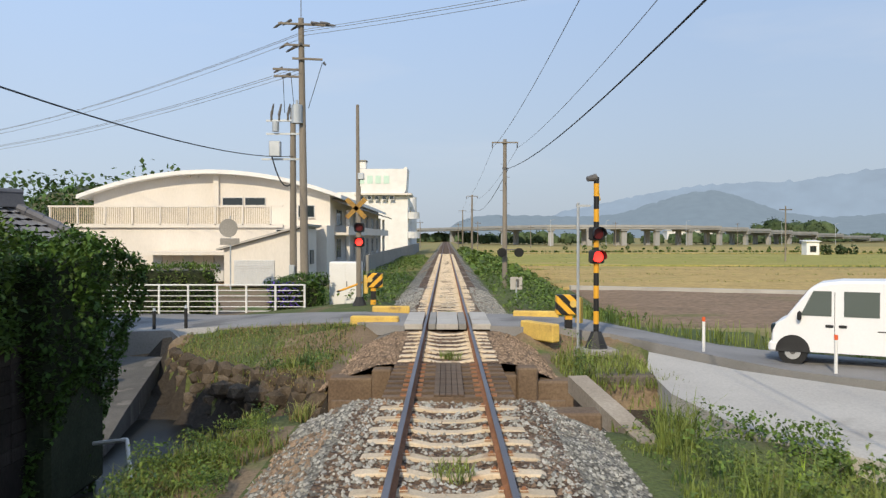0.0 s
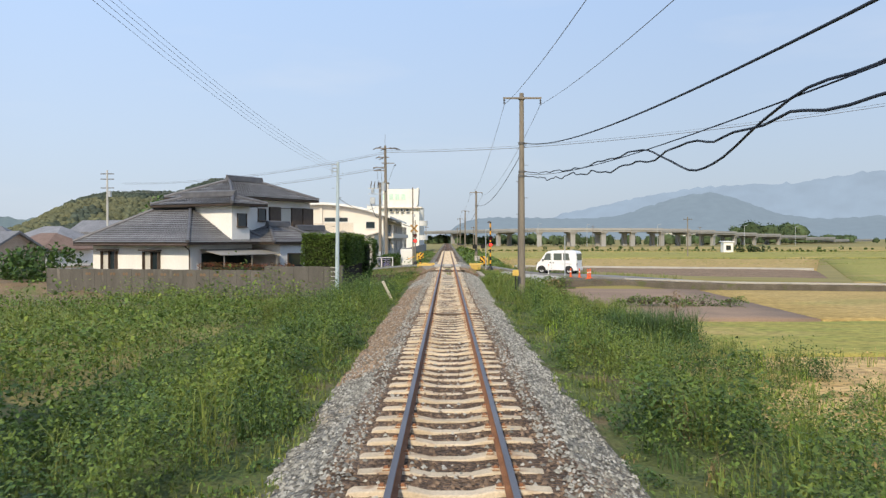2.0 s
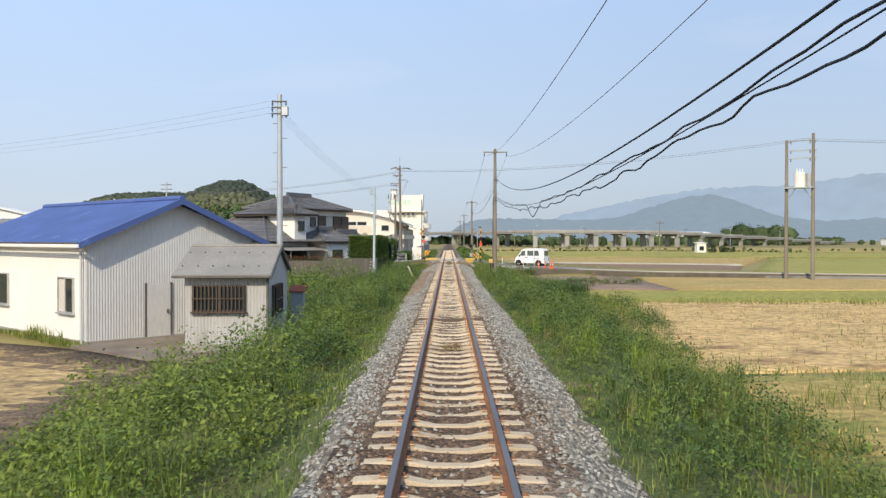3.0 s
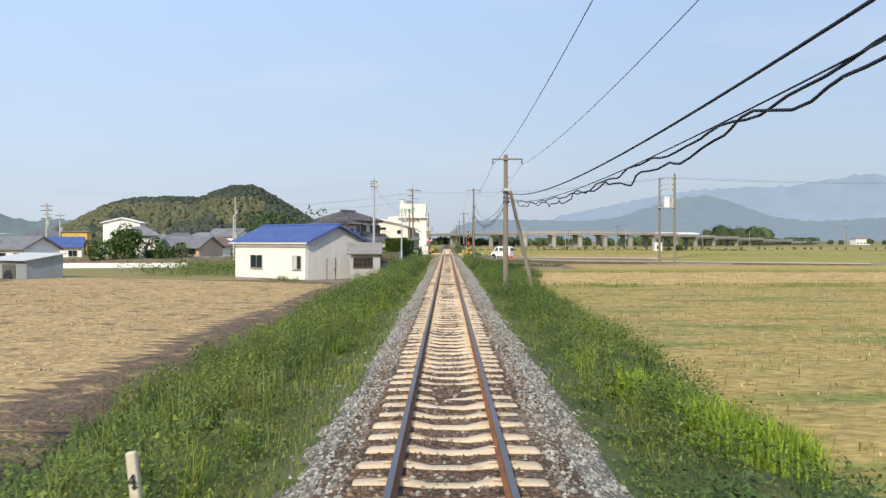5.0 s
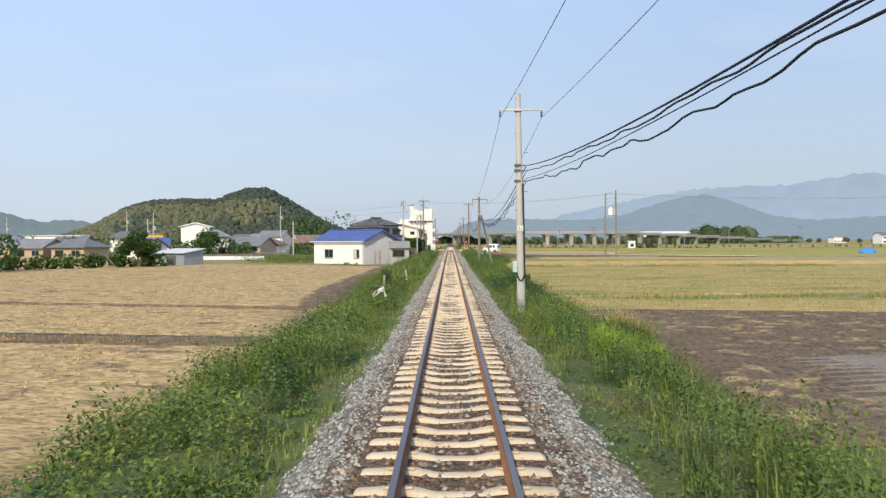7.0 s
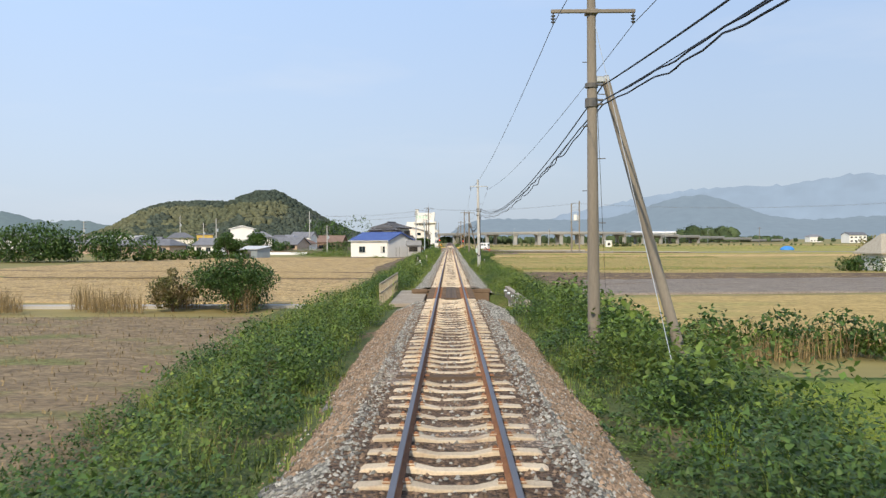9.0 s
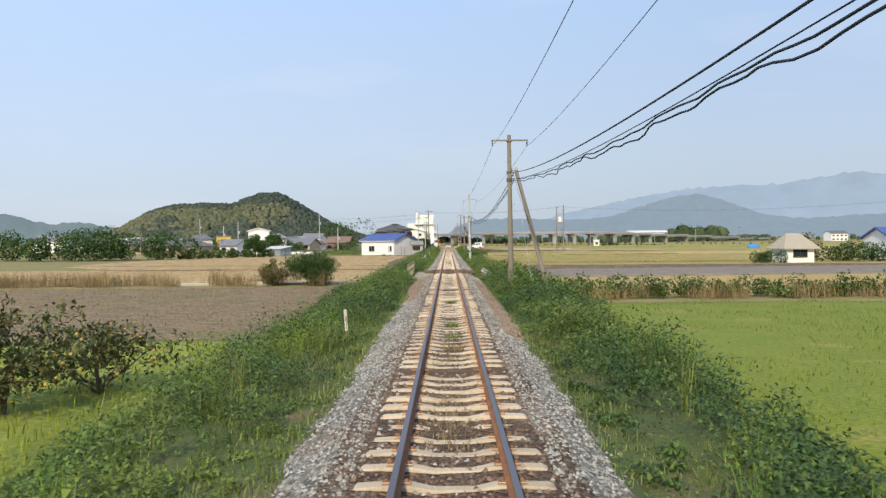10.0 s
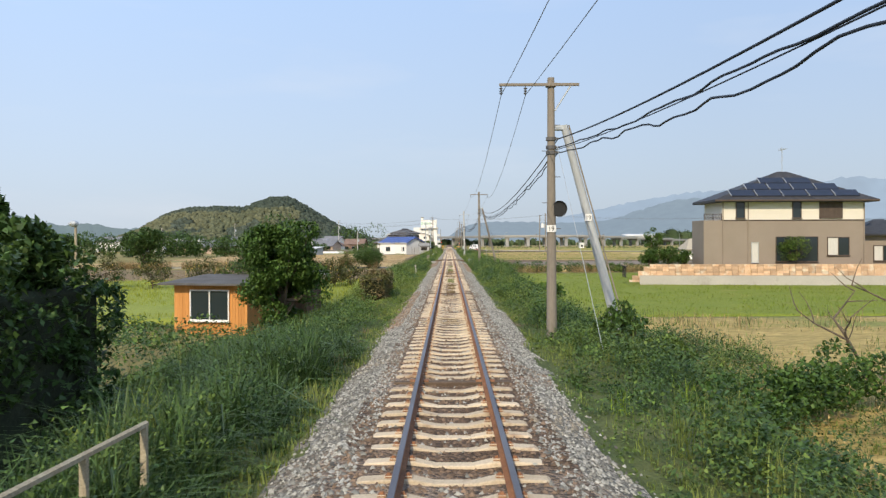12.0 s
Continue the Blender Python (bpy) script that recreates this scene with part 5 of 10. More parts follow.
part("handle", box(B(), -0.11, -0.055, -3.0, -2.95, -0.45, -0.3), M_DARKSTEEL, d_)
part("door_frame", box(B(), -0.05, -0.02, -3.18, -3.1, -1.3, 0.66), M_DARKSTEEL, shop)
part("door_frame", box(B(), -0.05, -0.02, -2.2, -2.12, -1.3, 0.66), M_DARKSTEEL, shop)
part("footing", box(B(), -0.06, LW, -WD, 0.05, -1.7, -1.25, 0.02), M_CONC, shop, "concrete footing")

hut = thing("lean_to_hut", "small grey sheet-clad hut with a slate-grey roof", "hut", (-5.72, -46.3, 0), 4.0)
hut.matrix_basis = hut.matrix_basis @ Matrix.Diagonal((1.14, 1, 1, 1))
M_HUTSHEET = mat("dull_grey_hut_sheet", (0.46, 0.455, 0.45), (0.39, 0.385, 0.38), 0.7, 0.8, 14, 0.05, grain=0.1, stretch=(1, 1, 0.2), c3=(0.25, 0.235, 0.21), c3scale=0.7, c3pos=0.64)
HD = 4.7
wall_box(hut, -2.25, 0, 0, HD, -1.08, 1.12, M_HUTSHEET, "dull grey wall", "core")
part("front_sheet", corrug(B(), (-2.25, -0.03), (0, -0.03), -1.08, lambda t: 1.12, 0.09, 0.006), M_HUTSHEET, hut, "dull corrugated front sheet")
bm = B()
extr(bm, [(0.0, -1.08), (0.0, 1.12), (HD / 2, 1.9), (HD, 1.12), (HD, -1.08)], -0.02, 0.03, axis="x")
part("gable_wall", bm, M_HUTSHEET, hut)
part("roof_front", slab(B(), [(-2.55, -0.3, 1.13), (0.10, -0.3, 1.13), (0.10, HD / 2, 2.0), (-2.55, HD / 2, 2.0)], 0.06), M_SLATE, hut, "weathered grey roof sheet")
part("roof_back", slab(B(), [(-2.55, HD + 0.3, 1.13), (-2.55, HD / 2, 2.0), (0.10, HD / 2, 2.0), (0.10, HD + 0.3, 1.13)], 0.06), M_SLATE, hut, "weathered grey roof sheet")
part("ridge_cap", tube(B(), (-2.55, HD / 2, 2.0), (0.12, HD / 2, 2.0), 0.07, seg=8), M_SLATE, hut)
for y_ in (-0.34, HD + 0.34):
    part("verge_board", slab(B(), [(0.10, y_, 1.11), (0.14, y_, 1.11), (0.14, HD / 2, 2.02), (0.10, HD / 2, 2.02)], 0.13), M_DARKSTEEL, hut)
for i in range(12):
    part("roof_bolt", ball(B(), (-2.4 + 0.42 * (i % 6), 0.35 + 1.1 * (i // 6), 1.39 + 0.407 * (i // 6)), 0.025, u=6, v=4), M_DARKSTEEL, hut)
part("gutter", box(B(), -2.55, 0.10, -0.40, -0.30, 1.02, 1.10, 0.015), M_DARKSTEEL, hut, "dark eave gutter")
window(hut, on_wall(-2.05, -0.04, -0.04, 0), 1.45, 0.83, M_BROWNFRAME, 2, bars=14)
window(hut, on_wall(0.03, 0.55, -0.2, 90), 1.8, 0.95, M_BROWNFRAME, 2, bars=12)
part("downpipe", tube(B(), (0.0, -0.1, 1.05), (0.0, -0.1, -1.1), 0.04, seg=8), M_DARKSTEEL, hut)
part("footing", box(B(), -2.3, 0.05, -0.08, HD + 0.05, -1.6, -1.07), M_CONC, hut)
cab = thing("meter_cabinet", "pale cabinet with a rusty red lid behind the hut", "cabinet", (-5.75, -40.9, -1.45), 4.0)
part("body", box(B(), -0.25, 0.25, -0.22, 0.22, 0.0, 1.72, 0.015), M_BLUEGREY, cab)
part("lid", slab(B(), [(-0.30, -0.30, 1.74), (0.30, -0.30, 1.74), (0.30, 0.28, 1.94), (-0.30, 0.28, 1.94)], 0.05), mat("rusty_red_sheet", (0.30, 0.09, 0.05), (0.20, 0.07, 0.04), 0.8, 3, 25, 0.2, grain=0.25), cab, "rusty red sloping lid")

tagged(part("yard_slab", slab(B(), [(-5.7, -47.4, -1.31), (-5.7, -42.5, -1.31), (-11.0, -40.5, -1.31), (-12.6, -44.9, -1.31), (-9.0, -48.0, -1.31)], 0.4), M_MUDSLAB), "stained brown concrete yard between workshop and hut", "pavement", kind="structure")

# the modern house on a block terrace
villa = thing("villa", "beige and cream two-storey house with roof solar panels", "house", (20.96, -217.1, -0.039), 1.0)
villa.matrix_basis = villa.matrix_basis @ Matrix.Scale(1.0175, 4)
ZT = 0.25
VL, VD = 11.6, 4.8
wall_box(villa, 1.5, 1.5 + VL, 0.3, VD, ZT, 3.85, M_BEIGE, "beige lower siding")
wall_box(villa, 0.0, 1.5, 0.3, 3.4, ZT, 3.9, M_BEIGE, "beige balcony block")
wall_box(villa, 1.5, 1.5 + VL, 0.3, VD, 3.92, 5.55, mat("cream_siding", (0.72, 0.67, 0.58), (0.68, 0.63, 0.55), 0.8, 0.6, 20, 0.05, grain=0.04), "cream upper siding")
part("belt_course", box(B(), 1.45, 1.55 + VL, 0.25, VD + 0.05, 3.85, 3.92), M_BROWNFRAME, villa)
bm = B()
c_, r_ = hip(bm, 0.7, 2.3 + VL, -0.5, VD + 0.8, 5.55, 8.0, 6.2, "x", 0.2)
part("roof", bm, mat("charcoal_roof", (0.035, 0.035, 0.04), (0.055, 0.055, 0.06), 0.6, 2, 20, 0.1), villa, "charcoal hip roof")
part("gutter", box(B(), 0.65, 2.35 + VL, -0.58, -0.48, 5.39, 5.53, 0.02), M_BROWNFRAME, villa)
A_, B_, R0, R1 = Vector(c_[0]), Vector(c_[1]), Vector(r_[0]), Vector(r_[1])
nn = (B_ - A_).cross(R0 - A_).normalized()
for row, (t0, t1, s0, s1) in enumerate(((0.10, 0.30, 0.10, 0.90), (0.33, 0.53, 0.22, 0.80), (0.56, 0.74, 0.33, 0.66))):
    cnt = (5, 4, 2)[row]
    for i in range(cnt):
        f0, f1 = s0 + (s1 - s0) * i / cnt + 0.004, s0 + (s1 - s0) * (i + 1) / cnt - 0.004
        q = [A_ + (B_ - A_) * f0 + (R0 - A_ - (B_ - A_) * 0.5) * t0, A_ + (B_ - A_) * f1 + (R0 - A_ - (B_ - A_) * 0.5) * t0,
             A_ + (B_ - A_) * f1 + (R0 - A_ - (B_ - A_) * 0.5) * t1, A_ + (B_ - A_) * f0 + (R0 - A_ - (B_ - A_) * 0.5) * t1]
        part("solar_panel", slab(B(), [tuple(p + nn * 0.10) for p in q], 0.05), M_SOLAR, villa, "dark blue solar panel")
        part("panel_edge", slab(B(), [tuple(p + nn * 0.106) for p in (q[0], q[0] + (q[1] - q[0]) * 0.025, q[3] + (q[2] - q[3]) * 0.025, q[3])], 0.05), M_ALU, villa)
ap = (R0 + R1) / 2
bm = tube(B(), ap, ap + Vector((0, 0, 2.0)), 0.03, seg=6)
for i in range(6):
    w_ = 0.34 - 0.03 * i
    tube(bm, ap + Vector((-w_, 0.12 * i - 0.3, 1.9 - 0.02 * i)), ap + Vector((w_, 0.12 * i - 0.3, 1.9 - 0.02 * i)), 0.012, seg=5)
for q in (0.9, 1.2):
    tube(bm, ap + Vector((-0.16, 0, q)), ap + Vector((0.16, 0, q)), 0.012, seg=5)
part("aerial", bm, M_STEEL, villa, "roof-top television aerial")
window(villa, on_wall(2.6, 0.3, 4.05, 0), 0.75, 1.35, M_BROWNFRAME, 1)
window(villa, on_wall(7.2, 0.3, 4.05, 0), 0.75, 1.35, M_BROWNFRAME, 1)
part("shutter_panel", box(B(), 9.4, 11.3, 0.2, 0.3, 4.0, 5.45, 0.02), M_BROWNFRAME, villa, "dark closed shutter")
window(villa, on_wall(3.85, 0.3, 0.45, 0), 0.6, 1.65, M_ALU, 1, glass_m=M_CURTAIN)
window(villa, on_wall(5.85, 0.3, 0.5, 0), 3.45, 2.05, M_BROWNFRAME, 2)
window(villa, on_wall(10.05, 0.3, 1.0, 0), 1.8, 1.5, M_BROWNFRAME, 2, curtain=True)
for x in (1.55, 3.6, 1.45 + VL):
    part("downpipe", tube(B(), (x, 0.22, 5.45), (x, 0.22, ZT), 0.045, seg=8), M_BEIGE, villa)
bm = B()
for i in range(4):
    box(bm, 0.0, 1.5, 0.3, 0.34, 4.0 + 0.12 * i, 4.04 + 0.12 * i)
for x in (0.02, 0.75, 1.45):
    box(bm, x, x + 0.04, 0.28, 0.36, 3.9, 4.45)
part("balcony_rail", bm, M_BROWNFRAME, villa, "dark balcony railing")
wall_box(villa, 1.5 + VL, 1.5 + VL + 5, 1.6, 4.6, ZT, 2.75, M_BEIGE, "beige side wing", "wing")
bm = B()
hip(bm, 1.2 + VL, 7 + VL, 1.0, 5.2, 2.75, 4.0, 2.5, "x")
part("wing_roof", bm, mat("charcoal_tiles", (0.03, 0.03, 0.035), (0.05, 0.05, 0.055), 0.5, 3, 20, 0.1), villa, "charcoal wing roof")
window(villa, on_wall(1.5 + VL + 1.4, 1.6, 0.5, 0), 1.6, 1.3, M_BROWNFRAME, 2, curtain=True)

# orange board hut and rusty shed under the tree
cabin = thing("board_hut", "orange-stained timber hut with a flat dark roof", "hut", (-11.25, -252.5, 0), -14.0)
wall_box(cabin, 0.02, 3.23, 0.03, 3.0, -1.45, 0.52, M_DKWOOD, "", "core")
nb = 26
pl = box(B(), 0, 3.25 / nb - 0.006, 0, 0.03, -1.45, 0.55, 0.004)
pm = part("board", pl, M_ORANGE, cabin)
for i in range(1, nb):
    share("board", pm.data, cabin, pose(i * 3.25 / nb, 0, 0))
for i in range(24):
    share("board", pm.data, cabin, pose(3.26, i * 3.0 / 24, 0, 0, 0, 90))
window(cabin, on_wall(0.75, -0.01, -0.9, 0), 1.75, 1.25, M_WHITE, 2, curtain=False)
part("roof", slab(B(), [(-0.45, -0.5, 0.62), (3.7, -0.5, 0.62), (3.7, 3.4, 0.85), (-0.45, 3.4, 0.85)], 0.08), mat("dark_felt_roof", (0.13, 0.125, 0.12), (0.085, 0.08, 0.075), 0.85, 1.2, 18, 0.2, grain=0.15), cabin, "flat dark grey roof")
shed = thing("rusty_shed", "low shed of rusty upright sheets with a tan-grey roof", "shed", (-6.95, -241.4, 0), 0.0)
wall_box(shed, -4.0, -0.03, -4.6, 0, -1.45, 0.56, M_DKWOOD, "", "core")
for i in range(15):
    y = -4.6 + i * 0.307
    part("sheet", box(B(), -0.03, 0.0 + 0.015 * (i % 2), y, y + 0.295, -1.45, 0.60 + 0.02 * ((i * 7) % 3), 0.004), M_RUSTSHEET, shed)
for i in range(13):
    x = -4.0 + i * 0.307
    part("sheet", box(B(), x, x + 0.295, -4.64 - 0.015 * (i % 2), -4.6, -1.45, 0.58, 0.004), M_RUSTSHEET, shed)
part("roof", slab(B(), [(-1.3, -4.9, 1.06), (0.4, -4.9, 0.62), (0.4, 0.35, 0.60), (-1.3, 0.35, 1.04)], 0.05), M_SLATE, shed, "tan-grey sheet roof")
part("roof", slab(B(), [(-4.4, -4.9, 0.62), (-1.31, -4.9, 1.05), (-1.31, 0.35, 1.03), (-4.4, 0.35, 0.60)], 0.05), M_SLATE, shed, "tan-grey sheet roof")
part("gable", slab(B(), [(-3.9, -4.55, 0.3), (-0.1, -4.55, 0.3), (-0.1, -4.55, 0.66), (-1.3, -4.55, 0.98)], 0.04), M_RUSTSHEET, shed)

# ---- railway poles and lines on the right ----
def insulator(bm, x, y, z, s=1.0):
    for i in range(3):
        tube(bm, (x, y, z - 0.07 * i * s), (x, y, z - 0.07 * i * s - 0.03 * s), 0.06 * s, 0.035 * s, 8)
    tube(bm, (x, y, z + 0.06 * s), (x, y, z - 0.2 * s), 0.018 * s, seg=6)


def bar(bm, a, b, w=0.04):
    tube(bm, a, b, w, seg=4)


RAILPOLES = [  # x, y, base z, top z, arm z, arm left, arm right, cable heights, lean, new
    (3.3, 168.0, 7.6, 7.4, -0.75, 0.75, (5.6,), 0.0, 0),
    (3.3, 108.0, 7.6, 7.4, -0.75, 0.75, (5.7,), 0.0, 0),
    (3.3, 48.0, 7.75, 7.55, -0.75, 0.75, (6.1,), 0.0, 0),
    (3.40, -10.6, 8.9, 8.65, -0.85, 0.9, (6.6, 5.3, 5.1), -0.02, 0),
    (3.1, -73.7, 6.8, 6.55, -0.75, 0.9, (4.75, 4.5, 4.3), 0.0, 0),
    (2.74, -131.7, 7.9, 7.25, -0.75, 0.95, (5.1, 4.9, 4.5), -0.12, 1),
    (3.33, -192.4, 7.8, 7.5, -0.95, 1.0, (5.8, 5.45, 5.35), -0.06, 0),
    (2.92, -262.3, 6.97, 6.75, -1.5, 0.8, (5.2, 4.95, 4.8), 0.0, 0),
    (3.2, -325.0, 8.0, 7.6, -0.75, 0.75, (5.6, 5.3, 5.0), 0.0, 0),
]
for i, (x, y, zt, za, a0, a1, cabs, lean, fresh) in enumerate(RAILPOLES):
    zb = float(gz(x, y)) - 0.3
    po = thing("line_pole", "pale round concrete trackside pole with a steel crossarm" if fresh else "weathered grey concrete trackside pole with a crossarm",
               "utility pole", (x, y, 0), group="trackside line poles")
    part("shaft", tube(B(), (0, 0, zb), (lean, 0, zt), 0.155 if not fresh else 0.17, 0.10, 16), M_NEWPOLE if fresh else M_POLE, po, smooth=False)
    bm = box(B(), a0 + lean, a1 + lean, -0.16, -0.08, za - 0.04, za + 0.04, 0.008)
    box(bm, lean - 0.14, lean + 0.14, -0.17, 0.14, za - 0.05, za + 0.05, 0.01)
    part("crossarm", bm, M_STEEL if fresh else M_POLE, po, "steel crossarm")
    for q in (a0 + 0.05, (a1 - 0.05) if i != 7 else a0 + 0.75):
        bm = B()
        insulator(bm, q + lean, -0.12, za - 0.10)
        part("insulator", bm, M_DARKSTEEL, po, "dark stacked insulator")
    for kz in range(6):
        z = 2.6 + kz * 0.75
        if z < za - 0.5:
            s = -1 if kz % 2 else 1
            part("step_bolt", tube(B(), (0.09 * s, 0, z), (0.27 * s, 0, z), 0.011, seg=5), M_DARKSTEEL, po)
    for c in cabs:
        bm = tube(B(), (lean, 0, c - 0.05), (lean, 0, c + 0.05), 0.15, seg=12)
        tube(bm, (lean * 0.7 + 0.1, -0.1, c), (lean * 0.7 + 0.24, -0.1, c), 0.025, seg=6)
        part("cable_clamp", bm, M_DARKSTEEL, po, "dark cable clamp band")
    if i == 5:  # box, cable loop and plates on the pale pole
        part("junction_box", box(B(), -0.34, -0.16, -0.16, 0.02, 0.95, 1.4, 0.02), mat("pale_green_box", (0.48, 0.58, 0.55), (0.42, 0.52, 0.50), 0.6), po, "pale green junction box")
        part("riser_cable", tube(B(), (0.12, -0.14, 0.75), (0.06, -0.1, 4.4), 0.035, seg=8), M_CABLE, po, "black riser cable")
        lp = sag((-0.2, -0.17, 0.95), (0.13, -0.19, 0.95), 0.32, 12)
        loop = wire("cable_loop", lp, 0.03, M_CABLE, "black cable loop", "", 8)
        loop.parent = po
        plate = part("number_plate", box(B(), -0.16, 0.06, -0.168, -0.160, 2.55, 2.76), M_WHITE, po, "white number plate")
        figures("21", 0.19, plate, pose(-0.05, -0.170, 2.585, 90), "black painted figures")
        part("warning_plate", box(B(), -0.165, -0.10, -0.16, -0.14, 1.75, 1.83), M_YELLOW, po)
    if i == 7:  # loudspeaker horn, plate
        bm = B()
        tube(bm, (0.18, 0.22, 3.2), (0.22, -0.12, 3.17), 0.10, 0.235, 16, cap=False)
        tube(bm, (0.18, 0.40, 3.22), (0.18, 0.20, 3.2), 0.07, 0.10, 12)
        tube(bm, (0.215, -0.06, 3.17), (0.218, -0.075, 3.17), 0.215, 0.215, 16)
        part("horn", bm, M_BLACK, po, "black loudspeaker horn")
        plate = part("number_plate", box(B(), -0.15, 0.12, -0.150, -0.142, 2.50, 2.70), M_WHITE, po, "white number plate")
        figures("19", 0.18, plate, pose(-0.02, -0.152, 2.535, 90), "black painted figures")
        part("arm_brace", tube(B(), (0.1, -0.1, za - 0.75), (0.55, -0.12, za - 0.04), 0.025, seg=6), M_STEEL, po)
    if i == 3:
        part("riser_pipe", tube(B(), (-0.17, 0, -0.5), (-0.14, 0, 5.2), 0.045, seg=8), M_DARKSTEEL, po, "dark riser pipe")

# leaning strut poles
M_PALESTRUT = mat("dull_galvanised_pole", (0.44, 0.46, 0.47), (0.36, 0.38, 0.39), 0.75, 1.2, 25, 0.05, metal=0.1, grain=0.12, stretch=(1, 1, 0.3))
for sx0, sy0, sz0, sx1, sy1, sz1, r, m_, lab in ((3.62, -192.2, 6.05, 5.35, -192.9, -0.9, 0.135, M_POLE, "leaning grey concrete strut pole"),
                                                (3.32, -262.1, 5.62, 5.02, -262.0, -0.8, 0.155, M_PALESTRUT, "leaning pale steel strut pole"),
                                                (3.3, -73.9, 5.0, 4.55, -74.6, -0.9, 0.12, M_POLE, "leaning grey concrete strut pole")):
    st = thing("strut_pole", lab, "strut", (sx1, sy1, sz1))
    d = Vector((sx0 - sx1, sy0 - sy1, sz0 - sz1))
    part("shaft", tube(B(), -d * 0.06, d, r, r * 0.7, 14), m_, st)
    part("collar", box(B(), d.x - 0.35, d.x + 0.1, d.y - 0.1, d.y + 0.1, d.z - 0.15, d.z, 0.02), M_STEEL, st)
    if m_ is M_PALESTRUT:
        part("conduit", tube(B(), (0.17, -0.10, 0.2), d + Vector((0.13, -0.08, 0)), 0.022, seg=6), M_POLE, st)
        p = d * 0.58
        plate = part("number_plate", box(B(), p.x - 0.13, p.x + 0.08, p.y - 0.15, p.y - 0.14, p.z - 0.1, p.z + 0.1), M_WHITE, st, "white number plate")
        figures("19", 0.17, plate, pose(p.x - 0.025, p.y - 0.152, p.z - 0.06, 90), "black painted figures")
guy = wire("guy_wire", [(3.05, -262.6, 5.0), (3.75, -266.0, -0.5)], 0.008, M_STEEL, "thin steel guy wire with a pale sleeve", "wire")
wire("guy_wire", [(3.35, -192.5, 7.15), (4.1, -197.1, -0.8)], 0.008, M_STEEL, "thin steel guy wire anchored beside the track", "wire")
wire("guy_wire", sag((3.4, -192.3, 6.0), (8.3, -167.0, -1.3), 0.25, 16), 0.008, M_DARKSTEEL, "thin dark guy wire anchored at the field edge", "wire")

SAGS = {3: (1.5, 1.25, 1.25), 4: (1.15, 1.3, 1.1), 5: (1.26, 1.07, 1.02), 6: (1.09, 1.1, 1.08), 7: (1.36, 1.27, 1.28)}
for i in range(len(RAILPOLES) - 1):
    p, q = RAILPOLES[i], RAILPOLES[i + 1]
    for s in (0, 1):
        xa = p[0] + p[7] + (p[4] + 0.05 if s == 0 else (p[5] - 0.05 if i != 7 else p[4] + 0.75))
        xb = q[0] + q[7] + (q[4] + 0.05 if s == 0 else (q[5] - 0.05 if i + 1 != 7 else q[4] + 0.75))
        wire("line_wire", sag((xa, p[1] - 0.12, p[3] - 0.3), (xb, q[1] - 0.12, q[3] - 0.3), {2: 0.95, 3: 1.05, 4: 0.85, 6: 0.9}.get(i, 0.6), 30), 0.009, M_WIRE, "thin bare telegraph wire strung between trackside poles", "wire", group="telegraph wires")
    n = min(len(p[6]), len(q[6]))
    for c in range(max(n, 1)):
        za, zb = p[6][min(c, len(p[6]) - 1)], q[6][min(c, len(q[6]) - 1)]
        a, b = (p[0] + 0.2, p[1], za), (q[0] + 0.2, q[1], zb)
        wob = 0.0 if c == 0 else (0.035 if c == 1 else 0.065) * (1.5 if i == 4 else 1.0)
        pts = sag(a, b, SAGS.get(i, (0.95, 1.0, 1.1))[c], 150 if wob else 40, wob, i * 5 + c, 1.3)
        if i == 3 and c == 1:  # the slack drooping loop
            pts = [v - Vector((0, 0, 0.55 * math.exp(-((v.y + 37.7) / 2.0) ** 2))) for v in pts]
        wire("trunk_cable", pts, 0.018 if c == 0 else 0.0165, M_CABLE, "thick black straight trunk cable on trackside poles" if c == 0 else "slack wriggling black cable lashed along trackside poles", "cable", group="trunk cables")
        if c == 2:
            wire("messenger_wire", sag((a[0], a[1], a[2] + 0.1), (b[0], b[1], b[2] + 0.1), SAGS.get(i, (0.95, 1.0, 1.1))[2] - 0.08, 40), 0.01, M_CABLE, "thin dark messenger wire above the slack cable", "wire")

# ---- street poles ----
def crossarm(bm, x, y, z, half, rz=0.0):
    m_ = pose(x, y, z, 0, 0, rz)
    box(bm, -half, half, -0.05, 0.05, -0.04, 0.04, m=m_)


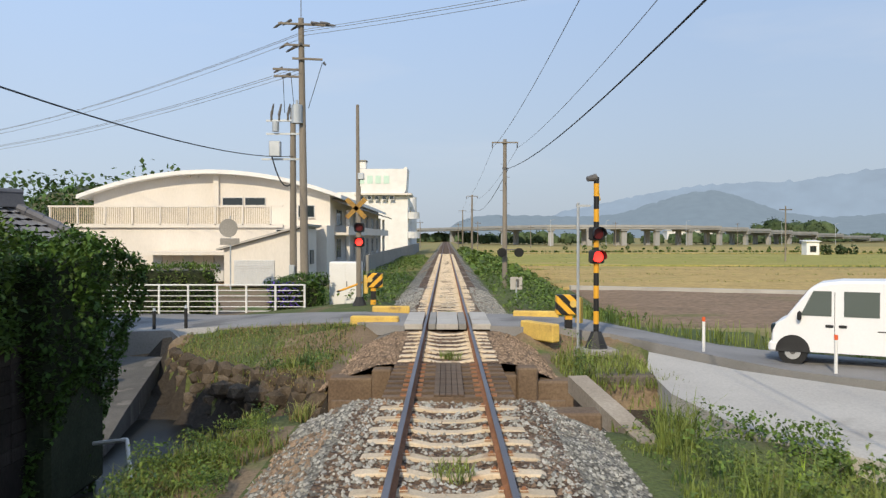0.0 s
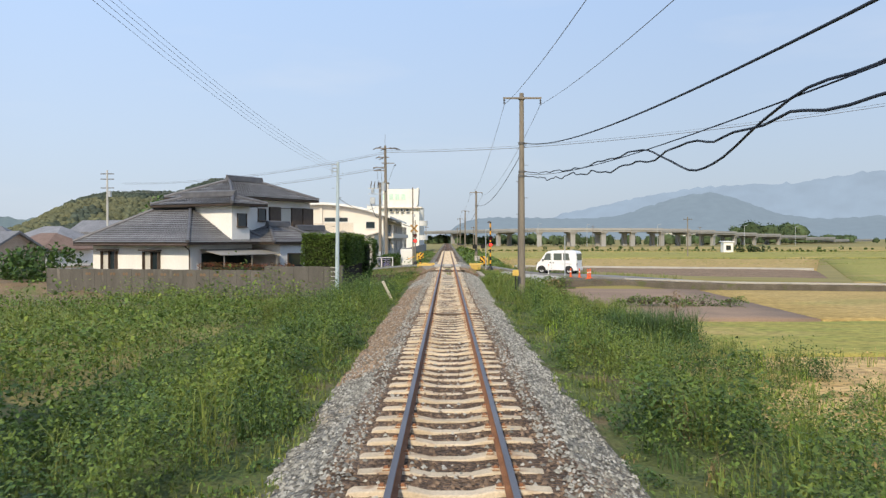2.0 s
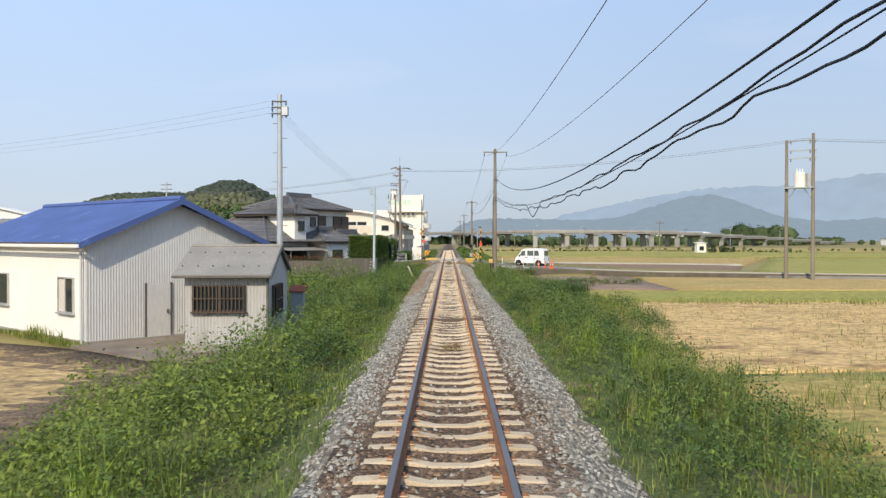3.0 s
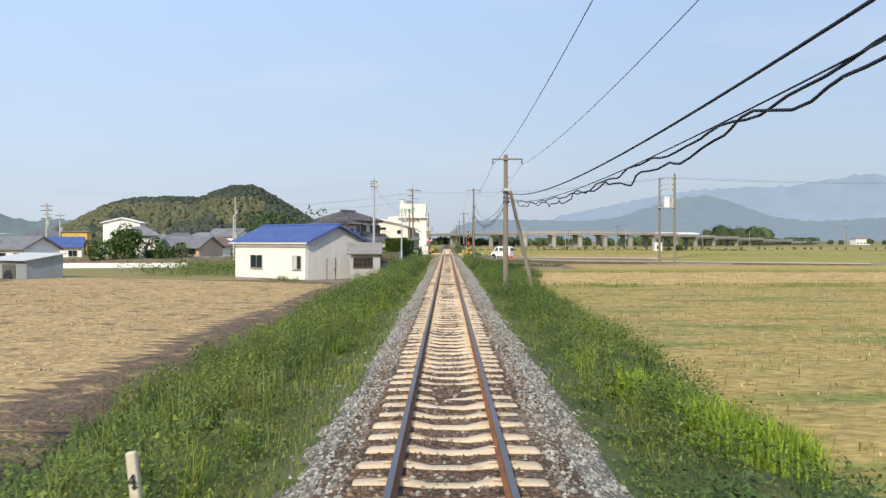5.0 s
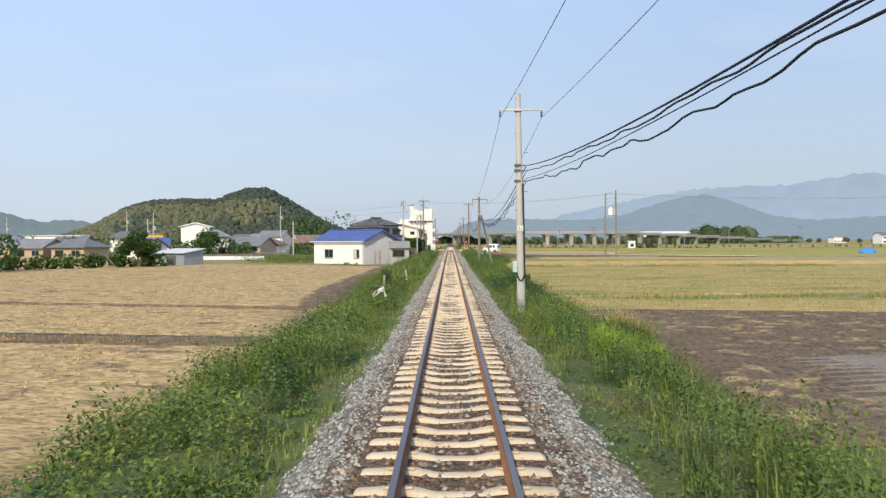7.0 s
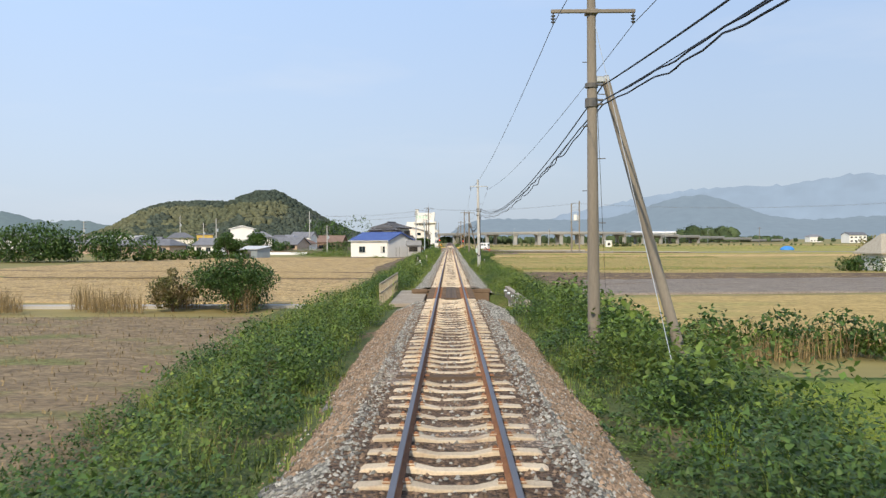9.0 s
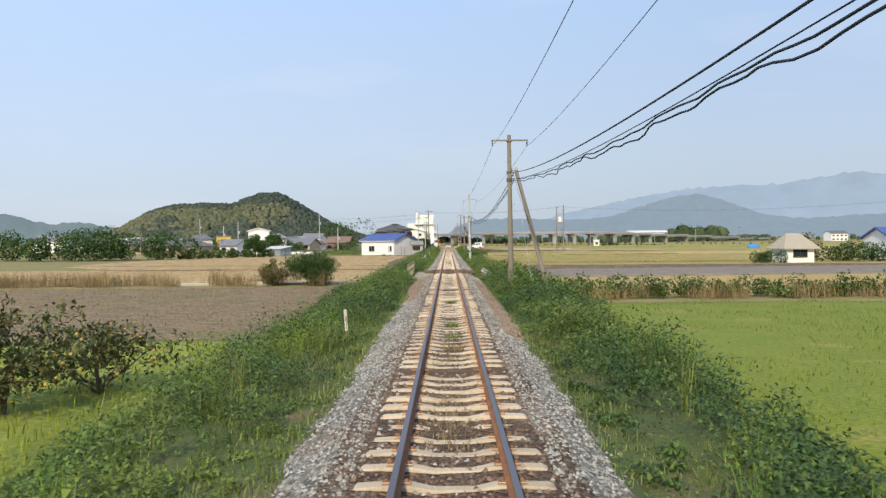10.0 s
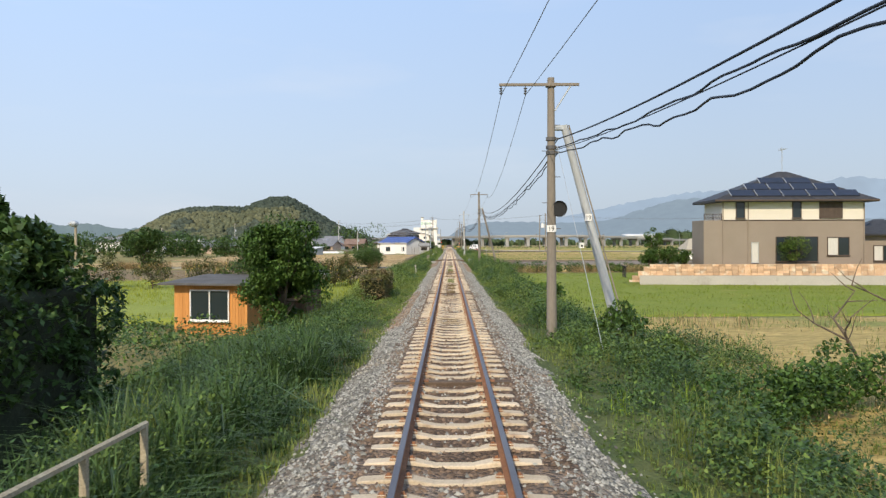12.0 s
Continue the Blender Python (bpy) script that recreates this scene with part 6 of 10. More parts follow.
tall = thing("power_pole", "tall grey concrete power pole carrying transformers and crossarms", "utility pole", (-6.2, 37.0, 0))
part("shaft", tube(B(), (0, 0, -1), (-0.15, 0, 11.75), 0.20, 0.12, 16), M_POLE, tall)
for z, h_, off in ((11.45, 1.05, 0.1), (10.55, 0.55, -0.15), (9.95, 0.65, 0.3), (9.5, 0.6, -0.6), (9.2, 0.55, -0.6)):
    bm = B()
    crossarm(bm, off - 0.15, -0.15, z, h_, 12)
    part("crossarm", bm, M_POLE, tall)
for x, y, z, dx, dy in ((-0.95, -0.2, 11.5, -1, 1), (-0.55, -0.2, 11.62, -1, 1), (-0.2, -0.2, 11.4, -1, 1), (0.35, -0.2, 11.5, 1, -1), (0.75, -0.2, 11.5, 1, -1), (1.0, -0.2, 11.4, 1, -1),
                        (-0.7, -0.2, 10.6, -1, 1), (-0.4, -0.2, 10.45, -1, 1), (-0.1, -0.2, 10.6, -1, 1), (0.85, -0.2, 9.8, 0.25, 0.1), (-0.95, -0.2, 9.55, -1, 1), (-0.6, -0.2, 9.3, -1, 1)):
    bm = tube(B(), (x, y, z), (x + 0.22 * dx, y + 0.2 * dy, z - 0.06), 0.07, 0.05, 8)
    tube(bm, (x + 0.24 * dx, y + 0.22 * dy, z - 0.07), (x + 0.42 * dx, y + 0.38 * dy, z - 0.12), 0.06, 0.03, 8)
    part("insulator", bm, M_DARKSTEEL, tall, "dark strain insulator")
for x0, z0, x1, z1 in ((-0.9, 9.15, -0.95, 7.7), (-0.55, 9.15, -0.5, 7.6), (0.8, 9.75, 0.1, 7.9)):
    part("drop_wire", tube(B(), (x0, -0.2, z0), (x1, 0.4, z1), 0.014, seg=5), M_CABLE, tall)
part("finial", tube(B(), (-0.15, 0, 11.6), (-0.15, 0, 12.9), 0.02, seg=6), M_DARKSTEEL, tall)
for x, z in ((-0.1, 7.6),):
    bm = tube(B(), (x - 0.2, -0.2, z - 0.45), (x - 0.2, -0.2, z + 0.35), 0.24, seg=14)
    tube(bm, (x - 0.2, -0.2, z + 0.35), (x - 0.2, -0.2, z + 0.55), 0.06, seg=8)
    part("transformer", bm, M_STEEL, tall, "grey drum transformer")
second = thing("service_pole", "shorter grey concrete service pole with meters and switch gear", "utility pole", (-7.0, 38.6, 0))
part("shaft", tube(B(), (0, 0, -1), (0, 0, 8.1), 0.18, 0.12, 14), M_POLE, second)
for x in (-0.95, -0.6, -0.2):
    bm = tube(B(), (x, -0.15, 7.75), (x + 0.1, -0.15, 8.25), 0.07, 0.035, 8)
    tube(bm, (x, -0.15, 7.5), (x, -0.15, 7.75), 0.05, seg=8)
    part("fuse", bm, M_DARKSTEEL, second, "dark cut-out fuse")
part("transformer", tube(B(), (-0.75, -0.2, 7.0), (-0.75, -0.2, 7.45), 0.16, seg=12), M_STEEL, second, "small grey drum transformer")
for z in (7.5, 6.9, 5.75):
    bm = B()
    crossarm(bm, -0.4, -0.12, z, 1.0 if z < 6 else 0.8, 0)
    part("crossarm", bm, M_STEEL, second)
part("switch_box", box(B(), -1.0, -0.5, -0.5, -0.1, 5.85, 6.55, 0.03), M_STEEL, second, "grey switch box")
lp = sag((-0.9, -0.3, 5.85), (-0.1, -0.18, 4.6), 0.5, 10)
bm = B()
for p, q in zip(lp, lp[1:]):
    tube(bm, p, q, 0.03, seg=6)
part("drop_cable", bm, M_CABLE, second)
part("meter_box", box(B(), -0.14, 0.1, -0.34, -0.18, 0.4, 0.95, 0.02), M_STEEL, second, "grey meter box")
thin = thing("signal_pole", "thin weathered steel pole beside the crossing warning lights", "pole", (-3.3, 31.6, 0))
part("shaft", tube(B(), (0, 0, -0.6), (-0.03, 0, 7.15), 0.09, 0.06, 12), M_POLE, thin)
part("bracket_lamp", box(B(), -0.02, 0.22, -0.14, 0.06, 4.35, 4.6, 0.03), M_STEEL, thin)
steelp = thing("steel_pole", "pale blue-grey galvanised steel pole in the weeds by the garden wall", "utility pole", (-6.38, -0.85, 0))
part("shaft", tube(B(), (0, 0, -1.2), (0.08, 0, 6.65), 0.125, 0.08, 14), mat("painted_steel", (0.44, 0.52, 0.56), (0.38, 0.46, 0.50), 0.5, 2, 30, 0.02, grain=0.08), steelp)
for k_ in range(7):
    s = -1 if k_ % 2 else 1
    part("step_bolt", tube(B(), (0.1 * s, 0, 2.4 + k_ * 0.55), (0.28 * s, 0, 2.4 + k_ * 0.55), 0.012, seg=5), M_DARKSTEEL, steelp)
bm = B()
for z in (6.1, 6.3, 6.5):
    tube(bm, (-0.25, -0.1, z), (0.05, -0.1, z), 0.03, seg=6)
    insulator(bm, -0.25, -0.1, z, 0.7)
part("rack", bm, M_STEEL, steelp, "small insulator rack")
bigl = thing("utility_pole", "pale galvanised utility pole behind the grey hut", "utility pole", (-7.0, -38.0, 0))
part("shaft", tube(B(), (0, 0, -1.4), (0, 0, 8.2), 0.15, 0.095, 14), M_STEEL, bigl)
for k_ in range(10):
    s = -1 if k_ % 2 else 1
    part("step_bolt", tube(B(), (0.1 * s, 0, 1.6 + k_ * 0.6), (0.3 * s, 0, 1.6 + k_ * 0.6), 0.012, seg=5), M_DARKSTEEL, bigl)
bm = B()
for z in (7.4, 7.65, 7.9):
    tube(bm, (-0.28, -0.1, z), (0.28, -0.1, z), 0.03, seg=6)
    insulator(bm, -0.28, -0.1, z, 0.9)
    insulator(bm, 0.28, -0.1, z, 0.9)
part("rack", bm, M_DARKSTEEL, bigl, "stacked insulator rack")
part("fuse_box", box(B(), 0.1, 0.38, -0.2, 0.0, 7.3, 7.7, 0.03), M_STEEL, bigl)
hp = thing("transformer_stand", "pair of concrete poles with a platform transformer by the road", "transformer pole", (32.0, 4.6, 0))
for dx, dy, zt in ((-0.9, 0.75, 11.4), (0.9, -0.75, 11.9)):
    part("shaft", tube(B(), (dx, dy, -1.5), (dx, dy, zt), 0.19, 0.13, 14), M_POLE, hp)
part("platform", box(B(), -1.3, 1.3, -0.5, 0.5, -0.06, 0.06, m=pose(0, 0, 7.0, 0, 0, -40)), M_STEEL, hp)
bm = tube(B(), (0.0, 0, 7.06), (0.0, 0, 8.4), 0.5, seg=16)
for q in (-0.25, 0, 0.25):
    tube(bm, (q, 0, 8.4), (q, 0, 8.75), 0.06, 0.04, 8)
part("transformer", bm, M_WHITE, hp, "white drum transformer")
part("cabinet", box(B(), 0.45, 0.85, -0.7, -0.2, 7.06, 8.3, 0.03), M_STEEL, hp)
for z in (9.7, 10.4, 11.3):
    part("crossarm", box(B(), -1.2, 1.5, -0.05, 0.05, -0.05, 0.05, m=pose(0, 0, z, 0, 0, -40)), M_STEEL, hp)
    for q in (-0.8, 0.9, 1.3):
        bm = B()
        insulator(bm, q * 0.77, -q * 0.64, z - 0.06, 1.2)
        part("insulator", bm, M_DARKSTEEL, hp)
part("brace", tube(B(), (-0.85, 0.7, 5.9), (-0.3, 0.2, 6.95), 0.04, seg=6), M_STEEL, hp)
part("brace", tube(B(), (0.85, -0.7, 5.9), (0.3, -0.2, 6.95), 0.04, seg=6), M_STEEL, hp)

# overhead lines across the track and along the lane
for z, dy in ((11.25, 0.0), (11.1, 0.4), (11.05, -0.4)):
    wire("power_line", sag((-6.3, 37 + dy, z), (32.2, 4.2 + dy, z + 0.2), 0.9, 30), 0.011, M_WIRE, "thin power line crossing over the track", "wire", group="power lines")
    wire("power_line", sag((32.2, 4.2 + dy, z + 0.2), (110, -30 + dy, z - 0.4), 1.6, 30), 0.011, M_WIRE, "thin power line running over the fields", "wire", group="power lines")
    wire("power_line", sag((-6.3, 37 + dy, z - 0.1), (-48, 76 + dy * 2, z - 0.6), 0.9, 30), 0.011, M_WIRE, "thin power line beside the lane", "wire", group="power lines")
    wire("power_line", sag((-6.3, 37 + dy, z - 1.6), (-48, 74 + dy * 2, z - 1.9), 0.9, 30), 0.011, M_WIRE, "thin power line beside the lane", "wire", group="power lines")
for k_, z in enumerate((6.1, 6.25, 6.4, 6.55)):
    wire("service_line", sag((-6.5, -0.9, z), (-7.2, -38, z + 1.35), 0.5, 24), 0.0045, M_WIRE, "thin service wire between two street poles", "wire", group="service wires")
wire("service_line", sag((-6.4, -0.9, 4.7), (-7.0, 38.6, 5.9), 0.75, 24), 0.016, M_CABLE, "thin service wire to the crossing pole", "wire", group="service wires")
for z in (7.45, 7.7, 7.95):
    wire("service_line", sag((-7.3, -38, z), (-52, -6, z + 1.0), 0.8, 24), 0.004, M_WIRE, "thin service wire leading to the village", "wire", group="service wires")

# ---- level crossing, lane and stream ----
road = thing("lane", "narrow grey asphalt lane crossing the track", "road", kind="structure")


def ribbon(bm, pts, zf, th=0.3, step=0.8):
    """A road sheet between two edge lines given as (x, ya, yb) stations."""
    rows_ = []
    for (x0, a0, b0), (x1, a1, b1) in zip(pts, pts[1:]):
        n = max(1, int(abs(x1 - x0) / step))
        for i in range(n):
            t = i / n
            x = x0 + (x1 - x0) * t
            rows_.append((x, a0 + (a1 - a0) * t, b0 + (b1 - b0) * t))
    rows_.append(pts[-1])
    v = []
    for x, a, b in rows_:
        z = float(zf(x))
        v.append([bm.verts.new(p) for p in ((x, a, z - th), (x, a, z), (x, (a + b) / 2, z + 0.03), (x, b, z), (x, b, z - th))])
    for p, q in zip(v, v[1:]):
        for i in range(4):
            bm.faces.new((p[i], q[i], q[i + 1], p[i + 1]))
    bmesh.ops.recalc_face_normals(bm, faces=bm.faces)
    return bm


part("road_surface", ribbon(B(), [(1.1, 21.7, 25.2), (4, 20.8, 24.5), (7, 17.6, 21.6), (12, 13.6, 17.8), (20, 10.0, 13.6), (34, 6.2, 9.8), (70, 0.0, 4.5), (160, -12, -6)], road_z), M_ASPHALT, road)
part("road_surface", ribbon(B(), [(-1.1, 21.7, 25.2), (-2.5, 22.7, 25.9), (-4, 23.3, 26.6), (-6.5, 24.4, 28.7), (-9, 24.4, 30.5), (-14, 24.7, 30.8), (-24, 26.5, 31.5), (-50, 31.5, 35.5)], road_z), M_ASPHALT, road)
# crossing deck: concrete panels between and beside the rails
for x0, x1 in ((-1.12, -0.64), (-0.49, -0.30), (-0.28, 0.28), (0.30, 0.49), (0.64, 1.12)):
    for i in range(3):
        y = 21.72 + i * 1.16
        part("deck_panel", box(B(), x0, x1, y, y + 1.145, -0.16, -0.012, 0.008), M_SLATE if abs(x0) in (0.49, 0.30) else M_PALECONC, road, "concrete crossing panel")
kb = [((-2.6, -1.3), (22.6, 22.85)), ((-2.3, -1.15), (25.9, 26.1)), ((1.9, 3.2), (24.2, 24.4)), ((1.65, 2.95), (20.95, 21.2))]
for i, ((x0, x1), (y0, y1)) in enumerate(kb):
    k_ = thing("kerb_block", "chipped yellow-painted concrete kerb block at the crossing", "kerb", ((x0 + x1) / 2, (y0 + y1) / 2, -0.35), (-4, 3, -8, -58)[i], group="crossing kerbs")
    part("block", box(B(), -(x1 - x0) / 2, (x1 - x0) / 2, -0.12, 0.12, 0.0, 0.45, 0.03), M_YELLOW, k_)
# concrete apron and stream covers on the right
apron = tagged(part("concrete_apron", slab(B(), [(4.6, 19.3, -0.40), (6.0, 17.4, -0.52), (8.8, 14.6, -0.62), (7.6, 11.0, -0.72), (5.9, 11.1, -0.78), (4.6, 12.4, -0.72), (4.0, 15.1, -0.58), (4.1, 17.4, -0.5)], 0.7), M_PALECONC), "pale concrete apron beside the lane", "pavement", kind="structure")
bank = tagged(part("roadside_retaining_wall", slab(B(), [(8.7, 14.3, -0.645), (20, 9.9, -0.93), (60, 1.6, -1.12), (60, 1.1, -1.14), (20, 9.35, -0.95), (13, 11.4, -0.83), (7.5, 10.8, -0.70)], 0.7), M_MOSSCONC), "mossy concrete edge below the lane", "wall", kind="structure")
for (xa_, ya_, za_), (xb_, yb_, zb_) in (((13.0, 12.75, -0.66), (20, 9.8, -0.80)), ((20, 9.8, -0.80), (60, 1.5, -1.0))):
    tagged(part("lane_coping", slab(B(), [(xa_, ya_ + 0.2, za_), (xb_, yb_ + 0.2, zb_), (xb_, yb_ - 0.2, zb_), (xa_, ya_ - 0.2, za_)][::-1], 0.2), M_PALECONC), "pale concrete coping along the lane", "kerb", kind="structure")
for q_ in (((8.5, 58.5), (32, 49.6), (32, 48.9), (8.5, 57.8)), ((32, 49.6), (41, 46.2), (41, 45.5), (32, 48.9))):
    tagged(part("canal_edge", slab(B(), [(x_, y_, -1.12) for x_, y_ in q_[::-1]], 0.4), M_PALECONC), "pale concrete canal edge in the fields", "canal edge", kind="structure")
beams = [((2.3, 15.0), (2.78, 11.5), -0.24)]
tagged(part("plinth_wall", box(B(), 2.9, 4.05, 16.4, 19.2, -1.9, -0.46, 0.04), M_MOSSCONC), "dark mossy block under the warning light", "wall", kind="structure")
for a, b, z in beams:
    d = Vector((b[0] - a[0], b[1] - a[1], 0)).normalized() * 1.0
    n_ = Vector((-d.y, d.x, 0)) * 0.17
    p = [Vector((*a, z)) + n_, Vector((*b, z - 0.35)) + n_, Vector((*b, z - 0.35)) - n_, Vector((*a, z)) - n_]
    tagged(part("concrete_beam", slab(B(), [tuple(q) for q in p], 0.3), M_TANCONC), "old concrete beam beside the stream cut", "beam", group="concrete beams")
# stone lining of the stream cut
lining = thing("stream_wall", "dark rubble stone wall lining the stream cut", "stone wall", kind="structure")
rs = random.Random(4)
st_me = []
for v_ in range(4):
    bm = B()
    bmesh.ops.create_icosphere(bm, subdivisions=1, radius=0.5)
    for v in bm.verts:
        v.co = Vector((v.co.x * 1.1, v.co.y * 0.7, v.co.z * 0.85)) * rs.uniform(0.85, 1.12)
    ob = part("stone", bm, mat("dark_rubble_%d" % v_, (0.07, 0.055, 0.04), (0.12, 0.095, 0.07), 0.95, 3, 25, 0.5, rnd=0.3), lining)
    ob.matrix_basis = pose(-3.6 - v_ * 0.5, 17.7 + v_ * 0.45, -1.2) @ Matrix.Scale(0.55, 4)
    st_me.append(ob.data)
for i in range(12):
    for j in range(6):
        x = -2.6 - i * 0.42 + rs.uniform(-0.08, 0.08)
        yc = float(stream_far(x))
        share("stone", rs.choice(st_me), lining, pose(x, yc - 0.12 + 0.1 * j, -2.1 + j * 0.25, rs.uniform(-20, 20), rs.uniform(-20, 20), rs.uniform(-50, -10)) @ Matrix.Scale(rs.uniform(0.42, 0.6), 4))
water = tagged(part("stream_water", slab(B(), [(-9.5, 24.0, -2.06), (-9.5, 11.5, -2.06), (5.5, 11.5, -2.06), (5.5, 16.5, -2.06), (-3, 17.5, -2.06), (-6, 20.5, -2.06)], 0.05), mat("still_dark_water", (0.012, 0.013, 0.011), (0.02, 0.019, 0.015), 0.3, 0.6, 8, 0.1, spec=0.06)), "still dark water in the stream cut", "water", kind="structure")
# pale path in dark concrete, so the shade on it is painted in
path = tagged(part("stream_path", slab(B(), [(-9.8, 23.6, -1.1), (-8.5, 15.6, -1.9), (-6.7, 16.4, -1.85), (-7.1, 18.6, -1.6), (-7.9, 23.4, -1.1)], 0.6), M_OLDCONC), "concrete path down to the stream, its shade painted dark", "path", kind="structure")
hr = thing("hand_rail", "bent white pipe handrail by the stream path", "handrail", (-4.86, 13.0, -1.75))
bm = tube(B(), (0, 0, -0.3), (-0.3, 0.5, 0.72), 0.032, seg=8)
tube(bm, (-0.3, 0.5, 0.72), (-1.0, 0.9, 0.56), 0.032, seg=8)
part("pipe", bm, M_WHITE, hr)
tagged(part("lane_wall", slab(B(), [(-6.6, 24.38, -0.36), (-7.9, 24.38, -0.44), (-9.6, 24.38, -0.5), (-14, 24.6, -0.52), (-14, 24.25, -0.52), (-9.6, 24.05, -0.5), (-7.9, 24.05, -0.44), (-7.2, 23.5, -0.8), (-6.7, 23.6, -0.75)], 1.5), M_CONC), "weathered concrete wall under the lane", "wall", kind="structure")

# ---- crossing warning lights ----
def warning_light(name, at, rz, label, lamp_zs, lit, htop, post=None):
    w = thing(name, label, "crossing signal", at, rz)
    part("post", tube(B(), (0, 0, 0.25), (0, 0, htop), 0.065, seg=12), post or M_WARN, w, "weathered grey post" if post else "yellow and black banded post")
    part("base", tube(B(), (0, 0, 0.0), (0, 0, 0.42), 0.30, 0.12, 8), M_BLACK, w, "black cone base")
    for i, z in enumerate(lamp_zs):
        hd = part("lamp_head", box(B(), -0.17, 0.17, -0.12, 0.10, z - 0.16, z + 0.16, 0.04), M_BLACK, w, "black lamp head")
        bm = tube(B(), (0, -0.12, z), (0, -0.145, z), 0.125, seg=18)
        part("lens", bm, M_RED if i == lit else M_REDOFF, hd, "red lens")
        bm = tube(B(), (0, -0.12, z), (0, -0.32, z), 0.15, 0.16, 18, cap=False)
        for v in list(bm.verts):
            if v.co.z < z - 0.05 and v.co.y < -0.2:
                v.co.y = -0.13
        part("hood", bm, M_BLACK, hd, "black lamp hood")
    return w


sr = warning_light("crossing_signal", (3.5, 19.9, -0.42), 8, "yellow and black crossing warning light beside the lane", (2.18, 2.72), 0, 4.05)
bm = tube(B(), (-0.24, -0.06, 4.0), (-0.02, -0.02, 4.04), 0.06, 0.09, 12)
part("bell", bm, M_DARKSTEEL, sr, "dark warning bell")
part("top_strut", tube(B(), (0, 0, 3.9), (0.09, 0, 3.5), 0.02, seg=6), M_YELLOW, sr)
part("plinth", box(B(), -0.42, 0.42, -0.42, 0.42, -0.5, 0.03, 0.03), M_CONC, sr, "concrete plinth")
sl_ = warning_light("crossing_signal", (-3.0, 29.0, -0.25), 0, "crossing warning light with crossed yellow boards beside the white cabinet", (2.3, 2.8), 0, 3.2, M_POLE)
M_OLDYELLOW = mat("weathered_dark_yellow", (0.42, 0.24, 0.05), (0.24, 0.14, 0.05), 0.8, 4, 30, 0.1, grain=0.3)
for a in (45, -45):
    bm = box(B(), -0.46, 0.46, -0.012, 0.012, -0.08, 0.08, 0.005, m=pose(-0.1, -0.14, 3.45, 0, a, 0))
    part("cross_board", bm, M_OLDYELLOW, sl_, "weathered yellow crossbuck board")
part("extension", tube(B(), (0, 0, 3.1), (0, 0, 4.2), 0.05, seg=10), M_POLE, sl_)


def barrier(at, rz, label):
    b_ = thing("barrier_machine", label, "barrier", at, rz)
    part("pedestal", box(B(), -0.09, 0.09, -0.09, 0.09, 0, 0.75, 0.01), M_WARN, b_, "banded pedestal")
    part("drive_box", box(B(), -0.32, 0.2, -0.16, 0.16, 0.72, 1.22, 0.03), M_WARN2, b_, "yellow and black striped drive box")
    part("arm_pivot", tube(B(), (0.1, -0.2, 1.0), (0.1, 0.2, 1.0), 0.09, seg=12), M_YELLOW, b_)
    part("counterweight", box(B(), 0.18, 0.36, -0.05, 0.05, 0.5, 1.15, 0.02), M_YELLOW, b_)
    return b_


barrier((3.05, 21.3, -0.45), 0, "striped yellow and black barrier machine by the lane")
b2 = barrier((-2.55, 29.3, -0.25), 180, "striped yellow and black barrier machine by the cabinet")
part("stub_arm", tube(B(), (0.1, -0.1, 1.0), (1.3, -0.3, 0.55), 0.035, seg=8), M_WARN, b2, "short barrier arm stub")
pole_r = thing("barrier_rest_pole", "thin grey steel pole at the crossing", "pole", (3.15, 20.4, -0.5))
part("shaft", tube(B(), (0, 0, 0), (0, 0, 3.55), 0.035, seg=8), M_STEEL, pole_r)
part("bracket", box(B(), -0.05, 0.3, -0.03, 0.03, 3.45, 3.5), M_STEEL, pole_r)
cab = thing("relay_cabinet", "pale grey steel relay cabinet on a rusty plinth", "cabinet", (-3.95, 33.2, 0))
part("body", box(B(), -0.62, 0.62, -0.35, 0.35, -0.45, 1.25, 0.03), M_WHITE, cab, "chipped pale grey body")
part("plinth", box(B(), -0.68, 0.68, -0.4, 0.4, -0.65, -0.45, 0.02), M_RUSTSHEET, cab)
part("door", box(B(), -0.57, -0.01, -0.365, -0.352, -0.38, 1.18, 0.004), M_WHITE, cab)
part("door", box(B(), 0.01, 0.57, -0.365, -0.352, -0.38, 1.18, 0.004), M_WHITE, cab)
part("handle", box(B(), 0.05, 0.08, -0.39, -0.366, 0.3, 0.5), M_DARKSTEEL, cab)
mk = thing("indicator_sign", "small pale grey sign board on a short post", "sign", (3.0, 36.5, -0.6))
part("post", tube(B(), (0, 0, 0), (0, 0, 0.9), 0.04, seg=8), M_STEEL, mk)
part("board", box(B(), -0.26, 0.26, -0.03, 0.0, 0.55, 1.1, 0.01), M_PALECONC, mk)
part("bar", box(B(), -0.02, 0.12, -0.034, -0.031, 0.65, 1.0), M_DARKSTEEL, mk)
horns = thing("loudspeaker_pair", "two dark warning loudspeakers hung on a trackside pole", "loudspeaker", (3.3, 47.6, 1.35))
for x in (-0.2, 0.75):
    part("horn", tube(B(), (x, 0.2, 0.1), (x, -0.25, 0.0), 0.1, 0.27, 12), M_BLACK, horns)
part("bracket", tube(B(), (-0.2, 0.1, 0.15), (0.75, 0.1, 0.15), 0.03, seg=6), M_DARKSTEEL, horns)
rs_ = thing("road_sign", "round road sign seen from its grey back", "road sign", (-11.6, 45.4, -0.6))
part("post", tube(B(), (0, 0, 0), (0, 0, 3.95), 0.04, seg=8), M_STEEL, rs_)
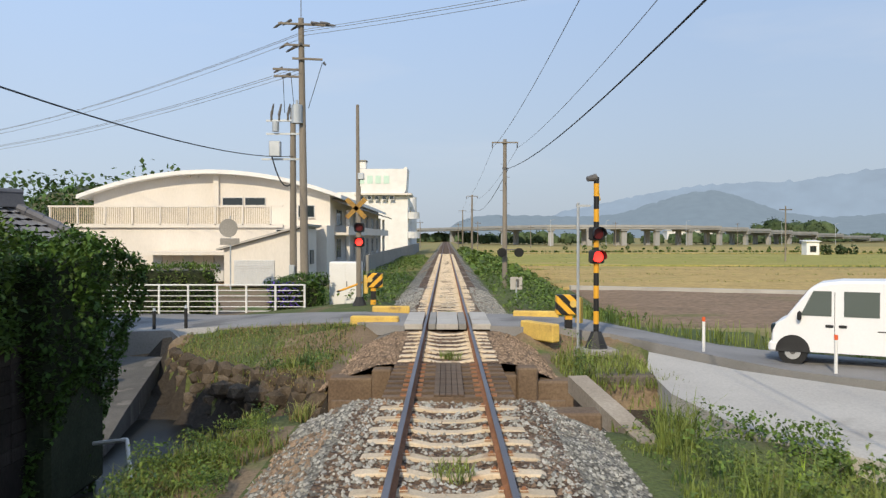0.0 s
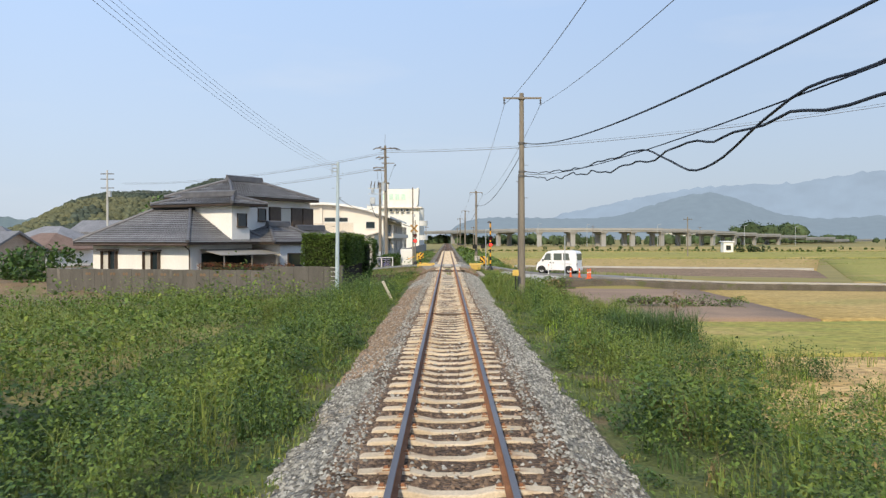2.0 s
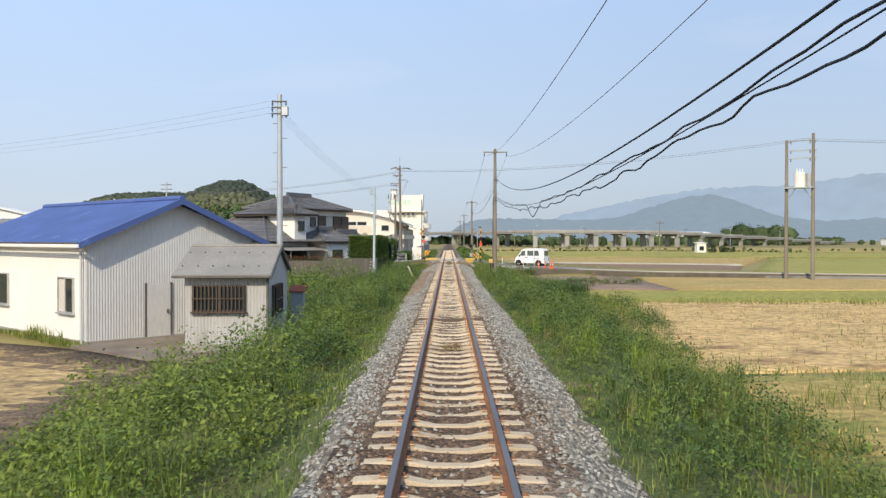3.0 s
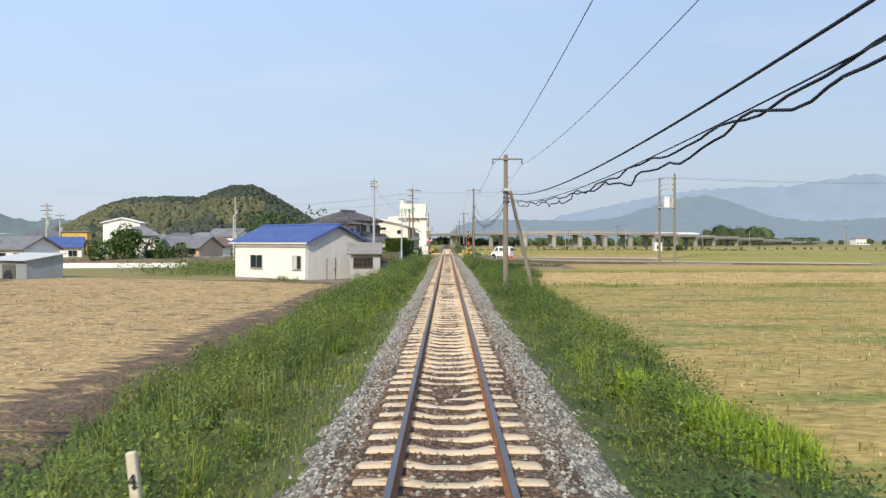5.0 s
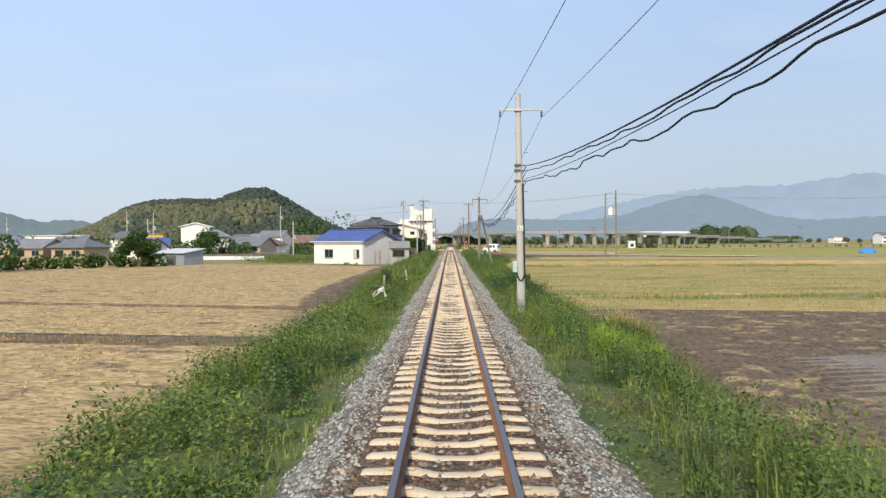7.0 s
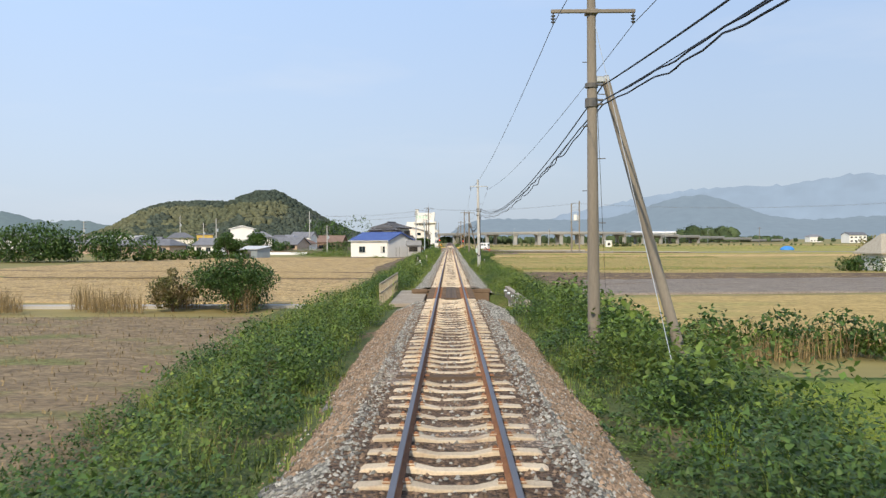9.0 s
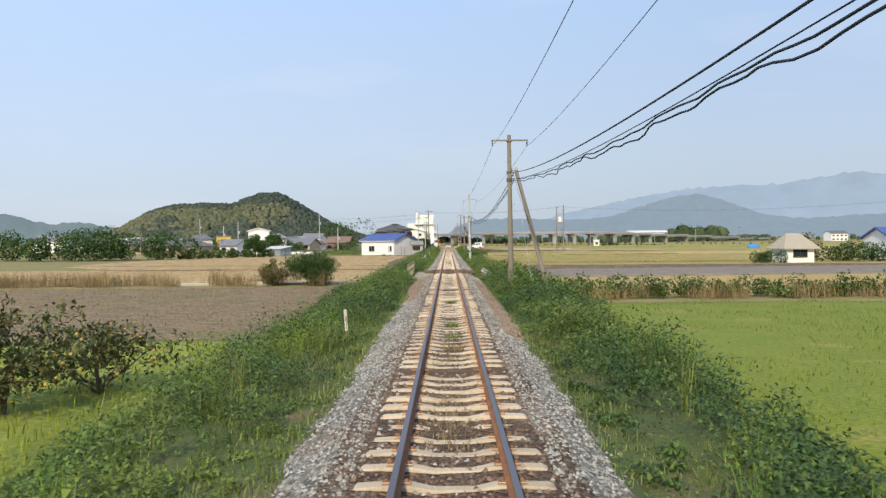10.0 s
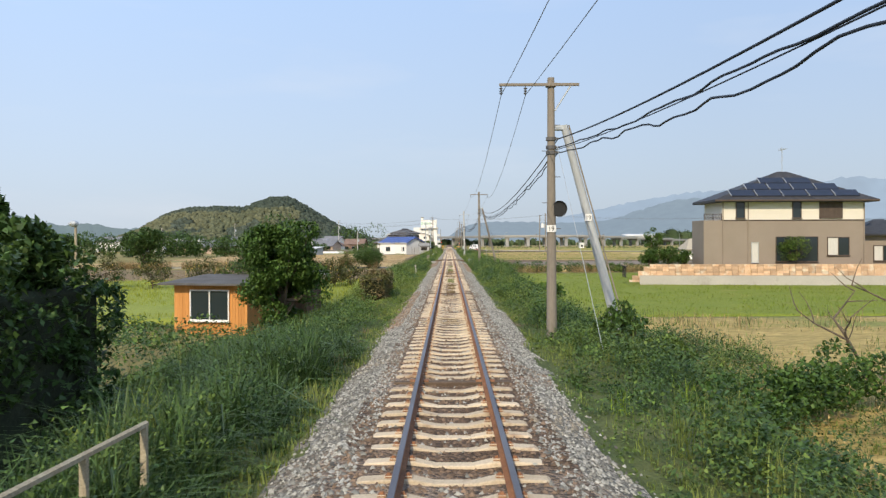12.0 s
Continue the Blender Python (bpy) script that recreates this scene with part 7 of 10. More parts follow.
part("disc", tube(B(), (-0.1, -0.05, 3.3), (-0.1, -0.03, 3.3), 0.5, seg=24), M_SLATE, rs_, "grey sign back")
part("plate", box(B(), -0.55, 0.5, -0.05, -0.03, 2.4, 2.75, 0.01), M_SLATE, rs_)

# white pipe fence along the lane
fence = thing("pipe_fence", "white tubular pipe fence along the lane", "fence", (0, 0, 0))
for i in range(15):
    x = -20.2 + i * 1.07
    part("post", tube(B(), (x, 31.0, -0.7), (x, 31.0, 0.48), 0.04, seg=8), M_WHITE, fence)
for z in (0.46, 0.26, 0.06, -0.14, -0.34, -0.5):
    part("rail", tube(B(), (-20.2, 31.0, z), (-5.22, 31.0, z), 0.028 if z > 0.4 else 0.014, seg=6), M_WHITE, fence)
for x, y in ((-8.55, 24.62), (-7.8, 25.2)):
    bl = thing("bollard", "short dark banded bollard at the lane edge", "bollard", (x, y, float(road_z(x))), group="lane bollards")
    part("post", tube(B(), (0, 0, 0), (0, 0, 0.62), 0.05, seg=10), M_BLACK, bl)
    part("cap", tube(B(), (0, 0, 0.62), (0, 0, 0.7), 0.05, 0.03, 10), M_STEEL, bl)
for x, y in ((5.85, 19.3), (7.95, 17.3)):
    wp = thing("marker_post", "slim white road marker post with a red band", "post", (x, y, float(road_z(x)) - 0.12), group="road marker posts")
    part("post", tube(B(), (0, 0, 0), (0, 0, 0.9), 0.035, seg=10), M_WHITE, wp)
    part("band", tube(B(), (0, 0, 0.82), (0, 0, 0.92), 0.038, seg=10), M_CONE, wp)
sp = thing("sign_pole", "thin bare steel pole in a concrete footing", "pole", (8.7, 13.4, -0.75))
part("shaft", tube(B(), (0, 0, 0), (0, 0, 3.2), 0.035, seg=8), M_STEEL, sp)
part("footing", tube(B(), (0, 0, -0.1), (0, 0, 0.06), 0.4, 0.36, 14), M_WHITE, sp)
for i, (x, y) in enumerate(((9.3, 14.6), (9.9, 14.2), (10.6, 13.6), (10.3, 12.8))):
    cn = thing("traffic_cone", "slim orange traffic cone with pale bands", "traffic cone", (x, y, -0.72), group="traffic cones")
    part("base", box(B(), -0.16, 0.16, -0.16, 0.16, 0, 0.05, 0.01), M_CONE, cn)
    part("body", tube(B(), (0, 0, 0.05), (0, 0, 0.72), 0.085, 0.04, 12), M_CONE, cn)
    part("band", tube(B(), (0, 0, 0.42), (0, 0, 0.5), 0.066, 0.06, 12), M_WHITE, cn)

# ---- the van ----
van = thing("van", "small white high-roofed microvan waiting at the crossing", "van", (7.13, 18.65, -0.58), -27.0)
# local x runs from nose to tail, y to the far side
VB = [(0.0, 0.32), (0.02, 0.75), (0.10, 0.92), (0.28, 1.02), (0.78, 1.68), (0.98, 1.80), (1.4, 1.86), (2.6, 1.88), (3.15, 1.83), (3.30, 1.70), (3.36, 1.1), (3.38, 0.55), (3.34, 0.30)]
bm = B()
ring = []
for s, yy in ((0, 0.0), (1, 0.06), (2, 1.38), (3, 1.44)):
    row = []
    for x, z in VB:
        inx = 0.06 if s in (0, 3) else 0.0
        dz = -0.05 if (s in (0, 3) and z > 1.5) else 0.0
        row.append(bm.verts.new((x + (inx if x < 1.7 else -inx) * 0.5, yy, z + dz)))
    ring.append(row)
for a, b in zip(ring, ring[1:]):
    for i in range(len(VB)):
        j = (i + 1) % len(VB)
        bm.faces.new((a[i], a[j], b[j], b[i]))
bm.faces.new(ring[0][::-1])
bm.faces.new(ring[-1])
bmesh.ops.recalc_face_normals(bm, faces=bm.faces)
part("body", bm, M_CARWHITE, van, "white painted body")
M_CARGLASS = glass("car_glass", (0.11, 0.13, 0.12), 0.08)


def side_pane(x0, x1, x0t, x1t, z0=1.10, z1=1.64, y=-0.004):
    f = lambda x, z: (x, y - 0.004, z)
    b_ = B()
    vs = [f(x0, z0), f(x1, z0), f(x1t, z1), f(x0t, z1)]
    v0 = [b_.verts.new(p) for p in vs] + [b_.verts.new((p[0], p[1] + 0.02, p[2])) for p in vs]
    for q in ((0, 1, 2, 3), (7, 6, 5, 4), (0, 4, 5, 1), (1, 5, 6, 2), (2, 6, 7, 3), (3, 7, 4, 0)):
        b_.faces.new([v0[i] for i in q])
    bmesh.ops.recalc_face_normals(b_, faces=b_.faces)
    return b_


for a in ((0.60, 1.22, 0.86, 1.22), (1.46, 2.14, 1.46, 2.14), (2.26, 2.80, 2.26, 2.70)):
    part("side_window", side_pane(*a), M_CARGLASS, van, "tinted side window")
b_ = B()
slab(b_, [(3.345, 0.18, 1.12), (3.345, 1.26, 1.12), (3.30, 1.22, 1.66), (3.30, 0.22, 1.66)], 0.0)
part("rear_window", box(B(), 3.31, 3.372, 0.16, 1.28, 1.08, 1.62, 0.02), M_CARGLASS, van, "dark rear window")
b_.free()
bm = B()
vs = [bm.verts.new(p) for p in ((0.27, 0.12, 1.05), (0.27, 1.32, 1.05), (0.74, 1.26, 1.65), (0.74, 0.18, 1.65))]
bm.faces.new(vs)
bmesh.ops.solidify(bm, geom=bm.faces[:], thickness=0.02)
part("windscreen", bm, M_CARGLASS, van)
for x in (0.45, 2.72):
    for y in (0.10, 1.34):
        wh = new("wheel")
        wh.parent = van
        wh.matrix_basis = pose(x, y, 0.30)
        b_ = tube(B(), (0, -0.08, 0), (0, 0.08, 0), 0.30, seg=24)
        bmesh.ops.bevel(b_, geom=[e for e in b_.edges if e.calc_length() < 0.1], offset=0.02, segments=1)
        part("tyre", b_, M_RUBBER, wh)
        b_ = tube(B(), (0, -0.09, 0), (0, 0.09, 0), 0.165, seg=20)
        part("rim", b_, M_ALU, wh, "silver steel rim")
        b_ = tube(B(), (0, -0.098, 0), (0, -0.06, 0), 0.06, seg=12)
        part("hub", b_, M_DARKSTEEL, wh)
for x in (0.45, 2.72):
    b_ = tube(B(), (x, -0.012, 0.32), (x, 0.02, 0.32), 0.35, seg=24)
    bmesh.ops.bisect_plane(b_, geom=b_.verts[:] + b_.edges[:] + b_.faces[:], plane_co=(0, 0, 0.30), plane_no=(0, 0, -1), clear_outer=True)
    part("wheel_arch", b_, M_BLACK, van)
for x in (1.10, 1.36):
    part("door_handle", box(B(), x, x + 0.16, -0.025, 0.01, 0.86, 0.92, 0.01), M_BLACK, van, "black door handle")
part("slide_rail", box(B(), 2.1, 2.95, -0.008, 0.01, 0.80, 0.825), M_DARKSTEEL, van)
for x in (1.28,):
    part("door_seam", box(B(), x - 0.006, x + 0.006, -0.006, 0.01, 0.40, 1.62), M_DARKSTEEL, van)
part("bumper", box(B(), -0.05, 0.22, -0.01, 1.45, 0.28, 0.52, 0.05), M_CARWHITE, van)
part("bumper", box(B(), 3.25, 3.42, -0.01, 1.45, 0.28, 0.52, 0.04), M_CARWHITE, van)
part("tail_lamp", box(B(), 3.30, 3.385, 0.03, 0.14, 0.60, 0.88, 0.01), M_REDOFF, van, "red tail lamp")
part("tail_lamp", box(B(), 3.30, 3.385, 1.30, 1.41, 0.60, 0.88, 0.01), M_REDOFF, van, "red tail lamp")
part("head_lamp", box(B(), 0.0, 0.12, 0.02, 0.24, 0.68, 0.90, 0.03), M_GLASS, van)
part("mirror", box(B(), 0.55, 0.63, -0.17, -0.01, 1.0, 1.2, 0.03), M_BLACK, van)

# ---- garden wall and dark fence of the house ----
gw = thing("garden_wall", "stained grey concrete garden wall with patterned vents", "wall", kind="structure")
segs = [((-6.4, 0.45), (-11.1, 1.85), 0.58), ((-11.1, 1.85), (-26.5, 6.4), 0.32)]
for (ax_, ay), (bx, by), zt in segs:
    d = Vector((bx - ax_, by - ay, 0))
    L = d.length
    a_ = math.degrees(math.atan2(d.y, d.x))
    n_ = int(L / 0.9)
    for i in range(n_):
        p = Vector((ax_, ay, 0)) + d * (i / n_)
        o = part("wall_panel", box(B(), 0.004, L / n_ - 0.004, -0.09, 0.09, -1.5, zt + 0.012 * ((i * 5) % 3), 0.012), M_OLDCONC, gw)
        o.matrix_basis = pose(p.x, p.y, 0, 0, 0, a_)
        if zt < 0.5 and i % 1 == 0 and i < 14:
            vb = B()
            for q in (-1, 1):
                tube(vb, (L / n_ / 2 + q * 0.11, 0.085, zt - 0.3), (L / n_ / 2 + q * 0.11, 0.105, zt - 0.3), 0.1, seg=10)
            vo = part("vent_block", vb, M_MUDCONC, gw, "pierced vent block")
            vo.matrix_basis = pose(p.x, p.y, 0, 0, 0, a_)
part("end_pier", box(B(), -6.52, -6.2, 0.3, 0.72, -1.5, 0.66, 0.02), M_OLDCONC, gw)
for i in range(7):
    part("ladder_rung", tube(B(), (-6.9, 0.28, -1.0 + i * 0.26), (-6.5, 0.28, -1.0 + i * 0.26), 0.012, seg=6), M_WHITE, gw)
bf = thing("dark_block_wall", "blackened concrete block wall along the house plot", "wall", kind="structure")
part("base", box(B(), -6.34, -6.22, 0.74, 12.78, -1.95, -1.0, 0.01), M_FENCE, bf)
blk = part("block", box(B(), -0.06, 0.06, 0.004, 0.396, 0.003, 0.197, 0.008), M_FENCE, bf)
blk.matrix_basis = pose(-6.28, 0.75, -1.0)
for r_i in range(8):
    for i in range(30):
        if r_i or i:
            share("block", blk.data, bf, pose(-6.28 + 0.004 * ((i * 5 + r_i * 3) % 3 - 1), 0.75 + i * 0.4, -1.0 + r_i * 0.2))
for i in range(16):
    part("coping", box(B(), -6.36, -6.20, 0.72 + i * 0.755, 1.465 + i * 0.755, 0.60, 0.655, 0.008), M_FENCE, bf)

# ---- trackside small things ----
ws = thing("walk_slab", "pale concrete footway slab beside the bridge", "slab", (0, 0, 0))
for i in range(3):
    y = -176.6 + i * 3.08
    part("slab", box(B(), -2.62, -1.22, y, y + 3.06, -0.62, -0.46, 0.015), M_TANCONC, ws)
br = thing("bridge_railing", "rusted tan steel railing on the bridge footway", "railing", (0, 0, 0))
M_TANRAIL = mat("tan_painted_steel", (0.38, 0.34, 0.24), (0.30, 0.24, 0.16), 0.7, 5, 40, 0.1)
for i in range(11):
    y = -177.2 + i * 1.14
    part("post", box(B(), -2.98, -2.90, y, y + 0.06, -0.55, 0.42, 0.006), M_TANRAIL, br)
for z in (0.40, 0.0):
    part("rail", box(B(), -2.97, -2.91, -177.2, -165.7, z - 0.03, z + 0.03, 0.006), M_TANRAIL, br)
gb_ = thing("bridge_guard_beam", "pale concrete guard beam beside the bridge", "beam", (0, 0, 0))
part("beam", slab(B(), [(2.62, -171.0, -0.05), (2.82, -171.0, -0.05), (3.05, -180.0, -0.15), (2.85, -180.0, -0.15)], 0.5), M_TANCONC, gb_)
for i in range(4):
    y = -172.3 - i * 2.0
    part("bolt", tube(B(), (2.62 + 0.02 * i, y, -0.2), (2.5 + 0.02 * i, y, -0.2), 0.06, seg=8), M_STEEL, gb_)
    part("post", box(B(), 2.7, 2.85, y - 0.08, y + 0.08, -1.4, -0.2), M_PALECONC, gb_)


def stake(x, y, h, rz, tilt, label, num="", broken=False):
    s = thing("distance_post", label, "post", (x, y, float(gz(x, y)) - 0.05), rz, group="distance posts")
    part("post", box(B(), -0.045, 0.045, -0.04, 0.04, 0, h, 0.012, m=pose(0, 0, 0, 0, tilt, 0)), M_OLDWHITE, s, "white painted concrete post")
    if num:
        tcu = bpy.data.curves.new("number", "FONT")
        tcu.body, tcu.size, tcu.extrude, tcu.align_x = num, 0.17, 0.003, "CENTER"
        to = new("number_tmp", tcu)
        dg = bpy.context.evaluated_depsgraph_get()
        me = bpy.data.meshes.new_from_object(to.evaluated_get(dg))
        bpy.data.objects.remove(to)
        me.materials.clear()
        me.materials.append(M_BLACK)
        share("number", me, s, pose(0, 0, 0, 0, tilt, 0) @ pose(0, -0.064, h - 0.30, 90), "black painted figure")
    return s


lp_ = stake(-2.6, -10.2, 0.95, 10, -18, "leaning white distance post in the weeds")
lp_.matrix_basis = lp_.matrix_basis @ Matrix.Diagonal((1.5, 1, 1, 1))
stake(-2.72, -111.5, 1.02, 0, -6, "white distance post with a black figure", "4")
stake(-2.92, -213.8, 0.95, 0, -4, "white distance post with a black figure in dense weeds", "3")
fp = thing("gradient_post", "fallen white gradient post with a black arm and figure", "gradient post", (-2.92, -126.9, -0.42))
fp.matrix_basis = fp.matrix_basis @ Matrix.Scale(0.74, 4)
part("post", box(B(), -0.07, 0.07, -0.06, 0.06, 0, 0.78, 0.01, m=pose(0.1, 0, 0, 0, -25, 0)), M_WHITE, fp)
part("arm", box(B(), -0.85, 0.0, -0.03, 0.0, -0.09, 0.09, 0.006, m=pose(-0.15, 0.06, 0.72, 0, -8, 0)), M_BLACK, fp, "black-faced arm")
arm = part("arm", box(B(), -0.85, 0.05, -0.035, 0.0, -0.11, 0.11, 0.006, m=pose(-0.15, -0.09, 0.70, 0, -38, 0)), M_WHITE, fp, "white arm with a figure")
tcu = bpy.data.curves.new("figure", "FONT")
tcu.body, tcu.size, tcu.extrude = "6", 0.24, 0.003
to = new("number_tmp", tcu)
me = bpy.data.meshes.new_from_object(to.evaluated_get(bpy.context.evaluated_depsgraph_get()))
bpy.data.objects.remove(to)
me.materials.clear()
me.materials.append(M_BLACK)
share("number", me, fp, pose(-0.15, -0.09, 0.70, 0, -38, 0) @ pose(-0.55, -0.04, -0.09, 90), "black painted figure")
pf = thing("post_screen", "dark net-covered post fence overgrown with weeds", "fence", (0, 0, 0))
for y in (-118.9, -114.6):
    part("post", box(B(), -3.66, -3.54, y, y + 0.12, -1.0, 0.32, 0.008), M_CONC, pf)
part("screen", box(B(), -3.63, -3.57, -118.8, -114.6, -0.75, 0.28), mat("dark_net", (0.02, 0.03, 0.02), (0.04, 0.055, 0.03), 0.9, 4, 40, 0.4), pf, "dark green net")
yb = thing("yellow_marker", "yellow trackside marker box on a dark stake", "marker", (3.05, -11.2, 0))
part("stake", tube(B(), (0, 0, -0.8), (0, 0, 0.65), 0.03, seg=8), M_BLACK, yb)
part("box", box(B(), -0.14, 0.14, -0.1, 0.1, 0.55, 0.82, 0.02), M_YELLOW, yb, "yellow marker box")
fence2 = thing("wire_fence", "short concrete posts with sagging wire among the weeds", "fence", (0, 0, 0))
for i in range(6):
    part("post", box(B(), 3.60, 3.70, -121.3 + i * 1.7, -121.2 + i * 1.7, -1.0, 0.15 - 0.03 * (i % 2), 0.01), M_PALECONC, fence2)
for z in (0.05, -0.3):
    part("strand", tube(B(), (3.65, -121.3, z), (3.65, -112.7, z), 0.012, seg=5), M_STEEL, fence2)
hr2 = thing("step_railing", "rusted tan steel railing beside the line", "railing", (0, 0, 0))
part("rail", tube(B(), (-3.0, -278.7, 0.47), (-3.45, -283.9, 0.40), 0.035, seg=6), M_TANRAIL, hr2)
for t_ in (0.0, 0.22, 0.55, 0.9):
    y = -278.75 - 5.1 * t_
    z = 0.47 - 0.07 * t_
    part("post", box(B(), -3.03 - 0.45 * t_, -2.97 - 0.45 * t_, y - 0.03, y + 0.03, -1.1, z), M_TANRAIL, hr2)
lampp = thing("small_lamp_post", "slim tan post with a small lamp", "lamp post", (-12.6, -258.5, -1.05))
part("post", tube(B(), (0, 0, 0), (0, 0, 3.9), 0.045, seg=8), M_TANRAIL, lampp)
part("lamp", ball(B(), (-0.05, -0.05, 3.95), 0.14, 1.2, 1, 0.8), M_STEEL, lampp)

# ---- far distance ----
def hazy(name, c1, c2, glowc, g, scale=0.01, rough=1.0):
    """A far slope with haze painted in: dull forest colours under a bluish emission that stands for air light."""
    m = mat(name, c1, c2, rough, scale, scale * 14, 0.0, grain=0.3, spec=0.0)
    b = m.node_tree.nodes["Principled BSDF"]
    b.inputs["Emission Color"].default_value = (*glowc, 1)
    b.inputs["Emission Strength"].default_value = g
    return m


def ridge_mesh(name, dist, az0, az1, hf, material, label, n=260):
    """A backdrop ridge on an arc, azimuths in degrees from straight ahead (right positive)."""
    V, Fc = [], []
    rowsn = 6
    for i in range(n + 1):
        az = az0 + (az1 - az0) * i / n
        h = hf(az)
        for j in range(rowsn):
            t = j / (rowsn - 1)
            r = dist + 500 * t
            z = -20 + (h + 20) * (t ** 0.8)
            V.append((r * math.sin(radians(az)), r * math.cos(radians(az)) - 140, z))
    for i in range(n):
        for j in range(rowsn - 1):
            a = i * rowsn + j
            Fc.append((a, a + rowsn, a + rowsn + 1, a + 1))
    return tagged(raw(name, V, Fc, material, smooth=True), label, "mountains", kind="structure")


def bumps(az, items, seed, rough):
    h = sum(a * math.exp(-((az - c) / w) ** 2) for c, w, a in items)
    return h + rough * (float(vnoise(az * 3.1, 0.0, 1.0, seed)) + 0.5 * float(vnoise(az * 7.7, 3.0, 1.0, seed)))


# slopes that glow: the emission imitates haze over the distance
M_MT1 = hazy("far_mountain_haze_glow", (0.05, 0.07, 0.09), (0.055, 0.075, 0.095), (0.425, 0.52, 0.64), 0.735, 0.0006)
M_MT2 = hazy("mid_mountain_haze_glow", (0.03, 0.042, 0.045), (0.045, 0.056, 0.056), (0.345, 0.43, 0.53), 0.70, 0.002)
M_MT3 = hazy("low_hill_haze_glow", (0.05, 0.07, 0.06), (0.07, 0.09, 0.07), (0.34, 0.43, 0.52), 0.42, 0.006)
FAR = [(5 + 3 * i, 2.6, 0.7 * h) for i, h in enumerate((59, 141, 168, 225, 250, 250, 255, 314, 264, 300, 290, 280, 300, 280, 250, 230, 200))]
MID = [(2 * i - 1, 1.6, 0.766 * h) for i, h in enumerate((-30, 78, 85, 84, 81, 75, 84, 120, 160, 179, 130, 81, 71, 74, 80, 86, 70, 75, 70, 60))]
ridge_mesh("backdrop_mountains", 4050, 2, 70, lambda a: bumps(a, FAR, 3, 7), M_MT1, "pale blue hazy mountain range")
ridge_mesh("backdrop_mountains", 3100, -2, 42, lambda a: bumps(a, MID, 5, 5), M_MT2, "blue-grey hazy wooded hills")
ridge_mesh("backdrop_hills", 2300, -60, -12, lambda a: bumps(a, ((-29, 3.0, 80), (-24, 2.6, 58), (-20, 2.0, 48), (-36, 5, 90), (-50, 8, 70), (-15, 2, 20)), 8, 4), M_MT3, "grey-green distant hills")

# wooded hill on the left
hx = np.linspace(-470, -40, 110)
hy = np.linspace(560, 960, 70)
HX, HY = np.meshgrid(hx, hy, indexing="ij")


def hillh(x, y):
    pr = np.interp(x, [-440, -385, -354, -325, -303, -267, -238, -219, -206, -188, -179, -155, -135, -105, -60], [0, 7, 20, 39, 44, 45.5, 44, 52, 56, 56, 51, 37, 24, 11, 0])
    return pr * np.exp(-((y - 710) / 95) ** 2)


HZ = hillh(HX, HY) + (2.2 * vnoise(HX, HY, 11, 4) + 1.6 * vnoise(HX, HY, 5, 5)) * np.clip(hillh(HX, HY) / 12, 0, 1) - 3.0
m_ = len(hy)
p_, q_ = np.meshgrid(np.arange(len(hx) - 1), np.arange(m_ - 1), indexing="ij")
k = (p_ * m_ + q_).ravel()
M_HILL = mat("hill_forest", (0.06, 0.075, 0.055), (0.08, 0.09, 0.06), 1.0, 0.03, 0.4, 0.0, spec=0.0)
M_HILLTREE = mat("hill_tree_crowns", (0.055, 0.072, 0.058), (0.075, 0.09, 0.07), 1.0, 0.02, 0.3, 0.0, spec=0.0, island=0.18)
M_BAMBOO = mat("hill_bamboo_crowns", (0.10, 0.112, 0.07), (0.132, 0.135, 0.082), 1.0, 0.02, 0.3, 0.0, spec=0.0, island=0.18)
hill = thing("wooded_hill", "low wooded hill with paler bamboo groves", "hill", kind="structure")
raw("slope", np.stack([HX, HY, HZ], 2).reshape(-1, 3), np.stack([k, k + m_, k + m_ + 1, k + 1], 1), M_HILL, hill, smooth=True)


def clumps(xy, zbase, r, hgt, n_leaf, size, g=rng, lowest=-0.9):
    """Crowns of many small leaf cards about ball-shaped clumps: positions (N,2), one crown each."""
    pos = []
    for (x, y), z0, rr, hh in zip(xy, zbase, r, hgt):
        u = g.normal(0, 1, (n_leaf, 3))
        u /= np.linalg.norm(u, axis=1)[:, None]
        u[:, 2] = np.maximum(u[:, 2], lowest)
        rad = g.uniform(0.7, 1.05, n_leaf)[:, None]
        pos.append(np.array([x, y, z0]) + u * rad * np.array([rr, rr, hh]))
    pos = np.concatenate(pos)
    return leaves(pos, g.uniform(size * 0.7, size * 1.3, len(pos)), 0.9, 0.8, g)


def crowns(xy, zbase, r, hgt, g=rng):
    """Far tree crowns: low uneven domes, seven-sided and smooth."""
    n, k = len(r), 7
    a = np.arange(k) * 2 * np.pi / k
    rings = [np.stack([np.cos(a + 0.4 * j) * math.cos(e), np.sin(a + 0.4 * j) * math.cos(e), np.full(k, math.sin(e))], 1) for j, e in enumerate((-0.5, 0.2, 0.8))]
    o = np.concatenate(rings + [np.array([[0, 0, 1.0]])])
    v = o[None] * (1 + g.uniform(-0.22, 0.22, (n, len(o), 1))) * np.stack([r, r, hgt], 1)[:, None]
    v = v + np.concatenate([xy, zbase[:, None]], 1)[:, None]
    fo = []
    for j in range(2):
        for i in range(k):
            i2 = (i + 1) % k
            fo += [(j * k + i, j * k + i2, (j + 1) * k + i2), (j * k + i, (j + 1) * k + i2, (j + 1) * k + i)]
    fo += [(2 * k + i, 2 * k + (i + 1) % k, 3 * k) for i in range(k)]
    return v.reshape(-1, 3), (np.arange(n)[:, None, None] * len(o) + np.array(fo)[None]).reshape(-1, 3)


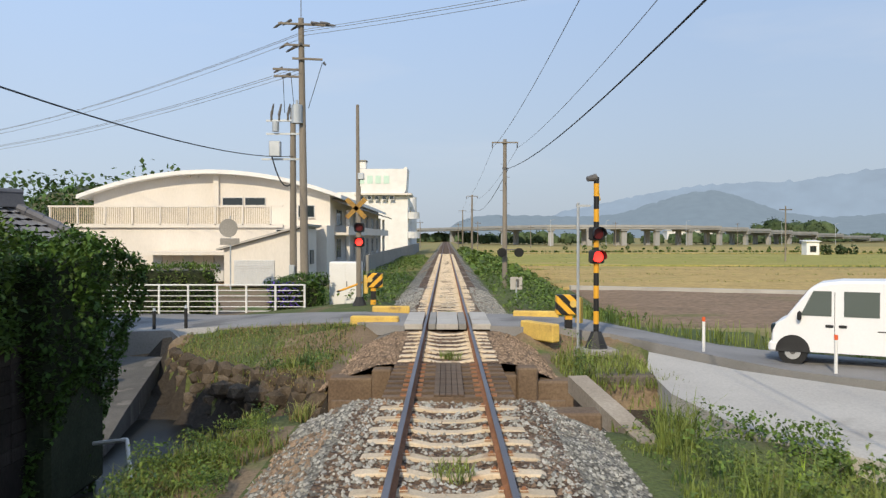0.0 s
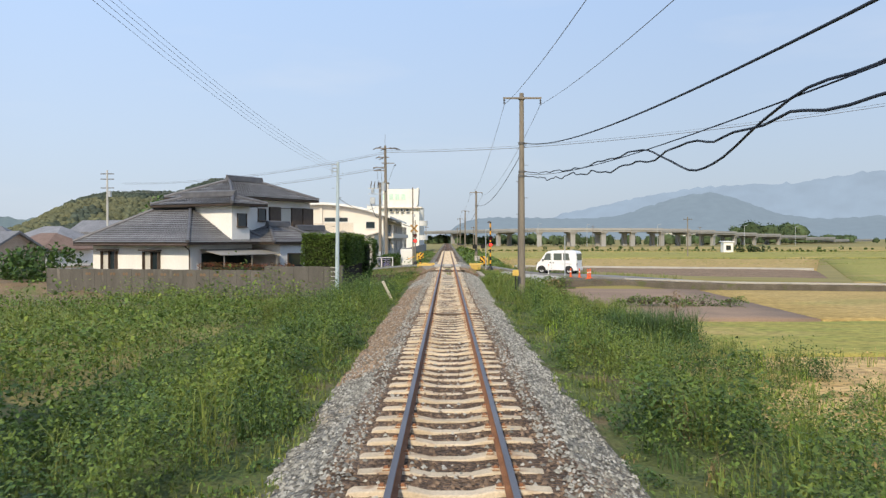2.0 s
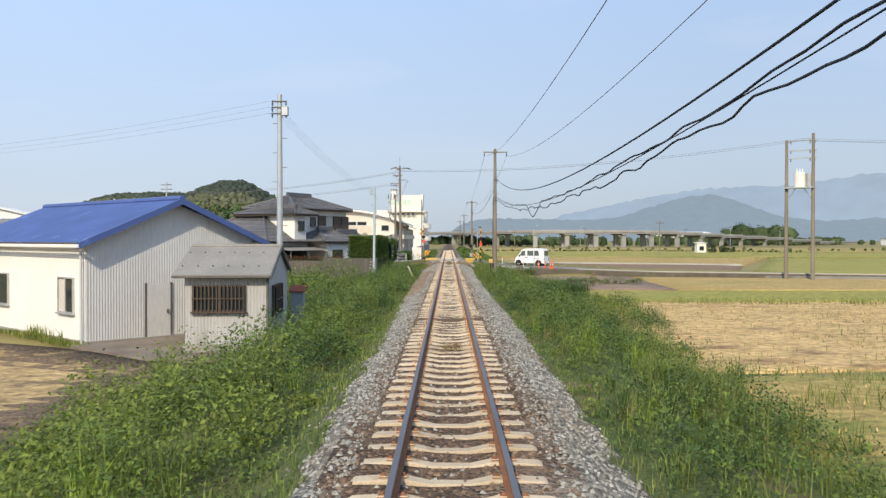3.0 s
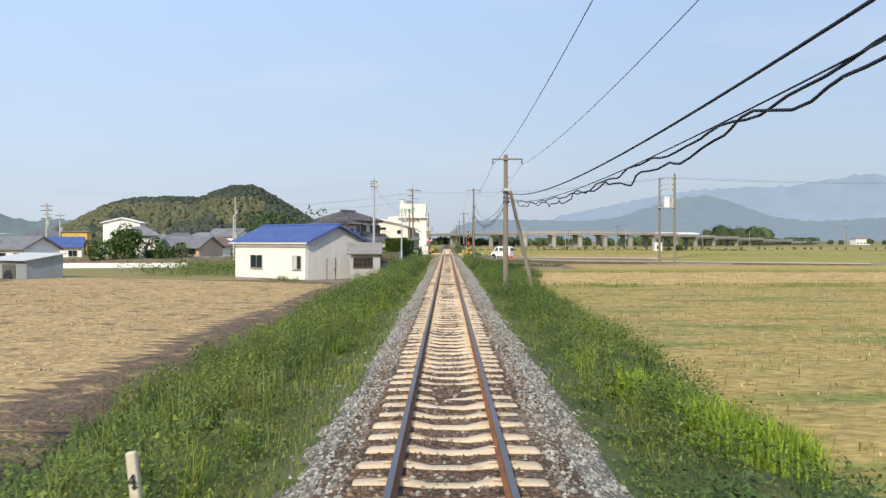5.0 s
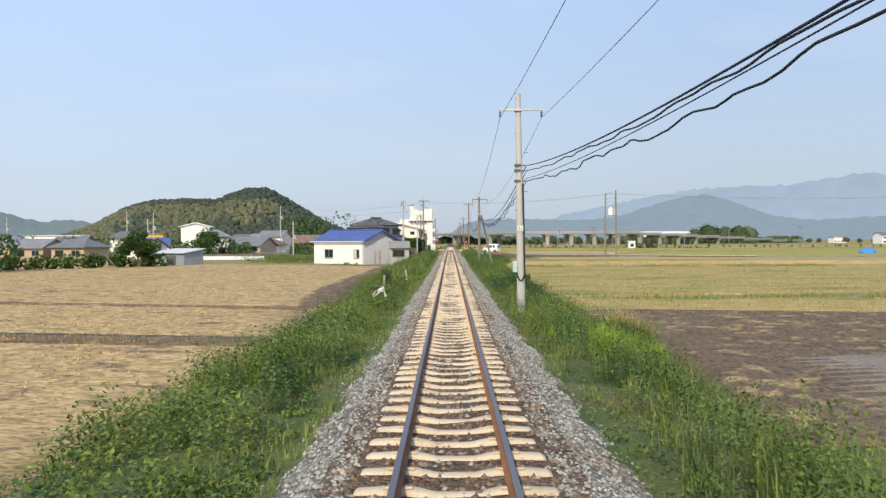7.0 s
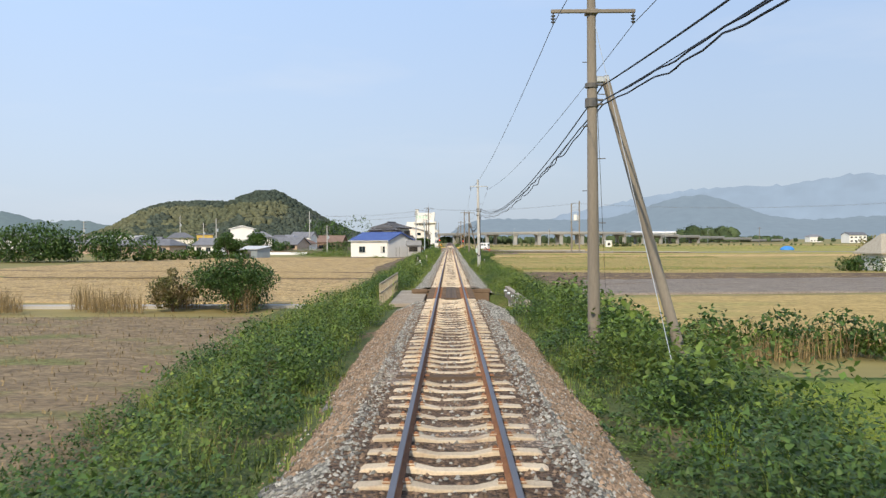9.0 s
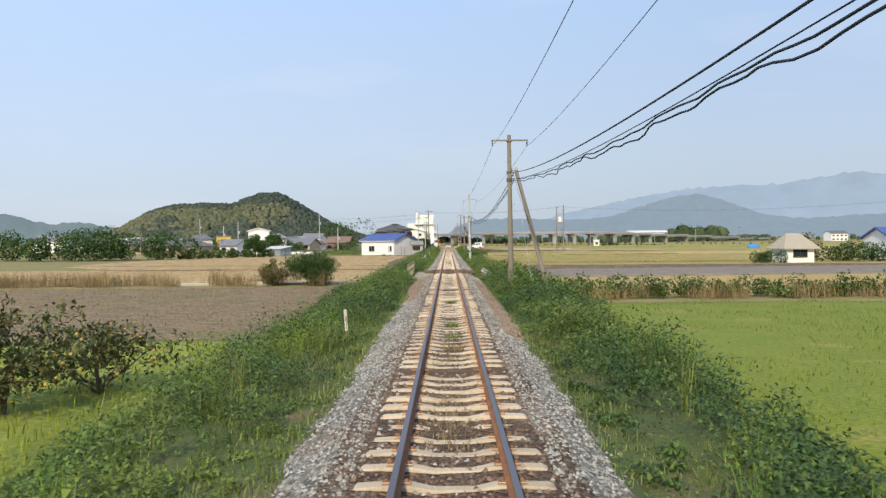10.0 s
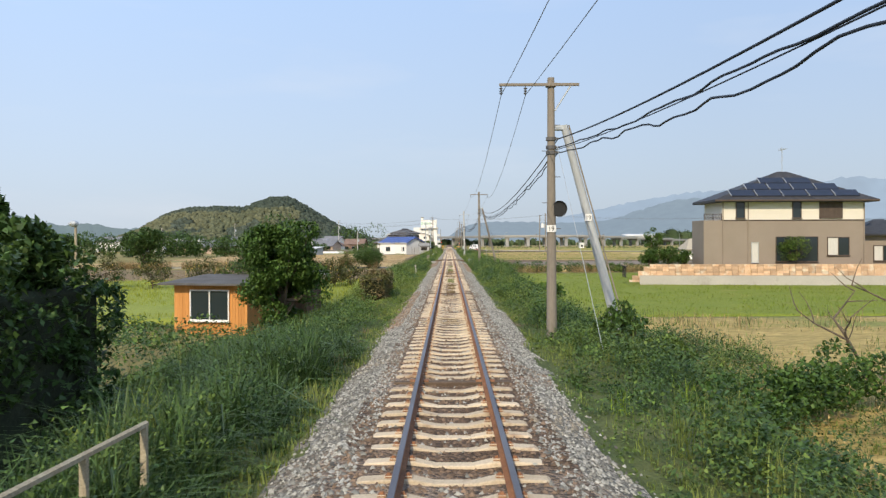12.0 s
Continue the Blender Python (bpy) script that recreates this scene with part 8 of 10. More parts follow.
for nm, mm, cond in (("tree_crowns", M_HILLTREE, 0), ("bamboo_crowns", M_BAMBOO, 1)):
    x = rng.uniform(-430, -70, 4600)
    y = rng.uniform(585, 745, 4600)
    h = hillh(x, y)
    top = hillh(x, np.full(len(x), 710.0))
    pale = (vnoise(x, h * 3, 38, 9) + 0.5 * vnoise(x, y, 14, 10) > -0.12) & (h < 0.86 * top) & (h < 43) & (x < -168)
    ok = (h > 5) & (pale if cond else ~pale)
    x, y, h = x[ok], y[ok], h[ok]
    tagged(raw(nm, *crowns(np.stack([x, y], 1), h - 2.6, rng.uniform(2.0, 4.4, len(x)), rng.uniform(1.6, 4.2, len(x))), mm, hill, smooth=True), kind="stuff")

# far tree belts and hedgerows
M_FARTREE = mat("far_tree_leaf", (0.055, 0.085, 0.04), (0.085, 0.115, 0.055), 0.9, 0.05, 0.7, 0.0, spec=0.1, island=0.35)


def belt(name, pts, hmin, hmax, gap_, label, mm=None, leafn=60, lsize=1.3, zb=0.0):
    xy = []
    for (x0, y0), (x1, y1) in zip(pts, pts[1:]):
        L = math.hypot(x1 - x0, y1 - y0)
        for i in range(int(L / gap_)):
            t = (i + rng.uniform(0, 1)) / int(L / gap_ + 1)
            xy.append((x0 + (x1 - x0) * t + rng.normal(0, 0.25 * hmax), y0 + (y1 - y0) * t + rng.normal(0, 0.3 * hmax)))
    n_ = len(xy)
    h = rng.uniform(hmin, hmax, n_)
    if mm is None:
        xa = np.array(xy)
        mesh_ = join([crowns(xa, -1.4 + h * 0.42, h * rng.uniform(0.4, 0.6, n_), h * 0.5), clumps(xy, -1.4 + h * 0.5, h * 0.55, h * 0.5, leafn, lsize * 0.7)])
        return tagged(raw(name, *mesh_, M_FARTREE), label, "trees", kind="stuff")
    o = raw(name, *clumps(xy, -1.4 + zb + h * 0.5, h * rng.uniform(0.4, 0.62, n_), h * rng.uniform(0.42, 0.55, n_), leafn, lsize), mm)
    return tagged(o, label, "trees", kind="stuff")


belt("far_tree_belt", [(-20, 520), (10, 450), (45, 385), (110, 395), (160, 440), (240, 540), (340, 660)], 4, 7, 2.2, "low dark trees behind the viaduct")
belt("far_tree_belt", [(228, 606), (270, 606)], 13, 18, 4, "dark grove beyond the viaduct", None, 240, 2.0)
belt("far_tree_belt", [(196, 520), (225, 540)], 5, 9, 6, "distant dark grove")
belt("far_tree_belt", [(-30, 640), (-140, 560), (-260, 520), (-420, 420)], 5, 9, 9, "distant tree line below the hill")
belt("far_tree_belt", [(260, 560), (420, 500), (700, 420)], 3, 7, 13, "scattered far trees")
belt("near_tree_belt", [(-55, -67), (-81, -66)], 4.2, 7.0, 1.2, "dense dark trees at the field edge", M_LEAFDARK, 620, 0.42)
belt("near_tree_belt", [(-81, -66), (-120, -60)], 4.2, 7.0, 2.4, "dense dark trees at the field edge", M_LEAFDARK, 420, 0.5)
belt("field_hedge", [(-40, -45), (-56, -64)], 1.3, 2.1, 0.9, "low dark hedge at the field edge", M_TREELEAF, 120, 0.4)
belt("hill_foot_trees", [(-36, 100), (-52, 102)], 9, 12.5, 2.5, "tall dark trees behind the houses", M_LEAFDARK, 420, 0.7)
belt("garden_trees", [(-46, 20), (-60, 40), (-80, 60), (-100, 30), (-74, 2), (-56, 12), (-44, 40)], 2.5, 5, 4.5, "garden trees among the houses", M_LEAFDARK, 200, 0.5)
belt("garden_trees", [(-27, 10), (-36, 17)], 2.4, 3.4, 1.5, "low dark garden trees behind the wall", M_LEAFDARK, 260, 0.35)
belt("hut_trees", [(48, -112), (53, -112)], 3.4, 4.6, 1.3, "olive trees behind the thatch-roofed hut", M_BROWNLEAF, 420, 0.3)
belt("hut_trees", [(53, -115), (64, -117), (78, -116)], 1.8, 3.2, 1.2, "dark green bushes beside the thatch-roofed hut", M_LEAFDARK, 340, 0.3)
belt("roadside_trees", [(70, -150), (95, -146)], 2, 4, 4, "low dark hedge trees", M_TREELEAF, 130, 0.6)

# elevated road on piers
M_VIA = mat("viaduct_concrete", (0.38, 0.37, 0.355), (0.32, 0.315, 0.30), 0.9, 0.2, 2.8, 0.0, grain=0.12)
via = thing("viaduct", "long elevated concrete road on paired piers", "viaduct")
vp = [(-95, 700), (-40, 560), (0, 450), (24, 385), (42, 350), (58, 348), (73, 350), (88, 354), (104, 361), (120, 370), (136, 382), (152, 397), (168, 412), (190, 434), (220, 470), (260, 520), (330, 610)]
for (x0, y0), (x1, y1) in zip(vp, vp[1:]):
    d = Vector((x1 - x0, y1 - y0, 0))
    a_ = math.degrees(math.atan2(d.y, d.x))
    o = part("deck", box(B(), -0.1, d.length + 0.1, 0, 11, 5.4, 6.3, 0.05), M_VIA, via)
    off = -0.035 * max(0, x0 - 100)
    o.matrix_basis = pose(x0, y0, off, 0, 0, a_)
    o = part("parapet", box(B(), -0.1, d.length + 0.1, -0.25, 0, 6.1, 7.2, 0.03), M_VIA, via)
    o.matrix_basis = pose(x0, y0, off, 0, 0, a_)
    if 20 < x0 < 200:
        for q in (1.0, 7.5):
            o = part("pier", box(B(), 0.2, 2.4, q, q + 1.6, -1.6, 4.8, 0.05), M_VIA, via)
            o.matrix_basis = pose(x0, y0, off, 0, 0, a_)
        o = part("pier_cap", box(B(), -0.4, 3.0, 0.3, 10.5, 4.7, 5.4, 0.05), M_VIA, via)
        o.matrix_basis = pose(x0, y0, off, 0, 0, a_)
    elif x0 < 20:
        o = part("pier", box(B(), 0.5, 3.5, 2, 9, -1.6, 5.4, 0.05), M_VIA, via)
        o.matrix_basis = pose(x0, y0, off, 0, 0, a_)
for x, y in ((64, 345), (98, 352), (150, 385), (190, 420), (40, 330)):
    sl3 = thing("street_lamp", "far slim grey street lamp by the elevated road", "street lamp", (x, y - 6, -1.4), group="far street lamps")
    part("post", tube(B(), (0, 0, 0), (0, 0, 10), 0.14, 0.09, 8), M_STEEL, sl3)
    part("arm", tube(B(), (0, 0, 10), (1.8, 0, 10.4), 0.07, seg=6), M_STEEL, sl3)
hall = thing("far_factory", "long low white building far across the plain", "factory", (300, 1150, -1.4))
part("wall", box(B(), 0, 75, 0, 30, 0, 12), mat("far_white_wall", (0.7, 0.7, 0.68), (0.65, 0.65, 0.64), 0.9, 0.1, 1.4, 0.0, grain=0.1), hall)
part("roof", slab(B(), [(-2, -2, 14), (77, -2, 14), (77, 32, 16), (-2, 32, 16)], 1.5), mat("far_white_roof", (0.75, 0.75, 0.74), (0.7, 0.7, 0.7), 0.9, 0.1, 1.4, 0.0, grain=0.1), hall)


# ---- village houses ----
M_ROOFGREY = mat("village_grey_roof", (0.15, 0.15, 0.16), (0.21, 0.21, 0.22), 0.6, 1, 12, 0.15, rnd=0.25, spec=0.4)
M_ROOFBROWN = mat("village_brown_roof", (0.20, 0.13, 0.10), (0.26, 0.18, 0.14), 0.7, 1, 12, 0.15, rnd=0.2)
M_TANWALL = mat("tan_wall", (0.55, 0.42, 0.31), (0.48, 0.36, 0.27), 0.85, 0.7, 14, 0.05, rnd=0.15)


def cottage(x, y, w, d, h, rz, wallm, roofm, label, kind="hip", rise=1.6, group="village houses", zb=-1.4):
    c = thing("village_house", label, "house", (x, y, zb), rz, group=group)
    part("wall", box(B(), -w / 2, w / 2, -d / 2, d / 2, -0.3, h, 0.02), wallm, c)
    bm = B()
    if kind == "hip":
        hip(bm, -w / 2 - 0.6, w / 2 + 0.6, -d / 2 - 0.6, d / 2 + 0.6, h, h + rise, min(w, d) * 0.45, "x" if w >= d else "y", 0.15)
    elif kind == "gable":
        extr(bm, [(-d / 2 - 0.5, h - 0.1), (0, h + rise), (d / 2 + 0.5, h - 0.1), (d / 2 + 0.5, h - 0.3), (0, h + rise - 0.25), (-d / 2 - 0.5, h - 0.3)], -w / 2 - 0.4, w / 2 + 0.4, axis="x")
        gb3 = extr(B(), [(-d / 2, h - 0.05), (0, h + rise - 0.15), (d / 2, h - 0.05)], -w / 2 + 0.02, w / 2 - 0.02, axis="x")
        part("gable", gb3, wallm, c)
    else:
        slab(bm, [(-w / 2 - 0.3, -d / 2 - 0.3, h + rise * 0.2), (w / 2 + 0.3, -d / 2 - 0.3, h + rise * 0.2), (w / 2 + 0.3, d / 2 + 0.3, h + rise * 0.5), (-w / 2 - 0.3, d / 2 + 0.3, h + rise * 0.5)], 0.15)
    part("roof", bm, roofm, c)
    nw = max(1, int(w / 3))
    for lv in range(max(1, int(h / 2.8))):
        for i in range(nw):
            window(c, on_wall(-w / 2 + (i + 0.25) * w / nw, -d / 2, 0.8 + lv * 2.8, 0), w / nw * 0.5, 1.1, M_ALU if i % 2 else M_BROWNFRAME, 2)
    return c


cottage(-64, 49, 5.5, 7, 7.3, 100, M_WHITEWALL, M_WHITE, "tall white house with a low pale gable roof", "gable", 0.9)
cottage(-70, -5, 8, 6, 2.5, -22, M_TANWALL, M_ROOFGREY, "tan house with a grey hip roof", "hip", 1.6)
cottage(-79, -2, 7, 6, 2.5, -18, M_TANWALL, M_ROOFGREY, "tan house with a grey gable roof", "gable", 1.6)
cottage(-61, 4, 6, 6, 2.6, -24, M_PLASTER, M_ROOFGREY, "small white house with a grey roof", "gable", 1.7)
cottage(-55, 33, 6, 6, 4.6, 18, M_PLASTER, M_ROOFGREY, "white two-storey house with a grey roof", "hip", 1.6)
cottage(-49, 72, 7, 6, 4.8, -12, M_PLASTER, M_ROOFGREY, "white two-storey house with a grey roof", "gable", 1.6)
cottage(-80, 64, 5, 6, 5.5, 14, M_YELLOW, M_ROOFGREY, "small flat-roofed house with yellow walls", "flat", 0.6)
cottage(-60, 58, 8, 7, 3.0, -20, M_PLASTER, M_ROOFGREY, "white cottage with a grey hip roof", "hip", 2.0)
cottage(-52, 62, 9, 8, 3.2, -24, M_PLASTER, M_ROOFGREY, "white cottage with a grey tiled roof", "hip", 2.2)
cottage(-58, 42, 7, 6, 2.6, -28, M_TANWALL, M_ROOFGREY, "low tan house with a grey roof", "hip", 1.8)
cottage(-70, 36, 6, 6, 2.6, 20, M_WHITEWALL, M_BLUEROOF, "small white house with a blue-edged gable roof", "gable", 1.8)
cottage(-84, 24, 8, 7, 2.8, -15, M_TANWALL, M_ROOFGREY, "tan house with a grey gable roof", "gable", 1.9)
cottage(-96, 20, 9, 7, 2.8, -10, M_TANWALL, M_ROOFGREY, "tan house with a grey hip roof", "hip", 1.8)
cottage(-110, 26, 9, 7, 3.0, 10, M_PLASTER, M_ROOFGREY, "white house with a grey roof", "gable", 2.0)
cottage(-46, 48, 7, 6, 2.6, -30, M_PLASTER, M_ROOFBROWN, "cottage with a brown roof", "hip", 1.8)
cottage(-41, 82, 9, 6, 3.0, -10, M_ROOFBROWN, M_ROOFBROWN, "dark brown timber house", "gable", 2.2)
cottage(-90, 70, 8, 7, 4.5, 20, M_PLASTER, M_ROOFGREY, "white two-storey house with a grey hip roof", "hip", 1.8)
cottage(-130, 40, 10, 8, 4.5, 0, M_WHITEWALL, M_ROOFGREY, "white two-storey house with a grey gable roof", "gable", 1.8)
cottage(-47, 36, 9, 7, 2.0, -20, M_TANWALL, M_ROOFGREY, "neighbouring house with a dark tiled roof", "gable", 2.0, zb=-0.9)
cottage(-52, 46, 8, 7, 2.7, 10, M_PLASTER, M_ROOFGREY, "neighbouring house with a dark tiled roof", "hip", 2.0, zb=-0.9)
cottage(-118, 90, 16, 9, 5, 0, M_WHITEWALL, M_GREYSHEET, "white low factory building", "flat", 1.0)
cottage(48.6, -118, 4.2, 3.8, 2.0, 8, M_WHITEWALL, M_THATCH, "small hut with a steep pale thatch-like hip roof", "hip", 2.1)
belt("hut_bushes", [(41.5, -120), (46.5, -121)], 1.2, 1.9, 0.7, "dark bushes before the thatch-roofed hut", M_LEAFDARK, 240, 0.22)
cottage(74, -107, 16, 9, 3.4, 0, M_WHITEWALL, M_BLUEROOF, "white shed with a blue roof", "gable", 1.6)
cottage(330, 560, 12, 8, 5, 10, M_WHITEWALL, M_ROOFGREY, "white house far across the fields", "hip", 2)
cottage(300, 700, 14, 9, 5, -10, M_WHITEWALL, M_ROOFGREY, "white house far across the fields", "gable", 2)
cottage(70, 163, 2.4, 2.4, 2.7, 0, M_WHITEWALL, M_WHITE, "small white pump house in the fields", "flat", 0.6)
belt("field_shrubs", [(9, 196), (30, 186), (60, 198), (105, 178)], 0.25, 0.6, 0.9, "low green scrub on the far field bunds", M_LEAF, 40, 0.45)
belt("field_shrubs", [(30, 226), (70, 236), (110, 214), (190, 200)], 0.5, 1.5, 4.0, "low green scrub on the far field bunds", M_TREELEAF, 40, 0.5)
belt("field_bushes", [(73, 165), (82, 168)], 1.6, 2.4, 1.5, "dark bushes beside the pump house", M_FARTREE, 90, 0.5)
cottage(300, 420, 14, 10, 6, 10, M_WHITEWALL, M_ROOFGREY, "far white building on the plain", "gable", 2)
cottage(360, 400, 12, 9, 5, 0, M_WHITEWALL, M_ROOFBROWN, "far white building on the plain", "hip", 2)
cottage(-24, 205, 20, 10, 6, 0, M_WHITE, M_ROOFGREY, "white building beyond the school", "flat", 1)
gs = thing("garden_shed", "grey corrugated shed with a pale lean-to roof", "shed", (-41.0, -36.8, -1.4), 150, kind="")
part("wall", extr(B(), [(-1.9, 0), (1.9, 0), (1.9, 1.75), (-1.9, 2.3)], -3.1, 3.1, axis="x"), M_BLUEGREY, gs)
part("side_sheet", corrug(B(), (-3.12, 1.9), (3.12, 1.9), 0, lambda t: 1.7, 0.15, 0.02), M_BLUEGREY, gs, "blue-grey corrugated side")
part("roof", slab(B(), [(-3.4, -2.2, 2.45), (3.4, -2.2, 2.45), (3.4, 2.3, 1.8), (-3.4, 2.3, 1.8)], 0.06), M_GREYSHEET, gs, "pale sheet roof")
part("door", box(B(), -1.4, 0.6, 1.92, 1.98, 0.0, 1.4), M_DARKSTEEL, gs)
vh = thing("vinyl_house", "long low white plastic cloche row", "greenhouse", (-44, -6, -1.4), 8)
part("cover", tube(B(), (-9, 0, 0.1), (9, 0, 0.1), 0.55, seg=12), M_WHITE, vh)
tarp = thing("blue_tarp", "blue sheet draped over a heap in the fields", "tarp", (98, 35, -1.4))
part("sheet", ball(B(), (0, 0, 0.3), 1.6, 1.25, 1.0, 0.7, 14, 8), M_BLUETARP, tarp)
for x, y, h in ((-62, 12, 9.5), (-46, 65, 13.0), (-75, 45, 9), (-92, 76, 12.1), (-32, 8, 7.5), (-118, 60, 10), (-28, 130, 9)):
    up = thing("village_pole", "slim grey utility pole among the houses", "utility pole", (x, y, -1.4), group="village poles")
    part("shaft", tube(B(), (0, 0, 0), (0, 0, h), 0.17, 0.11, 10), M_NEWPOLE, up)
    for z in (h - 0.5, h - 1.2, h - 2.4):
        part("crossarm", box(B(), -0.9, 0.9, -0.06, 0.06, z - 0.06, z + 0.06), M_DARKSTEEL, up)
    part("transformer", tube(B(), (0.4, -0.2, h - 3.6), (0.4, -0.2, h - 2.8), 0.25, seg=10), M_STEEL, up)
for x, y, h in ((60, 300, 9), (110, 320, 9), (26, 260, 7), (150, 200, 9), (48, 120, 8), (-7, 230, 8), (9, 240, 8), (3.3, 228, 7.4)):
    up = thing("far_pole", "slim far utility pole over the fields", "utility pole", (x, y, -1.4), group="far poles")
    part("shaft", tube(B(), (0, 0, 0), (0, 0, h), 0.13, 0.09, 8), M_POLE, up)
    part("crossarm", box(B(), -0.9, 0.9, -0.06, 0.06, h - 0.6, h - 0.45), M_DARKSTEEL, up)
# block terrace below the modern house: three courses of tan blocks on a concrete footing
terr = thing("terrace_wall", "tan block terrace wall on a pale concrete footing", "retaining wall", kind="structure")
part("footing", slab(B(), [(15.9, -215.97, -0.62), (15.7, -216.67, -0.62), (38, -219.3, -0.62), (38, -218.3, -0.62)], 1.1), M_PALECONC, terr, "pale concrete footing")
part("terrace_fill", slab(B(), [(16.9, -216.3, 0.22), (38, -218.7, 0.22), (38, -205, 0.22), (20.9, -205, 0.22)], 1.6), M_SOIL, terr)
bk = box(B(), 0, 0.49, -0.1, 0.1, 0, 0.178, 0.014)
bme = None
spare = B()
for r_i in range(8):
    for i in range(46):
        x = 14.9 + (i + 0.5 * (r_i % 2)) * 0.5 + 0.24 * max(0, r_i - 1)
        if x > 37.5 or (r_i < 3 and x > 16.0):
            continue
        z = -1.17 + r_i * 0.185
        y = -216.40 - (x - 15.4) * 0.113 + 0.012 * r_i + 0.012 * ((i * 7 + r_i * 3) % 3 - 1)
        if x > 34:
            box(spare, 0, 0.49, -0.1, 0.1, 0, 0.178, m=pose(x, y, z, 0, 0, -6.4))
        elif bme is None:
            bob = part("block", bk, M_BRICK, terr)
            bme = bob.data
            bob.matrix_basis = pose(x, y, z, 0, 0, -6.4)
        else:
            share("block", bme, terr, pose(x, y, z, 0, 0, -6.4))
tagged(part("blocks", spare, M_BRICK, terr), kind="stuff")
dg_ = thing("terrace_fence", "dark mesh fence panel at the terrace corner", "fence", (14.8, -215.6, -0.85))
for i in range(8):
    part("bar", box(B(), -0.02 + i * 0.02, 0.01 + i * 0.02, i * 0.3, i * 0.3 + 0.03, 0, 1.0), M_BLACK, dg_)
part("rail", box(B(), -0.02, 0.16, 0, 2.2, 0.95, 1.0), M_BLACK, dg_)

# ---- plants ----
def scatter(n, x0, x1, y0, y1, g=rng):
    return g.uniform(x0, x1, n), g.uniform(y0, y1, n)


def blocked(x, y):
    """Where nothing grows: ballast, lane, stream, bridge path, buildings."""
    b = np.abs(x) < bed_edge(x, y)
    b |= (y > np.where(x < 0, lane_edge(x) - 0.1, 19.4)) & (y < np.where(x < -2.4, 30.8, 27.5))
    b |= ditch(x, y) > 0.2
    b |= (x < 0) & (y > -177.5) & (y < -166.5) & (x > -2.95)
    b |= (x > 3.7) & (y > 10.6) & (y < 19)
    b |= (x > 2.9) & (y > 12.5) & (y < 19)
    b |= (x < -4.0) & (y > 2.5) & (y < 14.5)
    b |= (x < -6.0) & (y > 0.2) & (y < 15)
    b |= (x < -9.0) & (y > 14) & (y < 60)
    b |= (x < -5.1) & (x > -14) & (y > -51.5) & (y < -41.0)
    b |= (x < -6.9) & (y < -241) & (y > -246.2)
    b |= (x < -8.0) & (x > -11.6) & (y < -249.8) & (y > -254)
    return b


def canopy(x, y):
    """Height of the weeds over the ground."""
    ax = np.abs(x)
    e = 0.35 * vnoise(x * 0, y, 3.0, 24) + 0.2 * vnoise(x * 0, y, 1.0, 25)
    rise = smooth(2.35 + e, 3.05 + e, ax)
    h = 0.08 + rise * (0.62 * (1 - 0.35 * smooth(5.2, 7.4, ax)) + 0.34 * vnoise(x, y, 2.0, 21) + 0.30 * vnoise(x, y, 0.8, 22))
    h = h + 0.25 * smooth(0.1, 0.7, vnoise(x, y, 5.0, 23))
    thin = ((x < 0) & (y < -205) & (y > -250)) * (1 - smooth(3.0, 4.5, ax)) * 0.3
    thin = thin + ((x < 0) & (y > -14) & (y < 19)) * 0.3
    h = h - 0.45 * ((x < 0) & (y > -257) & (y < -236)) - 0.25 * ((x < -5) & (y > -9) & (y < 3))
    h = h + 0.35 * ((x < 0) & (y < -252)) * smooth(2.6, 3.6, ax) + 0.25 * ((x > 0) & (y < -160) & (y > -225)) * smooth(2.6, 4.0, ax)
    h = h + 0.22 * ((x < 0) & (y > -78) & (y < -30)) * smooth(2.6, 4.0, ax)
    h = h + 0.5 * ((x < -3.2) & (y > -20) & (y < -3)) * smooth(-0.1, 0.5, vnoise(x, y, 2.4, 26)) + 0.3 * ((x < -3) & (y > -60) & (y < -28)) * smooth(0.0, 0.6, vnoise(x, y, 2.8, 27))
    # two ridges of growth with a furrow between, by the weed plot
    fx = 5.5 + 0.095 * (-13 - y)
    plot = ((x < 0) & (y > -40)) * smooth(-40, -34, y) * (1 - smooth(-12, -8, y))
    h = h + plot * (0.5 * np.exp(-((ax - fx + 1.4) / 0.8) ** 2) + 0.65 * np.exp(-((ax - fx - 1.4) / 0.9) ** 2) - 0.75 * np.exp(-((ax - fx) / 0.42) ** 2))
    h = np.where((x < 0) & (y > 2), np.minimum(h, 0.62), h)
    h = np.where((x < -4.6) & (y < -268), np.minimum(h, 0.5), h)
    return np.maximum(h - thin, 0.06)


def weed_bed(name, n, x0, x1, y0, y1, size, label, material, hs=1.0, dens=0.45):
    x, y = scatter(n, x0, x1, y0, y1)
    keep = ~blocked(x, y) & (vnoise(x, y, 3.5, 31) + rng.uniform(-0.6, 0.6, n) > -dens)
    x, y = x[keep], y[keep]
    h = canopy(x, y) * hs
    u = rng.uniform(0, 1, len(x)) ** 0.55
    z = surf(x, y) + h * u + 0.02
    s = rng.uniform(size[0], size[1], len(x)) * (0.75 + 0.5 * u)
    o = raw(name, *leaves(np.stack([x, y, z], 1), s, 0.55, 0.72), material)
    return tagged(o, label, "weeds", kind="stuff")


